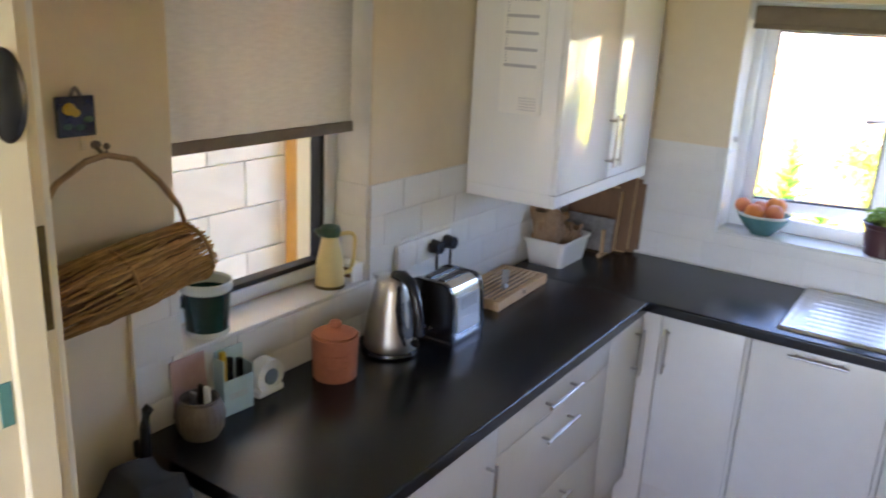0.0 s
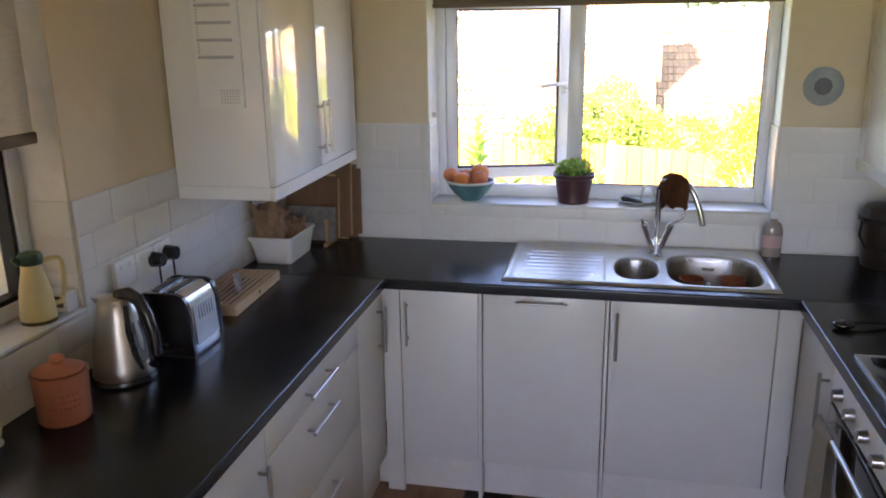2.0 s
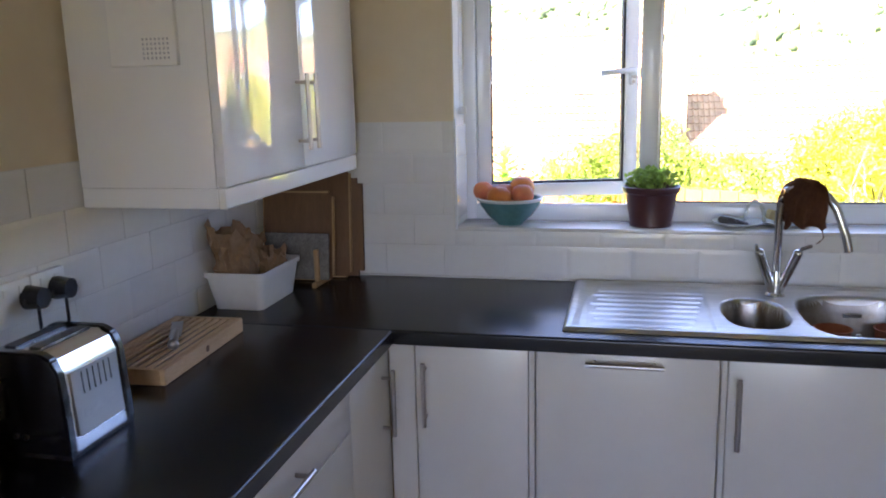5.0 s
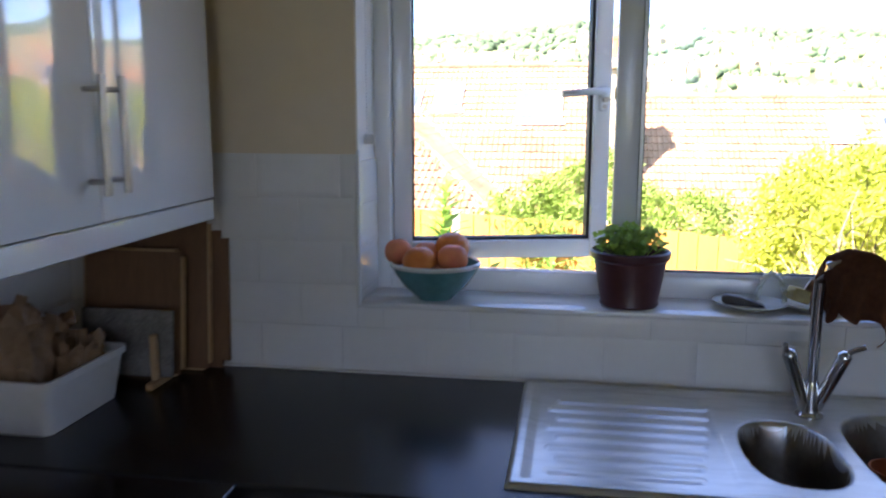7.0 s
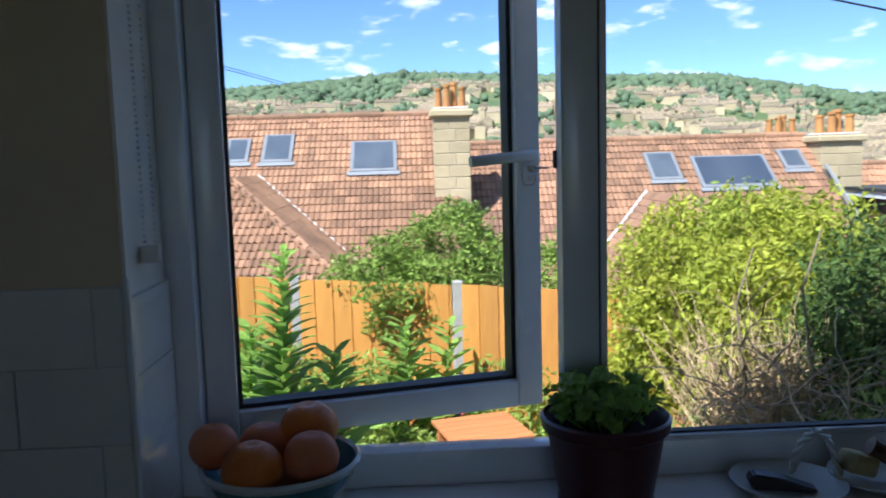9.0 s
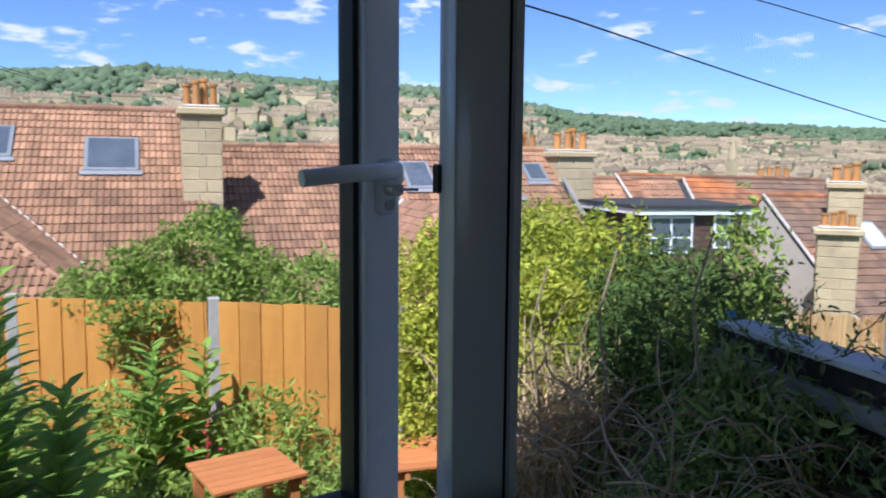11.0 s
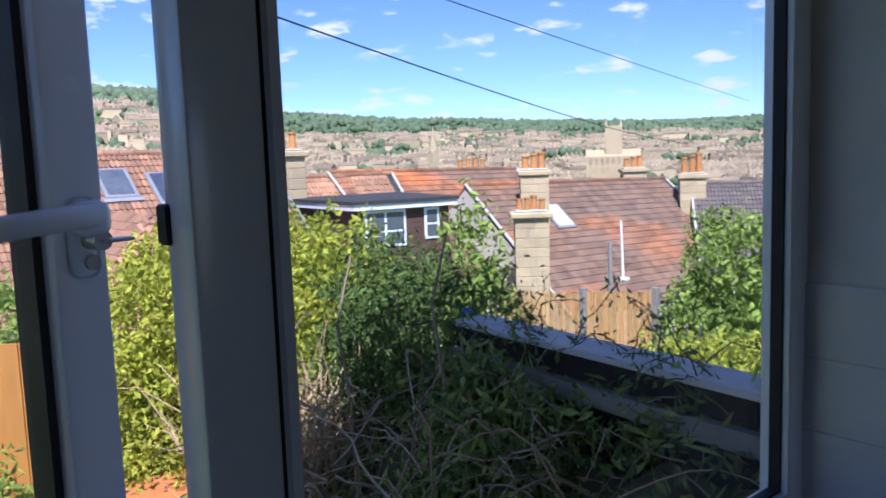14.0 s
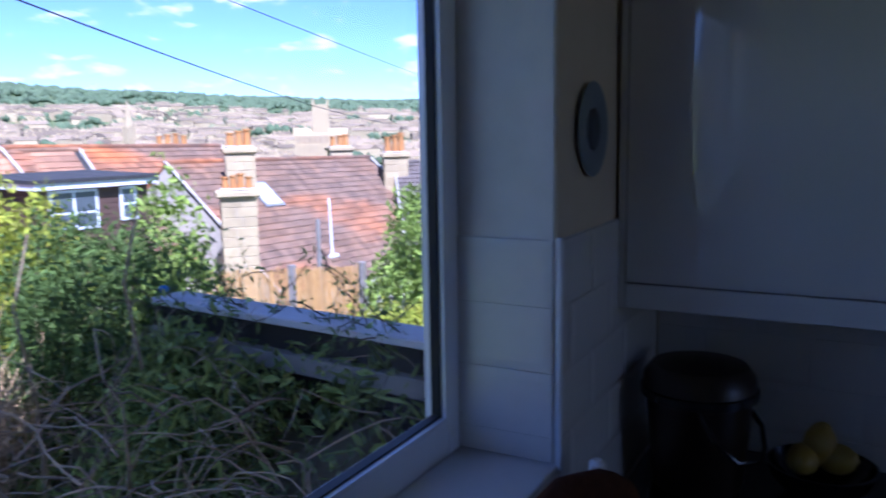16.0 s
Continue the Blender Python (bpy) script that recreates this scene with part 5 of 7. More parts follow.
paper_bag(0.082, -0.412, 0.054, 0.054, 0.930, 1.142, (-0.018, -0.020), 3)
paper_bag(0.122, -0.315, 0.046, 0.050, 0.930, 1.055, (0.012, 0.0), 7)
paper_bag(0.060, -0.305, 0.034, 0.040, 0.930, 1.085, (0.0, 0.01), 11)

# boards leaning in the corner
for nm, lab, x0, x1, zt, yb, yt, th, mat in (("chopping_board", "large pale-edged wooden chopping board leaning on the tiles", 0.020, 0.300, 1.276, -0.052, -0.022, 0.016, "board"),
                                          ("chopping_board", "wooden chopping board leaning in the corner", 0.012, 0.258, 1.205, -0.105, -0.072, 0.016, "board"),
                                          ("chopping_board", "dark wooden board behind the others", 0.060, 0.335, 1.240, -0.028, -0.010, 0.010, "boardface")):
    h = zt - 0.911
    tl = math.atan2(yt - yb, h)
    t = thing(nm, ((x0 + x1) / 2, yb, 0.91), lab, "chopping board", "chopping boards")
    mm_ = Matrix.Translation((0, yb, 0.911)) @ Matrix.Rotation(-tl, 4, "X")
    bm = box(B(), x0, x1, -th, 0, 0.001, h)
    bmesh.ops.bevel(bm, geom=[e for e in bm.edges if abs(e.verts[0].co.y - e.verts[1].co.y) > 0.005], offset=0.018, segments=4, affect="EDGES")
    part("board", spin(bm, mm_), mat, t)
    if mat == "board":
        part("face", spin(box(B(), x0 + 0.004, x1 - 0.004, -th - 0.0012, -th - 0.0002, 0.006, h - 0.006), mm_), "boardface", t, "brown worn face")
ms = thing("stone_board", (0.15, -0.16, 0.91), "mottled stone slab on a small wooden easel", "stone board")
mm_ = Matrix.Translation((0, -0.165, 0.928)) @ Matrix.Rotation(-0.12, 4, "X")
part("slab", spin(box(B(), 0.040, 0.262, -0.008, 0, 0, 0.150, 0.002), mm_), "marble", ms)
for x in (0.085, 0.228):
    bm = box(B(), x - 0.008, x + 0.008, -0.215, -0.115, 0.911, 0.927, 0.002)
    box(bm, x - 0.007, x + 0.007, -0.192, -0.176, 0.9275, 1.03, 0.002)
    part("easel_leg", bm, "board", ms)

# ---- sockets, plugs and leads ----
for k in range(3):
    y = -1.383 + k * 0.1015
    s_ = thing("socket", (0.012, y + 0.05, 1.09), "white wall socket on the tiles", "socket", "sockets")
    part("plate", box(B(), 0.0105, 0.0265, y, y + 0.0985, 1.090, 1.177, 0.003, 2), "white", s_)
    part("switch", box(B(), 0.0267, 0.0300, y + 0.022, y + 0.036, 1.150, 1.166, 0.001), "white", s_)
    part("switch", box(B(), 0.0267, 0.0300, y + 0.064, y + 0.078, 1.150, 1.166, 0.001), "white", s_)
for y, tgt in ((-1.194, (0.105, -1.30, 0.935)), (-1.113, (0.10, -1.245, 0.93))):
    p_ = thing("plug", (0.03, y, 1.13), "round black plug in the wall socket", "plug", "plugs")
    part("body", cyl(B(), (0.0268, y, 1.136), (0.064, y, 1.136), 0.025, 0.021, 24), "black", p_)
    part("lead", tube(B(), [(0.048, y, 1.113), (0.05, y - 0.002, 1.06), (0.05, y - 0.008, 0.98), (0.06, y - 0.03, 0.925), tgt], 0.0035, 8), "black", p_)

# ---- things on the walls ----
cal = thing("calendar", (0.205, -0.980, 1.58), "white paper wall calendar with grey ruled lines", "calendar")
part("pad", box(B(), 0.128, 0.282, -0.992, -0.9795, 1.585, 2.04, 0.001), "paper", cal)
for k in range(6):
    z = 1.735 + k * 0.052
    part("rule", box(B(), 0.138, 0.258, -0.9932, -0.9922, z, z + 0.010), "ink", cal)
    for i in range(4):
        part("day_mark", box(B(), 0.140, 0.147, -0.9931, -0.9922, z + 0.016 + i * 0.009, z + 0.020 + i * 0.009), "ink", cal)
for r_ in range(5):
    for c_ in range(7):
        part("date_mark", box(B(), 0.205 + c_ * 0.0095, 0.209 + c_ * 0.0095, -0.9931, -0.9922, 1.598 + r_ * 0.0095, 1.603 + r_ * 0.0095), "ink", cal)

wp = thing("wall_plate", (2.200, -0.02, 1.50), "blue-grey pottery plate with a dark centre hung on the wall", "plate")
spin_w = Matrix.Translation((2.200, -0.003, 1.578)) @ Matrix.Rotation(radians(90), 4, "X")
part("plate", spin(lathe(B(), 0, 0, [(0, 0.001), (0.040, 0.001), (0.072, 0.004), (0.074, 0.006), (0.070, 0.0068), (0.040, 0.0055), (0, 0.005)], 48), spin_w), "bluegrey", wp)
bm = lathe(B(), 0, 0, [(0, 0.0052), (0.034, 0.0058), (0.033, 0.0066), (0, 0.0066)], 9)
part("motif", spin(bm, spin_w), "motif", wp, "dark centre motif")

bt = thing("wall_tile", (0.008, -2.43, 1.627), "small dark blue tile painted with a yellow flower", "wall tile")
part("tile", box(B(), 0.001, 0.012, -2.470, -2.390, 1.627, 1.706, 0.002), "bluetile", bt)
bm = ball(B(), (0.0125, -2.445, 1.682), 0.014, (0.12, 1, 0.9), 2)
ball(bm, (0.0125, -2.432, 1.674), 0.010, (0.12, 1, 0.9), 2)
part("flower", bm, "yellow", bt, "yellow flower")
for y, z in ((-2.405, 1.66), (-2.425, 1.645), (-2.45, 1.648)):
    part("leaf", ball(B(), (0.0125, y, z), 0.011, (0.12, 1, 0.6), 2), "leafpaint", bt)
part("hanger", tube(B(), arc((0.012, -2.440, 1.706), (0.012, -2.420, 1.706), 0.016, 8), 0.004, 8), "stoneware", bt)
part("tail", box(B(), 0.004, 0.007, -2.424, -2.412, 1.598, 1.627), "towel", bt)
hk = thing("wall_hook", (0.01, -2.39, 1.59), "dark metal hook holding the basket", "hook")
bm = cyl(B(), (0.001, -2.390, 1.606), (0.010, -2.390, 1.606), 0.009, None, 16)
tube(bm, [(0.010, -2.390, 1.600), (0.030, -2.390, 1.588), (0.040, -2.390, 1.594), (0.042, -2.390, 1.606)], 0.005, 10)
ball(bm, (0.042, -2.390, 1.608), 0.007, (1, 1, 1), 2)
part("hook", bm, "stoneware", hk)

# woven half-round basket hung by its cane handle
bk = thing("basket", (0.085, -2.385, 1.27), "rustic woven wall basket of dry straw with a cane handle", "basket")
AX0, AX1 = Vector((0.085, -2.600, 1.318)), Vector((0.085, -2.235, 1.362))
bm = B()
bd_ = (AX1 - AX0)
bu, bx_ = Vector((1, 0, 0)), Vector((0, -bd_.normalized().z, bd_.normalized().y))
for k in range(420):
    a = random.uniform(0, 2 * math.pi)
    rad = random.uniform(0.046, 0.062)
    s0 = random.uniform(-0.03, 0.75)
    s1 = min(s0 + random.uniform(0.25, 0.7), 1.05)
    pts_ = []
    for j in range(5):
        s = s0 + (s1 - s0) * j / 4
        aa = a + 0.35 * (s - s0) + random.uniform(-0.05, 0.05)
        rr = rad * (1 + 0.12 * math.sin(s * 3.1)) + random.uniform(-0.003, 0.003)
        pts_.append(AX0 + bd_ * s + bu * rr * math.cos(aa) * 1.15 + bx_ * rr * math.sin(aa))
    tube(bm, pts_, random.uniform(0.0016, 0.0034), 4)
part("weave", bm, "wicker", bk)["kind"] = "stuff"
part("core", spin(cyl(B(), AX0 + bd_ * 0.02, AX1 - bd_ * 0.02, 0.047, None, 20), Matrix()), "boardface", bk)
for s in (0.0, 0.5, 1.0):
    c = AX0 + bd_ * s
    part("hoop", tube(B(), [c + bu * 0.070 * math.cos(a) * 1.1 + bx_ * 0.064 * math.sin(a) for a in [2 * math.pi * i / 20 for i in range(21)]], 0.005, 6), "wicker", bk)
hn = [AX0 + Vector((0, 0, 0.02)), Vector((0.075, -2.592, 1.40)), Vector((0.065, -2.570, 1.48)), Vector((0.055, -2.51, 1.55)), Vector((0.044, -2.44, 1.583)), Vector((0.038, -2.39, 1.590)), Vector((0.044, -2.33, 1.574)), Vector((0.058, -2.285, 1.525)), Vector((0.070, -2.245, 1.465)), Vector((0.080, -2.235, 1.41)), AX1 + Vector((0, 0, 0.02))]
part("handle", tube(B(), hn, 0.0065, 10), "cane", bk, "bent cane handle")


# ---- right worktop ----
cx2, cy2 = 2.455, -0.135
cd = thing("compost_caddy", (cx2, cy2, 0.91), "dark brown lidded kitchen compost caddy with a bail handle", "caddy")
part("bin", lathe(B(), cx2, cy2, [(0, 0.911), (0.078, 0.911), (0.084, 0.93), (0.097, 1.095), (0.100, 1.098), (0, 1.098)], 4 * 10, 1.0, 1.0), "darkbrown", cd)
part("rim", lathe(B(), cx2, cy2, [(0.099, 1.085), (0.106, 1.088), (0.106, 1.102), (0.098, 1.104)], 40), "black", cd)
part("lid", lathe(B(), cx2, cy2, [(0, 1.1045), (0.102, 1.1045), (0.100, 1.125), (0.085, 1.145), (0.04, 1.154), (0, 1.156)], 40), "darkbrown", cd)
part("bail", tube(B(), [(cx2 - 0.10, cy2 - 0.02, 1.085), (cx2 - 0.112, cy2 - 0.05, 1.04), (cx2 - 0.10, cy2 - 0.085, 1.005), (cx2 - 0.05, cy2 - 0.115, 0.995), (cx2 + 0.0, cy2 - 0.118, 1.0), (cx2 + 0.06, cy2 - 0.105, 1.02), (cx2 + 0.095, cy2 - 0.055, 1.07)], 0.005, 8), "black", cd, "black bail handle")
lb = thing("lemon_bowl", (2.50, -0.345, 0.91), "dark bowl of lemons on the worktop", "bowl")
part("bowl", lathe(B(), 2.50, -0.345, [(0, 0.911), (0.05, 0.911), (0.085, 0.945), (0.094, 0.972), (0.090, 0.973), (0.08, 0.947), (0.045, 0.92), (0, 0.918)], 36), "glossblack", lb)
for k, (x, y, z) in enumerate(((2.475, -0.315, 0.985), (2.50, -0.37, 0.985), (2.535, -0.335, 0.985), (2.495, -0.340, 1.012))):
    bm = ball(B(), (0, 0, 0), 0.028, (1.28, 1, 1), 3)
    for v in bm.verts:
        if abs(v.co.x) > 0.030:
            v.co.x *= 1.10
    whole("lemon", spin(bm, pose(x, y, z, 0, 20 * k, 55 * k)), "lemon", "ripe lemon in the dark bowl", "fruit", "lemons", smooth=180)
ld = thing("ladle", (2.19, -0.84, 0.912), "black plastic ladle resting on the worktop", "ladle")
bm = ball(B(), (2.135, -0.852, 0.924), 0.034, (1, 0.8, 0.36), 3)
part("bowl", bm, "glossblack", ld)
part("handle", tube(B(), [(2.155, -0.846, 0.926), (2.21, -0.830, 0.928), (2.30, -0.806, 0.920), (2.40, -0.78, 0.917)], 0.006, 8), "glossblack", ld)
tw = thing("tea_towel", (2.04, -1.12, 0.40), "cream tea towel hung over the oven handle", "tea towel")
bm = B()
tv = []
for i in range(19):
    u = i / 18
    row = []
    for j in range(29):
        v = (j / 28) * 2 - 1
        y = -1.045 - 0.15 * u + 0.01 * noise.noise((u * 3, v * 2, 0)) + 0.012 * abs(v) * (0.5 - u)
        fold = 0.010 * math.sin(u * 15 + 1) * abs(v)
        row.append(bm.verts.new((2.046 + math.copysign(min(abs(v) * 0.08, 0.011), v) - abs(fold) * (1 if v < 0 else -0.2), y, 0.712 - max(abs(v) - 0.06, 0) * (0.34 if v < 0 else 0.26) * (1 + 0.08 * math.sin(u * 4)))))
    tv.append(row)
for i in range(18):
    for j in range(28):
        bm.faces.new((tv[i][j], tv[i + 1][j], tv[i + 1][j + 1], tv[i][j + 1]))
bmesh.ops.solidify(bm, geom=bm.faces[:], thickness=0.003)
part("cloth", bm, "towel", tw, smooth=180)

# ---- the ground, from the garden to the hills ----
def mesh_of(name, verts, faces, material, smooth=False):
    me = bpy.data.meshes.new(name)
    me.from_pydata(verts, [], faces)
    me.materials.append(M[material])
    if smooth:
        me.polygons.foreach_set("use_smooth", [True] * len(me.polygons))
    return new(name, me)


RIDGE_AZ = [-75, -40, -11, 0, 11, 21, 27, 30, 40, 52, 62, 120]
RIDGE_EL = [3.6, 4.2, 4.5, 5.5, 5.0, 4.6, 3.6, 2.9, 2.35, 1.85, 1.65, 1.6]
RIDGE_R = [1900, 1900, 1900, 1900, 2000, 2100, 2300, 2500, 2900, 3100, 3100, 3100]


def smooth01(v):
    v = min(max(v, 0.0), 1.0)
    return v * v * (3 - 2 * v)


def land(x, y):
    """Height of the land: a terraced garden, a valley with the town, wooded hills beyond."""
    r, az = math.hypot(x - 1, y), math.degrees(math.atan2(x - 1, y))
    if y < -0.5 or abs(az) > 125:
        az = max(min(az, 120), -75)
    el, rr = float(np.interp(az, RIDGE_AZ, RIDGE_EL)), float(np.interp(az, RIDGE_AZ, RIDGE_R))
    z = GROUND - 7.5 * smooth01((r - 6.5) / 8) - 24 * smooth01((r - 30) / 170)
    top = 1.6 + math.tan(radians(el)) * rr
    z += (top + 32) * smooth01((r - 330) / (rr - 330)) ** 0.85
    if r > 250:
        z += noise.noise((x * 0.004, y * 0.004, 0)) * 10 * smooth01((r - 250) / 600) + noise.noise((x * 0.015, y * 0.015, 3)) * 4 * smooth01((r - 250) / 900)
    return z


rs = [0.0] + [0.8 * 1.09 ** i for i in range(104)]
rs = [r for r in rs if r < 4600] + [4700]
NA = 220
verts, faces = [], []
for r in rs:
    for k in range(NA):
        a = 2 * math.pi * k / NA
        x, y = 1 + r * math.sin(a), r * math.cos(a)
        verts.append((x, y, land(x, y)))
for i in range(len(rs) - 1):
    for k in range(NA):
        faces.append((i * NA + k, (i + 1) * NA + k, (i + 1) * NA + (k + 1) % NA, i * NA + (k + 1) % NA))
gr = mesh_of("ground", verts, faces, "lawn", True)
gr.data.materials.append(M["hill"])
gr.data.polygons.foreach_set("material_index", [1 if (i // NA) > 55 else 0 for i in range(len(faces))])
tagged(gr, "grassy garden falling to a valley and wooded hills", "ground", "", "structure")


# ---- leaves, stems and bushes ----
rng = np.random.default_rng(5)


def leaf_mesh(name, pts, size, material, up=0.35, slim=0.45, parent=None, out=None):
    """Many small folded leaves, one at each point."""
    pts = np.asarray(pts, float)
    n = len(pts)
    d = rng.normal(size=(n, 3))
    d[:, 2] += up
    if out is not None:
        d += out
    d /= np.linalg.norm(d, axis=1)[:, None]
    s = np.cross(d, rng.normal(size=(n, 3)))
    s /= np.linalg.norm(s, axis=1)[:, None]
    nn = np.cross(s, d)
    L = (size * rng.uniform(0.6, 1.35, n))[:, None]
    base = pts - d * L * 0.5
    mid = base + d * L * 0.45 - nn * L * 0.06
    v = np.stack([base, mid + s * L * slim * 0.5 + nn * L * 0.10, base + d * L - nn * L * 0.08, mid - s * L * slim * 0.5 + nn * L * 0.10, mid], 1).reshape(-1, 3)
    i = np.arange(n)[:, None] * 5
    f = np.concatenate([i + [0, 1, 4], i + [1, 2, 4], i + [2, 3, 4], i + [3, 0, 4]], 0)
    ob = mesh_of(name, v.tolist(), f.tolist(), material)
    if parent is not None:
        ob.parent = parent
        ob.matrix_parent_inverse = Matrix.Translation(-root_at(parent))
    ob["kind"] = "stuff"
    return ob


def cloud_points(c, rad, n, gap=0.0, rough=0.35, seed=0, shell=0.45):
    """Points through an uneven rounded mass with gaps."""
    out = []
    c, rad = np.array(c, float), np.array(rad, float)
    while len(out) < n:
        d = rng.normal(size=3)
        d /= np.linalg.norm(d)
        w = 1 + rough * noise.noise(Vector(d * 2.2) + Vector((seed, seed * 2.1, 0))) + rough * 0.7 * noise.noise(Vector(d * 5.5) + Vector((0, seed, 7)))
        p = c + d * rad * w * (shell + (1 - shell) * rng.uniform() ** 0.6)
        if noise.noise(Vector(p * 3.2) + Vector((seed, 0, 0))) > gap - 0.35:
            out.append(p)
    return np.array(out)


def branches(base, c, rad, n, r=0.012, material="bark", parent=None, name="branch"):
    bm = B()
    for _ in range(n):
        d = rng.normal(size=3)
        d[2] = abs(d[2]) * 0.9 + 0.15
        d /= np.linalg.norm(d)
        tip = Vector(np.array(c) + d * np.array(rad) * 0.85)
        b = Vector(base) + Vector((rng.uniform(-0.12, 0.12), rng.uniform(-0.12, 0.12), 0))
        q = b.lerp(tip, 0.45) + Vector(rng.normal(size=3) * 0.06)
        tube(bm, [b, b.lerp(q, 0.5) + Vector(rng.normal(size=3) * 0.02), q, q.lerp(tip, 0.5) + Vector(rng.normal(size=3) * 0.04), tip], r, 5, r * 0.25)
    return part(name, bm, material, parent)


def bush(label, blobs, n, size, material, base, cat="bush", up=0.35, slim=0.45, gap=0.0, stems=10, seed=1, name="bush"):
    base = (base[0], base[1], land(base[0], base[1]) - 0.03)
    t = thing(name, base, label, cat)
    vol = [b[1][0] * b[1][1] * b[1][2] for b in blobs]
    pts = np.concatenate([cloud_points(c, r, max(40, int(n * v / sum(vol))), gap, seed=seed + i * 3.3) for i, ((c, r), v) in enumerate(zip(blobs, vol))])
    leaf_mesh("foliage", pts, size, material, up, slim, t)
    for c, r in blobs:
        branches(base, c, r, max(3, stems // len(blobs)), parent=t)
    return t


# ---- garden fence ----
def fence_line(posts, top, low, board_w, label, group):
    t = thing("garden_fence", (*posts[0], low), label, "fence", group)
    ph = part("post_model", box(B(), -0.045, 0.045, -0.05, 0.05, 0, top - low + 0.03, 0.006), "concrete").data
    bpy.data.objects.remove(bpy.data.objects["post_model"])
    bmd = B()
    prism(bmd, [(0, 0), (board_w * 0.93, 0), (board_w * 0.93, -0.002), (board_w * 1.05, -0.002), (board_w * 1.05, -0.006), (board_w * 0.93, -0.006), (board_w * 0.93, -0.018), (0, -0.026)], 2, 0, top - low)
    bd = part("board_model", bmd, "fence").data
    bpy.data.objects.remove(bpy.data.objects["board_model"])
    for (ax, ay), (bx, by) in zip(posts, posts[1:]):
        a = math.atan2(by - ay, bx - ax)
        ln = math.hypot(bx - ax, by - ay)
        n = int((ln - 0.10) / board_w)
        w = (ln - 0.10) / n
        for i in range(n):
            ob = new("board", bd)
            ob.parent = t
            ob.location = Vector((ax + math.cos(a) * (0.05 + i * w), ay + math.sin(a) * (0.05 + i * w), low + rng.uniform(-0.008, 0.008))) - Vector(t.location)
            ob.rotation_euler = (0, 0, a)
        for z in (top - 0.30, low + 0.30):
            part("rail", spin(box(B(), 0.045, ln - 0.045, 0.005, 0.05, z, z + 0.08), Matrix.Translation((ax, ay, 0)) @ Matrix.Rotation(a, 4, "Z")), "fence", t)
    for x, y in posts:
        ob = new("post", ph)
        ob.parent = t
        ob.location = Vector((x, y, low)) - Vector(t.location)
    return t


fence_line([(-3.1, 7.95), (-1.6, 7.3), (-0.1, 6.62), (1.42, 5.95), (2.76, 5.14), (4.2, 4.3)], 0.475, -1.35, 0.178, "golden close-boarded fence with concrete posts, plant shadows on it", "fences")

# low boundary fence with a weathered capping, half swallowed by creeper
t = thing("boundary_fence", (3.02, 0.3, GROUND), "weathered grey boundary fence overgrown by creeper", "fence", "fences")
BF = Matrix.Translation((2.95, 0.70, 0)) @ Matrix.Rotation(radians(-5.4), 4, "Z") @ Matrix.Translation((-3.02, -0.70, 0))
part("capping", spin(box(B(), 2.945, 3.095, 0.28, 1.93, 0.960, 0.986, 0.004), BF), "capping", t, "pale weathered capping rail")
part("rail", spin(box(B(), 2.962, 3.005, 0.28, 2.00, 0.800, 0.862, 0.004), BF), "greywood", t)
for y in (0.35, 1.15, 1.95):
    part("post", spin(box(B(), 3.02, 3.09, y - 0.035, y + 0.035, GROUND, 0.9495, 0.004), BF), "greywood", t)
# boards coloured near black for the shadow under the capping
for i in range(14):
    part("board", spin(box(B(), 3.006, 3.019, 0.30 + i * 0.122, 0.421 + i * 0.122, GROUND, 0.9495, 0.0), BF), "shadowtimber", t)

whole("garden_clip", ball(B(), (3.055, 1.93, 1.005), 0.018, (1.2, 1, 0.9), 2), "bluepeg", "small bright blue plastic clip on the fence capping", "clip")

# ---- thicket in the shade beside the window ----
th = thing("thicket", (2.6, 1.7, GROUND), "shaded thicket of creeper and dead stems against the fence", "thicket")


def mound(x, y):
    return -0.12 + 0.14 * smooth01((x - 2.45) / 0.45) + 0.82 * smooth01((x - 1.75) / 1.25) - 0.40 * smooth01((y - 1.7) / 0.9) + 0.14 * noise.noise((x * 2.3, y * 2.3, 1)) + 0.08 * noise.noise((x * 6, y * 6, 4))


verts, faces = [], []
for i in range(30):
    for j in range(40):
        x, y = 1.5 + i * 0.05, 0.45 + j * 0.07
        verts.append((x, y, mound(x, y) - 0.16 - 0.7 * smooth01((1.75 - x) / 0.25)))
faces = [(i * 40 + j, (i + 1) * 40 + j, (i + 1) * 40 + j + 1, i * 40 + j + 1) for i in range(29) for j in range(39)]
ob = mesh_of("leaf_litter", verts, faces, "litter", True)
ob.parent, ob.matrix_parent_inverse = th, Matrix.Translation(-root_at(th))
pts = []
while len(pts) < 34000:
    x, y = rng.uniform(1.5, 2.99), rng.uniform(0.45, 3.1)
    if x > 2.40 and y < 2.0 and rng.uniform() < 0.35:
        continue
    z = mound(x, y) - 0.14 + abs(rng.normal()) * 0.10
    if noise.noise((x * 3.1, y * 3.1, z * 3.1)) > 0.02 or rng.uniform() < 0.12:
        pts.append((x, y, z))
pts = np.array(pts)
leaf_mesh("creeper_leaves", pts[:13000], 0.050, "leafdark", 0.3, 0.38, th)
leaf_mesh("creeper_leaves", pts[13000:27000], 0.052, "thicketleaf", 0.3, 0.40, th)
leaf_mesh("grass_blades", pts[27000:], 0.12, "thicketleaf", 0.9, 0.10, th)


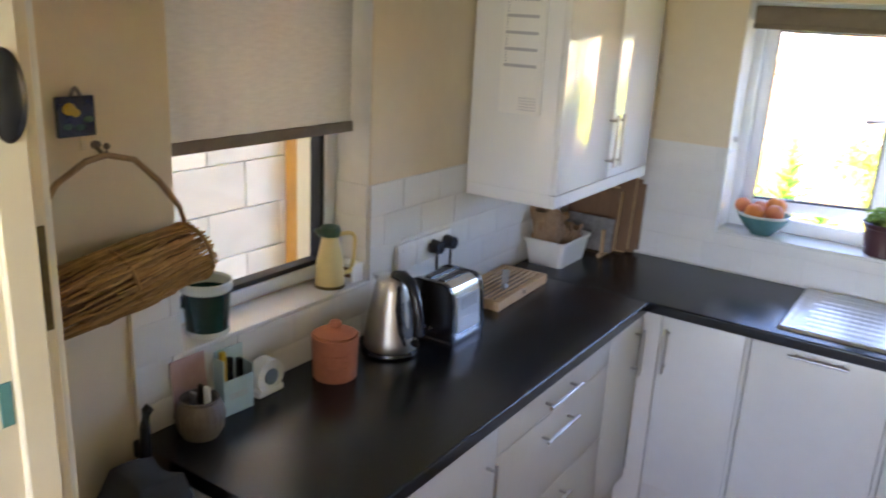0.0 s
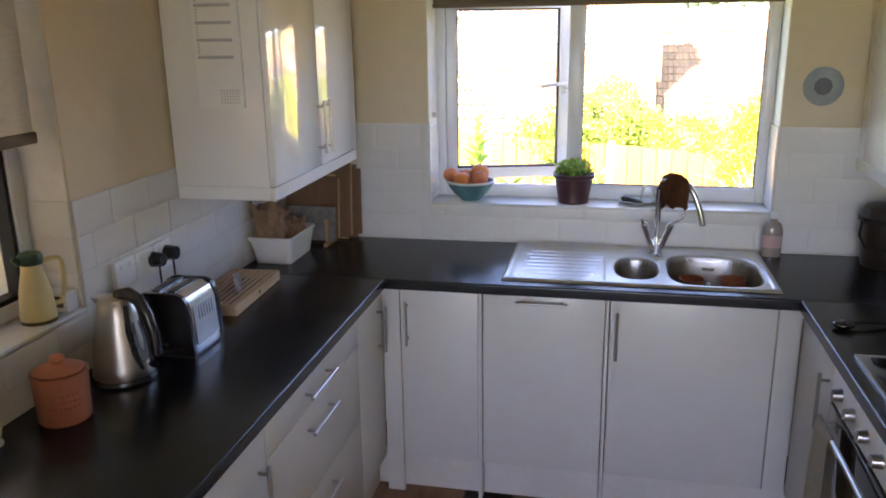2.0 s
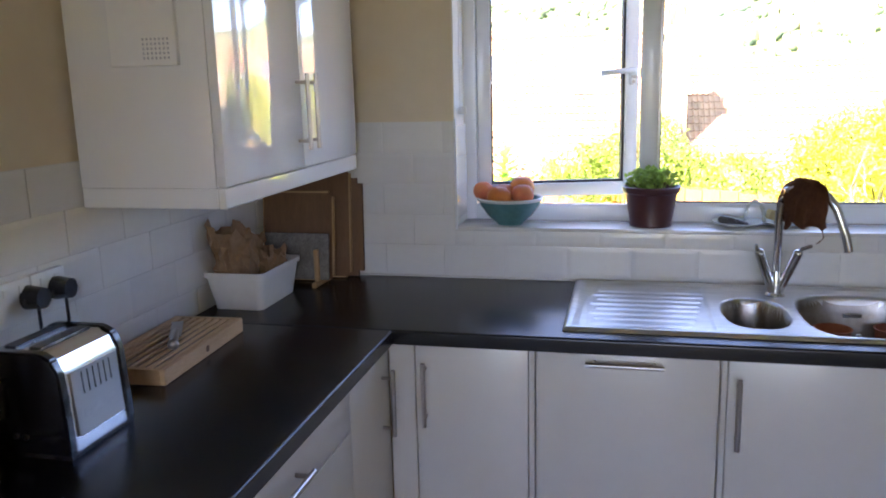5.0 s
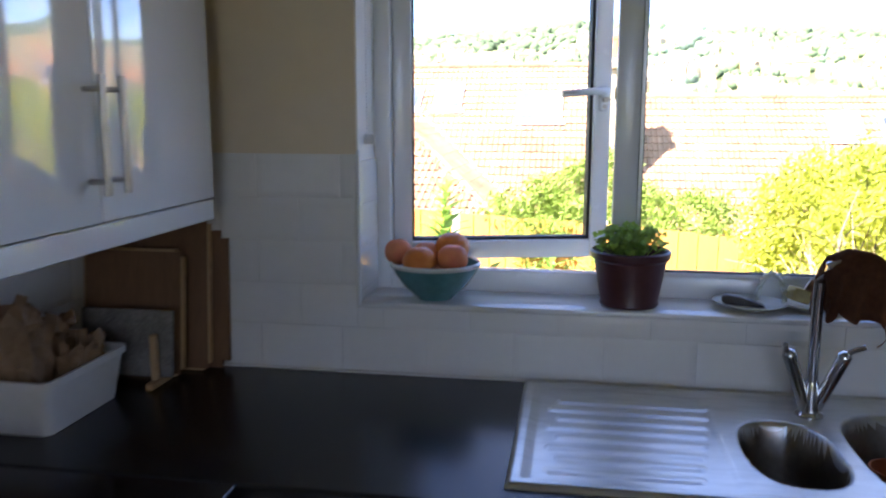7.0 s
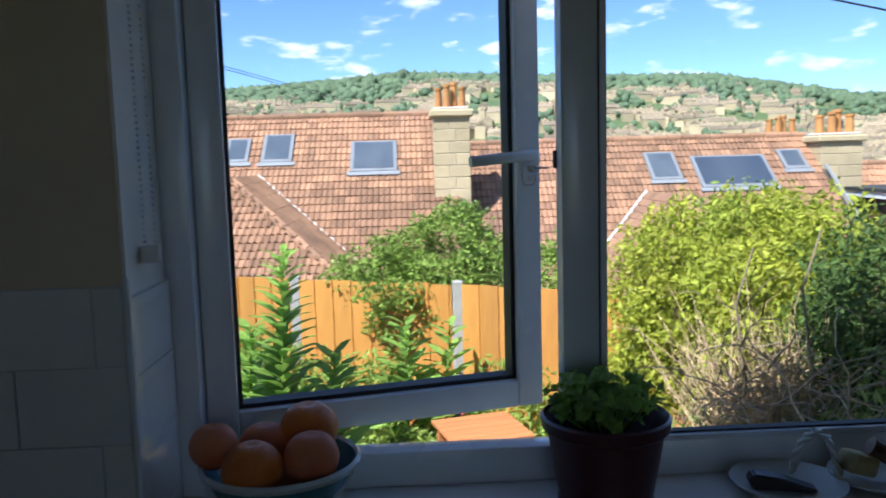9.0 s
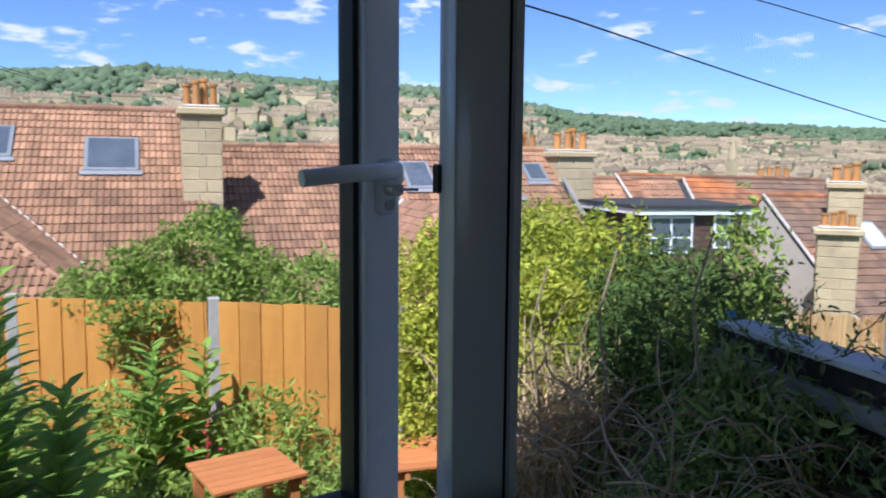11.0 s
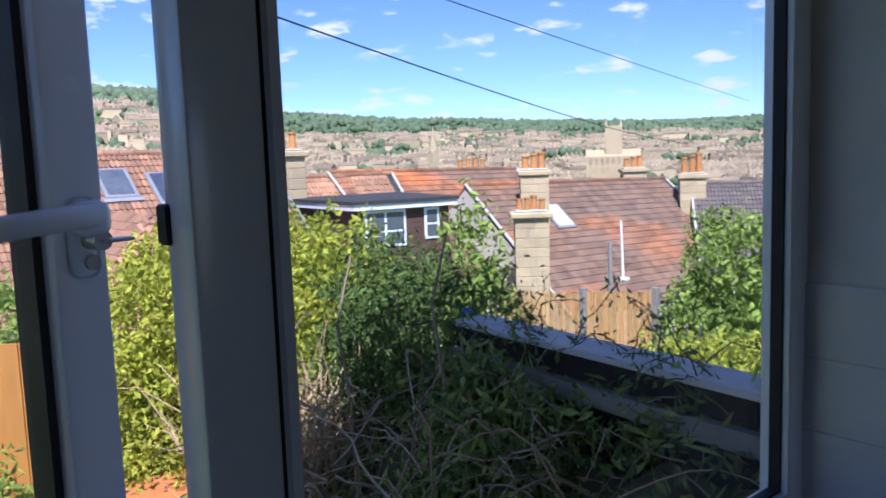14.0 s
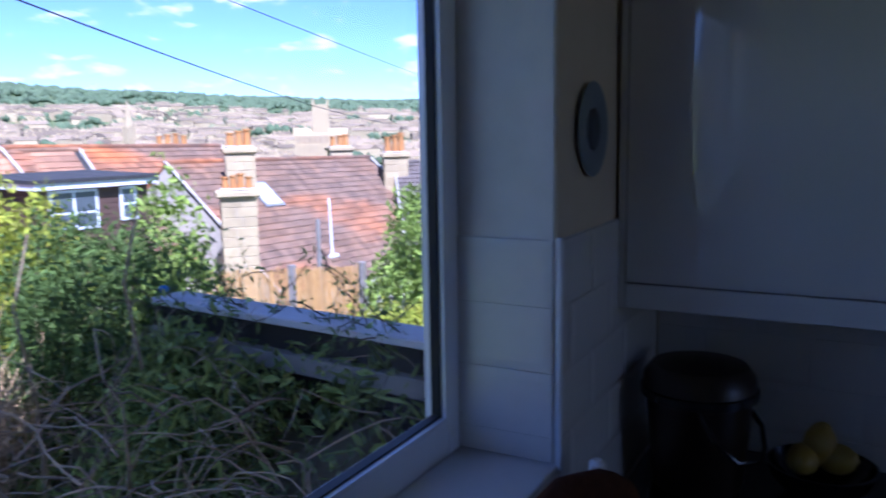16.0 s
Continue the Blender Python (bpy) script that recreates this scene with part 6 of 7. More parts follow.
def vine_set(name, n, box6, length, r, parent, droop=0.25):
    bm = B()
    for _ in range(n):
        p = Vector((rng.uniform(box6[0], box6[1]), rng.uniform(box6[2], box6[3]), 0))
        p.z = mound(p.x, p.y) + rng.uniform(-0.12, 0.12) if box6[5] is None else rng.uniform(box6[4], box6[5])
        d = Vector(rng.normal(size=3))
        d.z = abs(d.z) * 0.5
        d.normalize()
        line = [p.copy()]
        k = rng.uniform(0.5, 1.0) * length
        for s in range(9):
            d = (d + Vector(rng.normal(size=3)) * 0.30 + Vector((0, 0, -droop * s / 9))).normalized()
            p = p + d * k / 9
            p.x = min(p.x, 2.99) if p.y < 2.0 else p.x
            line.append(p.copy())
        tube(bm, line, r * rng.uniform(0.5, 1.3), 5, r * 0.3)
    ob = part(name, bm, "deadvine", parent)
    ob["kind"] = "stuff"
    return ob


vine_set("dead_stems", 190, (1.7, 2.9, 0.6, 2.9, 0, None), 0.60, 0.0030, th)
vine_set("dead_stems", 110, (2.2, 2.9, 0.8, 2.4, 0.45, 0.75), 0.8, 0.0040, th, 0.5)
bm = B()
for x, y, z in ((2.45, 2.35, 0.2), (2.62, 2.1, 0.3), (2.75, 1.7, 0.4)):
    tube(bm, [(x, y, z), (x + 0.02, y + 0.03, z + 0.35), (x - 0.02, y + 0.05, z + 0.7), (x + 0.05, y + 0.04, z + 0.95)], 0.008, 6, 0.004)
part("bare_stem", bm, "deadvine", th)

# sun reaches this shrub, so its shade is put into a darker leaf colour
bush("dense evergreen shrub at the fence's end, leaves coloured darker for shade", [((3.03, 2.20, 0.82), (0.36, 0.38, 0.42)), ((3.25, 2.70, 0.84), (0.36, 0.36, 0.42)), ((3.1, 2.45, 0.35), (0.32, 0.4, 0.5)), ((3.0, 2.55, 0.6), (0.25, 0.30, 0.40))], 13000, 0.040, "evergreen", (2.95, 2.5), slim=0.35, seed=4)
bush("tangled hedge of yellow-green leaves, sunlit", [((2.85, 4.35, 0.68), (0.50, 0.55, 0.60)), ((3.2, 3.8, 0.82), (0.52, 0.55, 0.56)), ((2.75, 4.15, 0.15), (0.44, 0.5, 0.75)), ((3.3, 3.3, 0.80), (0.42, 0.45, 0.50)), ((2.65, 4.5, -0.25), (0.37, 0.4, 0.55)), ((2.78, 3.05, 0.82), (0.32, 0.36, 0.30)), ((2.62, 2.80, 0.55), (0.20, 0.25, 0.25))], 29000, 0.050, "leafyellow", (2.95, 4.0), seed=9, stems=24, name="hedge")
bush("fresh green hedge shoots", [((3.3, 4.3, 0.85), (0.5, 0.5, 0.50)), ((3.7, 3.6, 0.45), (0.5, 0.6, 0.6)), ((3.6, 4.2, 0.2), (0.4, 0.5, 0.6))], 9000, 0.045, "leaf", (3.4, 4.0), seed=12, stems=14, name="hedge")
t = thing("dead_brush", (2.78, 3.3, GROUND), "dry brown brush under the hedge", "brush")
bm = B()
for x0, x1, y0, y1, z0, z1, n in ((2.50, 3.05, 3.0, 3.55, -0.7, 0.45, 300), (2.42, 2.80, 2.22, 2.75, 0.02, 0.42, 520)):
    for _ in range(n):
        p, d = Vector((rng.uniform(x0, x1), rng.uniform(y0, y1), rng.uniform(z0, z1))), Vector((rng.normal() * 0.4, rng.normal() * 0.4, 1)).normalized()
        q = p + d * rng.uniform(0.22, 0.50)
        tube(bm, [p, p.lerp(q, 0.5) + Vector(rng.normal(size=3) * 0.05), q + Vector(rng.normal(size=3) * 0.10)], 0.0042, 4, 0.0015)
part("brushwood", bm, "straw", t)["kind"] = "stuff"

# shrub that leans over the fence, tall plant and border plants
bush("leafy shrub with arching shoots leaning over the fence", [((1.35, 6.55, 0.60), (0.75, 0.45, 0.42)), ((0.75, 6.7, 0.45), (0.6, 0.4, 0.32)), ((1.45, 6.6, 0.84), (0.34, 0.3, 0.36)), ((0.95, 6.2, 0.15), (0.4, 0.25, 0.30)), ((2.25, 6.2, 0.5), (0.45, 0.4, 0.35)), ((0.80, 6.0, 0.40), (0.36, 0.16, 0.16))], 17000, 0.055, "leaf", (1.2, 6.6), seed=21, stems=16, gap=0.1)
bush("low mixed border plants before the fence", [((0.6, 5.4, -0.42), (0.8, 0.45, 0.42)), ((1.75, 5.1, -0.42), (0.42, 0.35, 0.40)), ((-0.6, 5.7, -0.35), (0.8, 0.5, 0.50)), ((1.0, 4.6, -0.66), (0.8, 0.5, 0.26)), ((2.3, 4.4, -0.6), (0.5, 0.5, 0.35))], 13000, 0.075, "leaf", (0.7, 5.2), "border plants", up=0.7, slim=0.35, seed=30, name="border_plants")


def tall_plant(x, y, top, n, leaf, label, seed):
    z0 = land(x, y) - 0.02
    t = thing("tall_plant", (x, y, z0), label, "plant")
    lean = rng.uniform(-0.1, 0.1)
    part("stem", tube(B(), [(x, y, z0), (x + lean * 0.5, y, (z0 + top) / 2), (x + lean, y, top)], 0.012, 7, 0.005), "leaf", t)
    verts, faces = [], []
    for i in range(n):
        k = (i + 0.5) / n
        z = z0 + (top - z0) * (0.12 + 0.86 * k)
        a = i * 2.4 + rng.uniform(-0.3, 0.3)
        L = leaf * (1.15 - 0.75 * k)
        d = Vector((math.cos(a), math.sin(a), 0.80))
        s = Vector((-math.sin(a), math.cos(a), 0))
        p = Vector((x + lean * k, y, z))
        o = len(verts)
        for u, w in ((0, 0.03), (0.3, 0.16), (0.6, 0.18), (0.85, 0.09), (1.0, 0.0)):
            c = p + d * L * u + Vector((0, 0, -0.36 * L * u * u))
            verts += [tuple(c - s * w * L), tuple(c + Vector((0, 0, -0.03 * L))), tuple(c + s * w * L)]
        for j in range(4):
            b = o + j * 3
            faces += [(b, b + 1, b + 4, b + 3), (b + 1, b + 2, b + 5, b + 4)]
    ob = mesh_of("leaves", verts, faces, "herb", True)
    ob.parent, ob.matrix_parent_inverse, ob["kind"] = t, Matrix.Translation(-root_at(t)), "stuff"


tall_plant(0.12, 4.0, 1.05, 130, 0.34, "tall leafy flower stalk catching the sun", 1)
tall_plant(-0.12, 4.15, 0.55, 64, 0.45, "broad-leaved plant at the foot of the stalk", 2)
tall_plant(0.42, 4.2, 0.35, 60, 0.42, "broad-leaved plant at the foot of the stalk", 3)
tall_plant(0.95, 5.2, 0.35, 40, 0.40, "arching leafy plant before the fence", 4)
tall_plant(1.25, 5.5, 0.25, 34, 0.38, "arching leafy plant before the fence", 5)
bm = B()
for _ in range(11):
    c = (1.28 + rng.normal() * 0.07, 5.0 + rng.normal() * 0.06, -0.32 + rng.normal() * 0.08)
    ball(bm, c, 0.015, (1, 1, 0.6), 1)
tube(bm, [(1.28, 5.0, land(1.28, 5.0)), (1.29, 5.0, -0.30)], 0.006, 5)
whole("red_flowers", bm, "petal", "small cluster of red flowers in the border", "flowers")

# two slatted garden tables on the grass
def garden_table(cx, cy, w, turn, zt):
    t = thing("garden_table", (cx, cy, land(cx, cy)), "small orange-brown slatted wooden garden table", "table", "garden tables")
    m = Matrix.Translation((cx, cy, 0)) @ Matrix.Rotation(radians(turn), 4, "Z")
    for i in range(6):
        part("slat", spin(box(B(), -w / 2, w / 2, -0.25 + i * 0.084, -0.176 + i * 0.084, zt - 0.022, zt, 0.003), m), "tabletop", t)
    for x in (-w / 2 + 0.03, w / 2 - 0.08):
        for y in (-0.21, 0.17):
            part("leg", spin(box(B(), x, x + 0.05, y, y + 0.05, land(cx, cy) - 0.12, zt - 0.024), m), "tabletop", t)
        part("bearer", spin(box(B(), x + 0.052, x + 0.080, -0.24, 0.24, zt - 0.075, zt - 0.024), m), "tabletop", t)


garden_table(1.42, 3.85, 0.52, 14, -0.11)
garden_table(2.50, 3.78, 0.62, -4, -0.11)

# tree and reed screens in the neighbouring gardens
bush("round dense garden tree, dark green", [((11.5, 5.55, -0.2), (0.75, 0.75, 1.0)), ((11.6, 5.9, -1.0), (1.0, 0.8, 0.8)), ((11.3, 5.2, -1.4), (0.9, 0.9, 0.8))], 9000, 0.12, "leaf", (11.5, 5.6), "tree", slim=0.5, seed=40, name="tree")
bush("pale green shrub in the gardens below", [((9.3, 4.9, -1.1), (0.8, 0.6, 0.5)), ((10.2, 4.8, -1.2), (0.6, 0.5, 0.5))], 3500, 0.09, "leafyellow", (9.6, 4.9), seed=44)
bush("climber with loose shoots on the fence's end", [((3.55, 2.42, 1.10), (0.17, 0.17, 0.34)), ((3.7, 2.75, 0.95), (0.25, 0.25, 0.28)), ((3.5, 2.3, 0.84), (0.24, 0.25, 0.2))], 2600, 0.046, "leaf", (3.45, 2.6), seed=50, gap=0.12)
vine = thing("creeper_shoots", (3.02, 1.2, 0.9), "thin creeper shoots curling over the fence capping", "creeper")
bm = B()
lp = []
for _ in range(34):
    y = rng.uniform(0.6, 2.1)
    p, d = Vector((2.955 + 0.095 * (y - 0.7) + rng.normal() * 0.03, y, 0.95)), Vector((rng.normal() * 0.3, rng.normal() * 0.7, 0.8)).normalized()
    line = [p.copy()]
    for s in range(7):
        d = (d + Vector(rng.normal(size=3)) * 0.35 + Vector((0, 0, -0.12))).normalized()
        p = p + d * 0.042
        line.append(p.copy())
        lp += [p + Vector(rng.normal(size=3) * 0.02) for _ in range(3)]
    tube(bm, line, 0.003, 5, 0.0012)
part("shoots", bm, "bark", vine)["kind"] = "stuff"
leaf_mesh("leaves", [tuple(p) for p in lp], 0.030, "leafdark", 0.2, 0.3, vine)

for (ax, ay), (bx, by) in (((9.42, 8.2), (10.2, 7.3)), ((10.28, 7.2), (10.86, 6.48))):
    t = thing("reed_screen", (ax, ay, -2.6), "golden reed screen on a garden fence", "screen", "reed screens")
    bm = B()
    n = 46
    for i in range(n):
        k = i / (n - 1)
        x, y = ax + (bx - ax) * k, ay + (by - ay) * k
        cyl(bm, (x, y, -2.6), (x + rng.normal() * 0.006, y, -0.46 + rng.normal() * 0.02), 0.013, 0.011, 5)
    part("reeds", bm, "reed", t)["kind"] = "stuff"
    part("post", box(B(), bx + 0.0, bx + 0.1, by - 0.1, by, -2.6, -0.40, 0.004), "greywood", t)

# ---- neighbouring houses ----
def tile_data(w, g):
    """One interlocking roof tile with two rolls and a thick lower edge; x across, y up the slope."""
    xs = [0, 0.14, 0.28, 0.42, 0.5, 0.64, 0.78, 0.92, 1.0]
    hs = [0.010, 0.010, 0.045, 0.012, 0.010, 0.010, 0.045, 0.012, 0.010]
    v = []
    for x, h in zip(xs, hs):
        v += [(x * w, 0, 0.0), (x * w, 0, h + 0.030), (x * w, g * 1.04, h)]
    f = []
    for i in range(len(xs) - 1):
        a, b = i * 3, i * 3 + 3
        f += [(a, b, b + 1, a + 1), (a + 1, b + 1, b + 2, a + 2)]
    return v, f


def plane_axes(p, q, down):
    """Axes of a roof slope: p to q along the eave, down a point lower on the slope."""
    p, q, down = Vector(p), Vector(q), Vector(down)
    u = (q - p).normalized()
    v = (p - down) - u * (p - down).dot(u)
    slope = v.length
    v.normalize()
    nrm = u.cross(v)
    if nrm.z < 0:
        nrm = -nrm
    return u, v, nrm, slope


def tiled_slope(parent, ridge_a, ridge_b, eave_a, eave_b, material, w=0.30, g=0.30, pieces=None, name="tiles"):
    """Covers the slope between a ridge and an eave (both running the same way) with courses of tiles."""
    ra, rb, ea, eb = (Vector(p) for p in (ridge_a, ridge_b, eave_a, eave_b))
    rows = max(2, int((ra - ea).length / g))
    bv, bf = tile_data(w, g)
    V, F = [], []
    tm = None
    if pieces:
        tm = bpy.data.meshes.new("roof_tile")
        tm.from_pydata(bv, [], bf)
        tm.materials.append(M[material])
    for j in range(rows):
        a, b = ea.lerp(ra, j / rows), eb.lerp(rb, j / rows)
        u = (b - a).normalized()
        up = ((ra - ea) - u * (ra - ea).dot(u)).normalized()
        nr = u.cross(up)
        n = int((b - a).length / w)
        for i in range(n):
            o = a + u * (i * w + (0.5 * w if j % 2 else 0) * 0.0)
            if pieces and pieces(o):
                ob = new("roof_tile", tm)
                ob.matrix_local = Matrix(((u.x, up.x, nr.x, o.x), (u.y, up.y, nr.y, o.y), (u.z, up.z, nr.z, o.z + rng.uniform(0, 0.006)), (0, 0, 0, 1)))
                ob.parent = parent
                ob.matrix_parent_inverse = Matrix.Translation(-root_at(parent))
                continue
            k = len(V)
            dz = rng.uniform(0, 0.008)
            V += [tuple(o + u * x + up * y + nr * (z + dz)) for x, y, z in bv]
            F += [tuple(k + c for c in f) for f in bf]
    if F:
        ob = mesh_of(name, V, F, material)
        ob.parent, ob.matrix_parent_inverse, ob["kind"] = parent, Matrix.Translation(-root_at(parent)), "stuff"
    # deck under the tiles, and ridge
    nr = (rb - ra).cross(ra - ea).normalized()
    nr = nr if nr.z > 0 else -nr
    me = B()
    vs = [me.verts.new(p - nr * 0.015) for p in (ea, eb, rb, ra)] + [me.verts.new(p - nr * 0.12) for p in (ea, eb, rb, ra)]
    for f in ((0, 1, 2, 3), (7, 6, 5, 4), (0, 4, 5, 1), (1, 5, 6, 2), (2, 6, 7, 3), (3, 7, 4, 0)):
        me.faces.new([vs[i] for i in f])
    bmesh.ops.recalc_face_normals(me, faces=me.faces)
    part("roof_deck", me, "felt", parent)


def ridge_line(parent, a, b, material, r=0.11, step=0.42):
    a, b = Vector(a), Vector(b)
    n = max(1, int((b - a).length / step))
    bm = B()
    for i in range(n):
        p, q = a.lerp(b, i / n), a.lerp(b, (i + 0.96) / n)
        cyl(bm, p, q, r, r * 0.93, 10)
    part("ridge_tiles", bm, material, parent)["kind"] = "stuff"


def chimney(x, y, z0, z1, wx, wy, pots, label, turn=0.0, pot_h=0.55, cap=0.10, shaft="stone"):
    """A stone stack of courses with an oversailing cap and clay pots."""
    t = thing("chimney", (x, y, z0), label, "chimney", "chimneys")
    m = Matrix.Translation((x, y, 0)) @ Matrix.Rotation(turn, 4, "Z")
    n = max(2, round((z1 - z0) / 0.32))
    h = (z1 - z0) / n
    for i in range(n):
        split = wx * (0.42 if i % 2 else 0.6)
        for xa, xb in ((-wx / 2, -wx / 2 + split - 0.006), (-wx / 2 + split + 0.006, wx / 2)):
            part("stone_block", spin(box(B(), xa, xb, -wy / 2, wy / 2, z0 + i * h, z0 + (i + 1) * h - 0.012, 0.012), m), shaft, t)
    part("core", spin(box(B(), -wx / 2 + 0.02, wx / 2 - 0.02, -wy / 2 + 0.02, wy / 2 - 0.02, z0, z1), m), "mortar", t)
    part("cap", spin(box(B(), -wx / 2 - cap, wx / 2 + cap, -wy / 2 - cap, wy / 2 + cap, z1 + 0.001, z1 + 0.20, 0.04), m), "stone", t, "weathered oversailing stone cap")
    part("flaunching", spin(box(B(), -wx / 2 + 0.03, wx / 2 - 0.03, -wy / 2 + 0.03, wy / 2 - 0.03, z1 + 0.201, z1 + 0.27, 0.03), m), "mortar", t)
    for k in range(pots):
        px = (k - (pots - 1) / 2) * (wx * 0.86 / max(pots, 1))
        r = min(0.15, wx * 0.40 / pots)
        p = m @ Vector((px, 0.1 * (-1) ** k, 0))
        hh = pot_h * (1 + 0.12 * ((k * 7) % 3 - 1))
        zb = z1 + 0.26
        part("chimney_pot", lathe(B(), p.x, p.y, [(0.0, zb), (r * 1.05, zb), (r * 0.9, zb + hh * 0.5), (r * 0.86, zb + hh * 0.85), (r * 1.08, zb + hh * 0.88), (r * 1.08, zb + hh), (r * 0.75, zb + hh), (r * 0.7, zb + hh * 0.6), (0, zb + hh * 0.6)], 14), "claypot", t, "orange clay chimney pot")
    return t


def rooflight(parent, a, b, w_extra, slope, glass="skyglass", frame_c="greyframe"):
    """A roof window on a slope that faces the garden; a its upper corner, b the opposite lower one."""
    c = (Vector(a) + Vector(b)) / 2
    w = abs(b[0] - a[0]) + w_extra
    h = math.hypot(a[1] - b[1], a[2] - b[2])
    m = Matrix.Translation(c) @ Matrix.Rotation(math.atan(slope), 4, "X")
    fr = part("rooflight", spin(box(B(), -w / 2, w / 2, -h / 2, h / 2, 0.02, 0.10, 0.01), m), frame_c, parent, "grey framed roof window")
    part("pane", spin(box(B(), -w / 2 + 0.10, w / 2 - 0.10, -h / 2 + 0.11, h / 2 - 0.08, 0.10, 0.108), m), glass, fr)
    part("apron", spin(box(B(), -w / 2 - 0.08, w / 2 + 0.08, -h / 2 - 0.16, -h / 2 - 0.005, 0.055, 0.085), m), "lead", parent, "lead apron flashing")


SL = 0.78
hl = thing("terraced_house", (-3.0, 24.0, -8.5), "terraced house with a brown tiled roof and roof windows", "house", "terraced houses")
part("wall", box(B(), -9.0, 2.55, 17.6, 29.0, -9.5, -1.75), "render", hl)
tiled_slope(hl, (-9.0, 23.0, 2.95), (2.55, 23.0, 2.95), (-9.0, 17.2, 2.95 - 5.8 * SL), (2.55, 17.2, 2.95 - 5.8 * SL), "rooftile", pieces=lambda o: -4.6 < o.x < 2.2 and 20.3 < o.y)
tiled_slope(hl, (2.55, 23.0, 2.95), (-9.0, 23.0, 2.95), (2.55, 28.8, 2.95 - 5.8 * SL), (-9.0, 28.8, 2.95 - 5.8 * SL), "rooftile", 0.6, 0.6)
ridge_line(hl, (-9.0, 23.0, 2.97), (2.55, 23.0, 2.97), "rooftile")
rooflight(hl, (-4.02, 22.14, 2.28), (-3.35, 21.30, 1.62), 0.0, SL)
rooflight(hl, (-3.00, 22.27, 2.38), (-2.14, 21.27, 1.60), 0.0, SL)
rooflight(hl, (-0.53, 21.93, 2.12), (0.76, 20.86, 1.28), 0.0, SL)
# gable end of the higher roof, seen past the lower neighbour
bm = B()
prism(bm, [(17.2, -1.75), (23.0, 2.80), (28.8, -1.75)], 0, 2.35, 2.56)
part("gable", bm, "render", hl)
# hipped rear wing
A, Rr, V1, C1, D1 = (-3.0, 17.6, 1.25), (-3.0, 20.9, 1.25), (0.25, 17.75, -1.25), (0.25, 14.3, -1.25), (-6.25, 14.3, -1.25)
part("wing_wall", box(B(), -6.0, 0.0, 14.5, 17.6, -9.5, -1.35), "render", hl)
tiled_slope(hl, A, Rr, C1, V1, "rooftile")
tiled_slope(hl, (-3.03, 17.6, 1.25), A, D1, C1, "rooftile")
ridge_line(hl, C1, A, "rooftile", 0.10)
part("valley_flashing", tube(B(), [(Rr[0], Rr[1] - 0.02, Rr[2] + 0.04), (V1[0], V1[1] - 0.02, V1[2] + 0.06)], 0.06, 6), "mortar", hl, "white mortar along the roof valley")

hr = thing("terraced_house", (8.0, 24.0, -8.5), "terraced house with roof windows and a solar panel", "house", "terraced houses")
part("wall", box(B(), 2.6, 13.15, 17.6, 29.0, -9.5, -2.65), "render", hr)
tiled_slope(hr, (2.58, 23.0, 2.03), (13.2, 23.0, 2.03), (2.58, 17.2, 2.03 - 5.8 * SL), (13.2, 17.2, 2.03 - 5.8 * SL), "rooftile")
tiled_slope(hr, (13.2, 23.0, 2.03), (2.58, 23.0, 2.03), (13.2, 28.8, 2.03 - 5.8 * SL), (2.58, 28.8, 2.03 - 5.8 * SL), "rooftile", 0.6, 0.6)
ridge_line(hr, (2.6, 23.0, 2.05), (13.2, 23.0, 2.05), "rooftile")
rooflight(hr, (8.0, 22.42, 1.58), (8.90, 21.43, 0.80), 0.0, SL)
rooflight(hr, (9.39, 22.23, 1.43), (11.49, 21.10, 0.56), 0.1, SL, "solar")
rooflight(hr, (12.0, 22.4, 1.56), (12.72, 21.69, 1.01), 0.0, SL)
part("verge", tube(B(), [(13.25, 23.0, 2.10), (13.25, 17.2, 2.10 - 5.8 * SL)], 0.05, 6), "lead", hr)
A, Rr, V1, C1, D1 = (7.7, 17.6, 0.5), (7.7, 21.0, 0.5), (4.7, 17.85, -1.95), (4.7, 14.3, -1.95), (10.7, 14.3, -1.95)
part("wing_wall", box(B(), 4.9, 10.5, 14.5, 17.6, -9.5, -2.05), "render", hr)
tiled_slope(hr, Rr, A, V1, C1, "rooftile")
tiled_slope(hr, A, (7.73, 17.6, 0.5), C1, D1, "rooftile")
part("valley_flashing", tube(B(), [(Rr[0], Rr[1] - 0.02, Rr[2] + 0.05), (V1[0], V1[1] - 0.02, V1[2] + 0.07)], 0.06, 6), "mortar", hr, "white mortar along the roof valley")

chimney(2.23, 20.35, 0.2, 2.70, 0.95, 0.80, 4, "pale stone chimney with orange pots, sunlit", pot_h=0.60)
chimney(13.70, 22.2, -0.9, 1.80, 1.25, 0.9, 4, "stained stone chimney with orange pots", pot_h=0.62)
chimney(15.8, 30.0, 0.9, 2.05, 1.3, 0.7, 4, "distant stone chimney behind the ridge", pot_h=0.6)


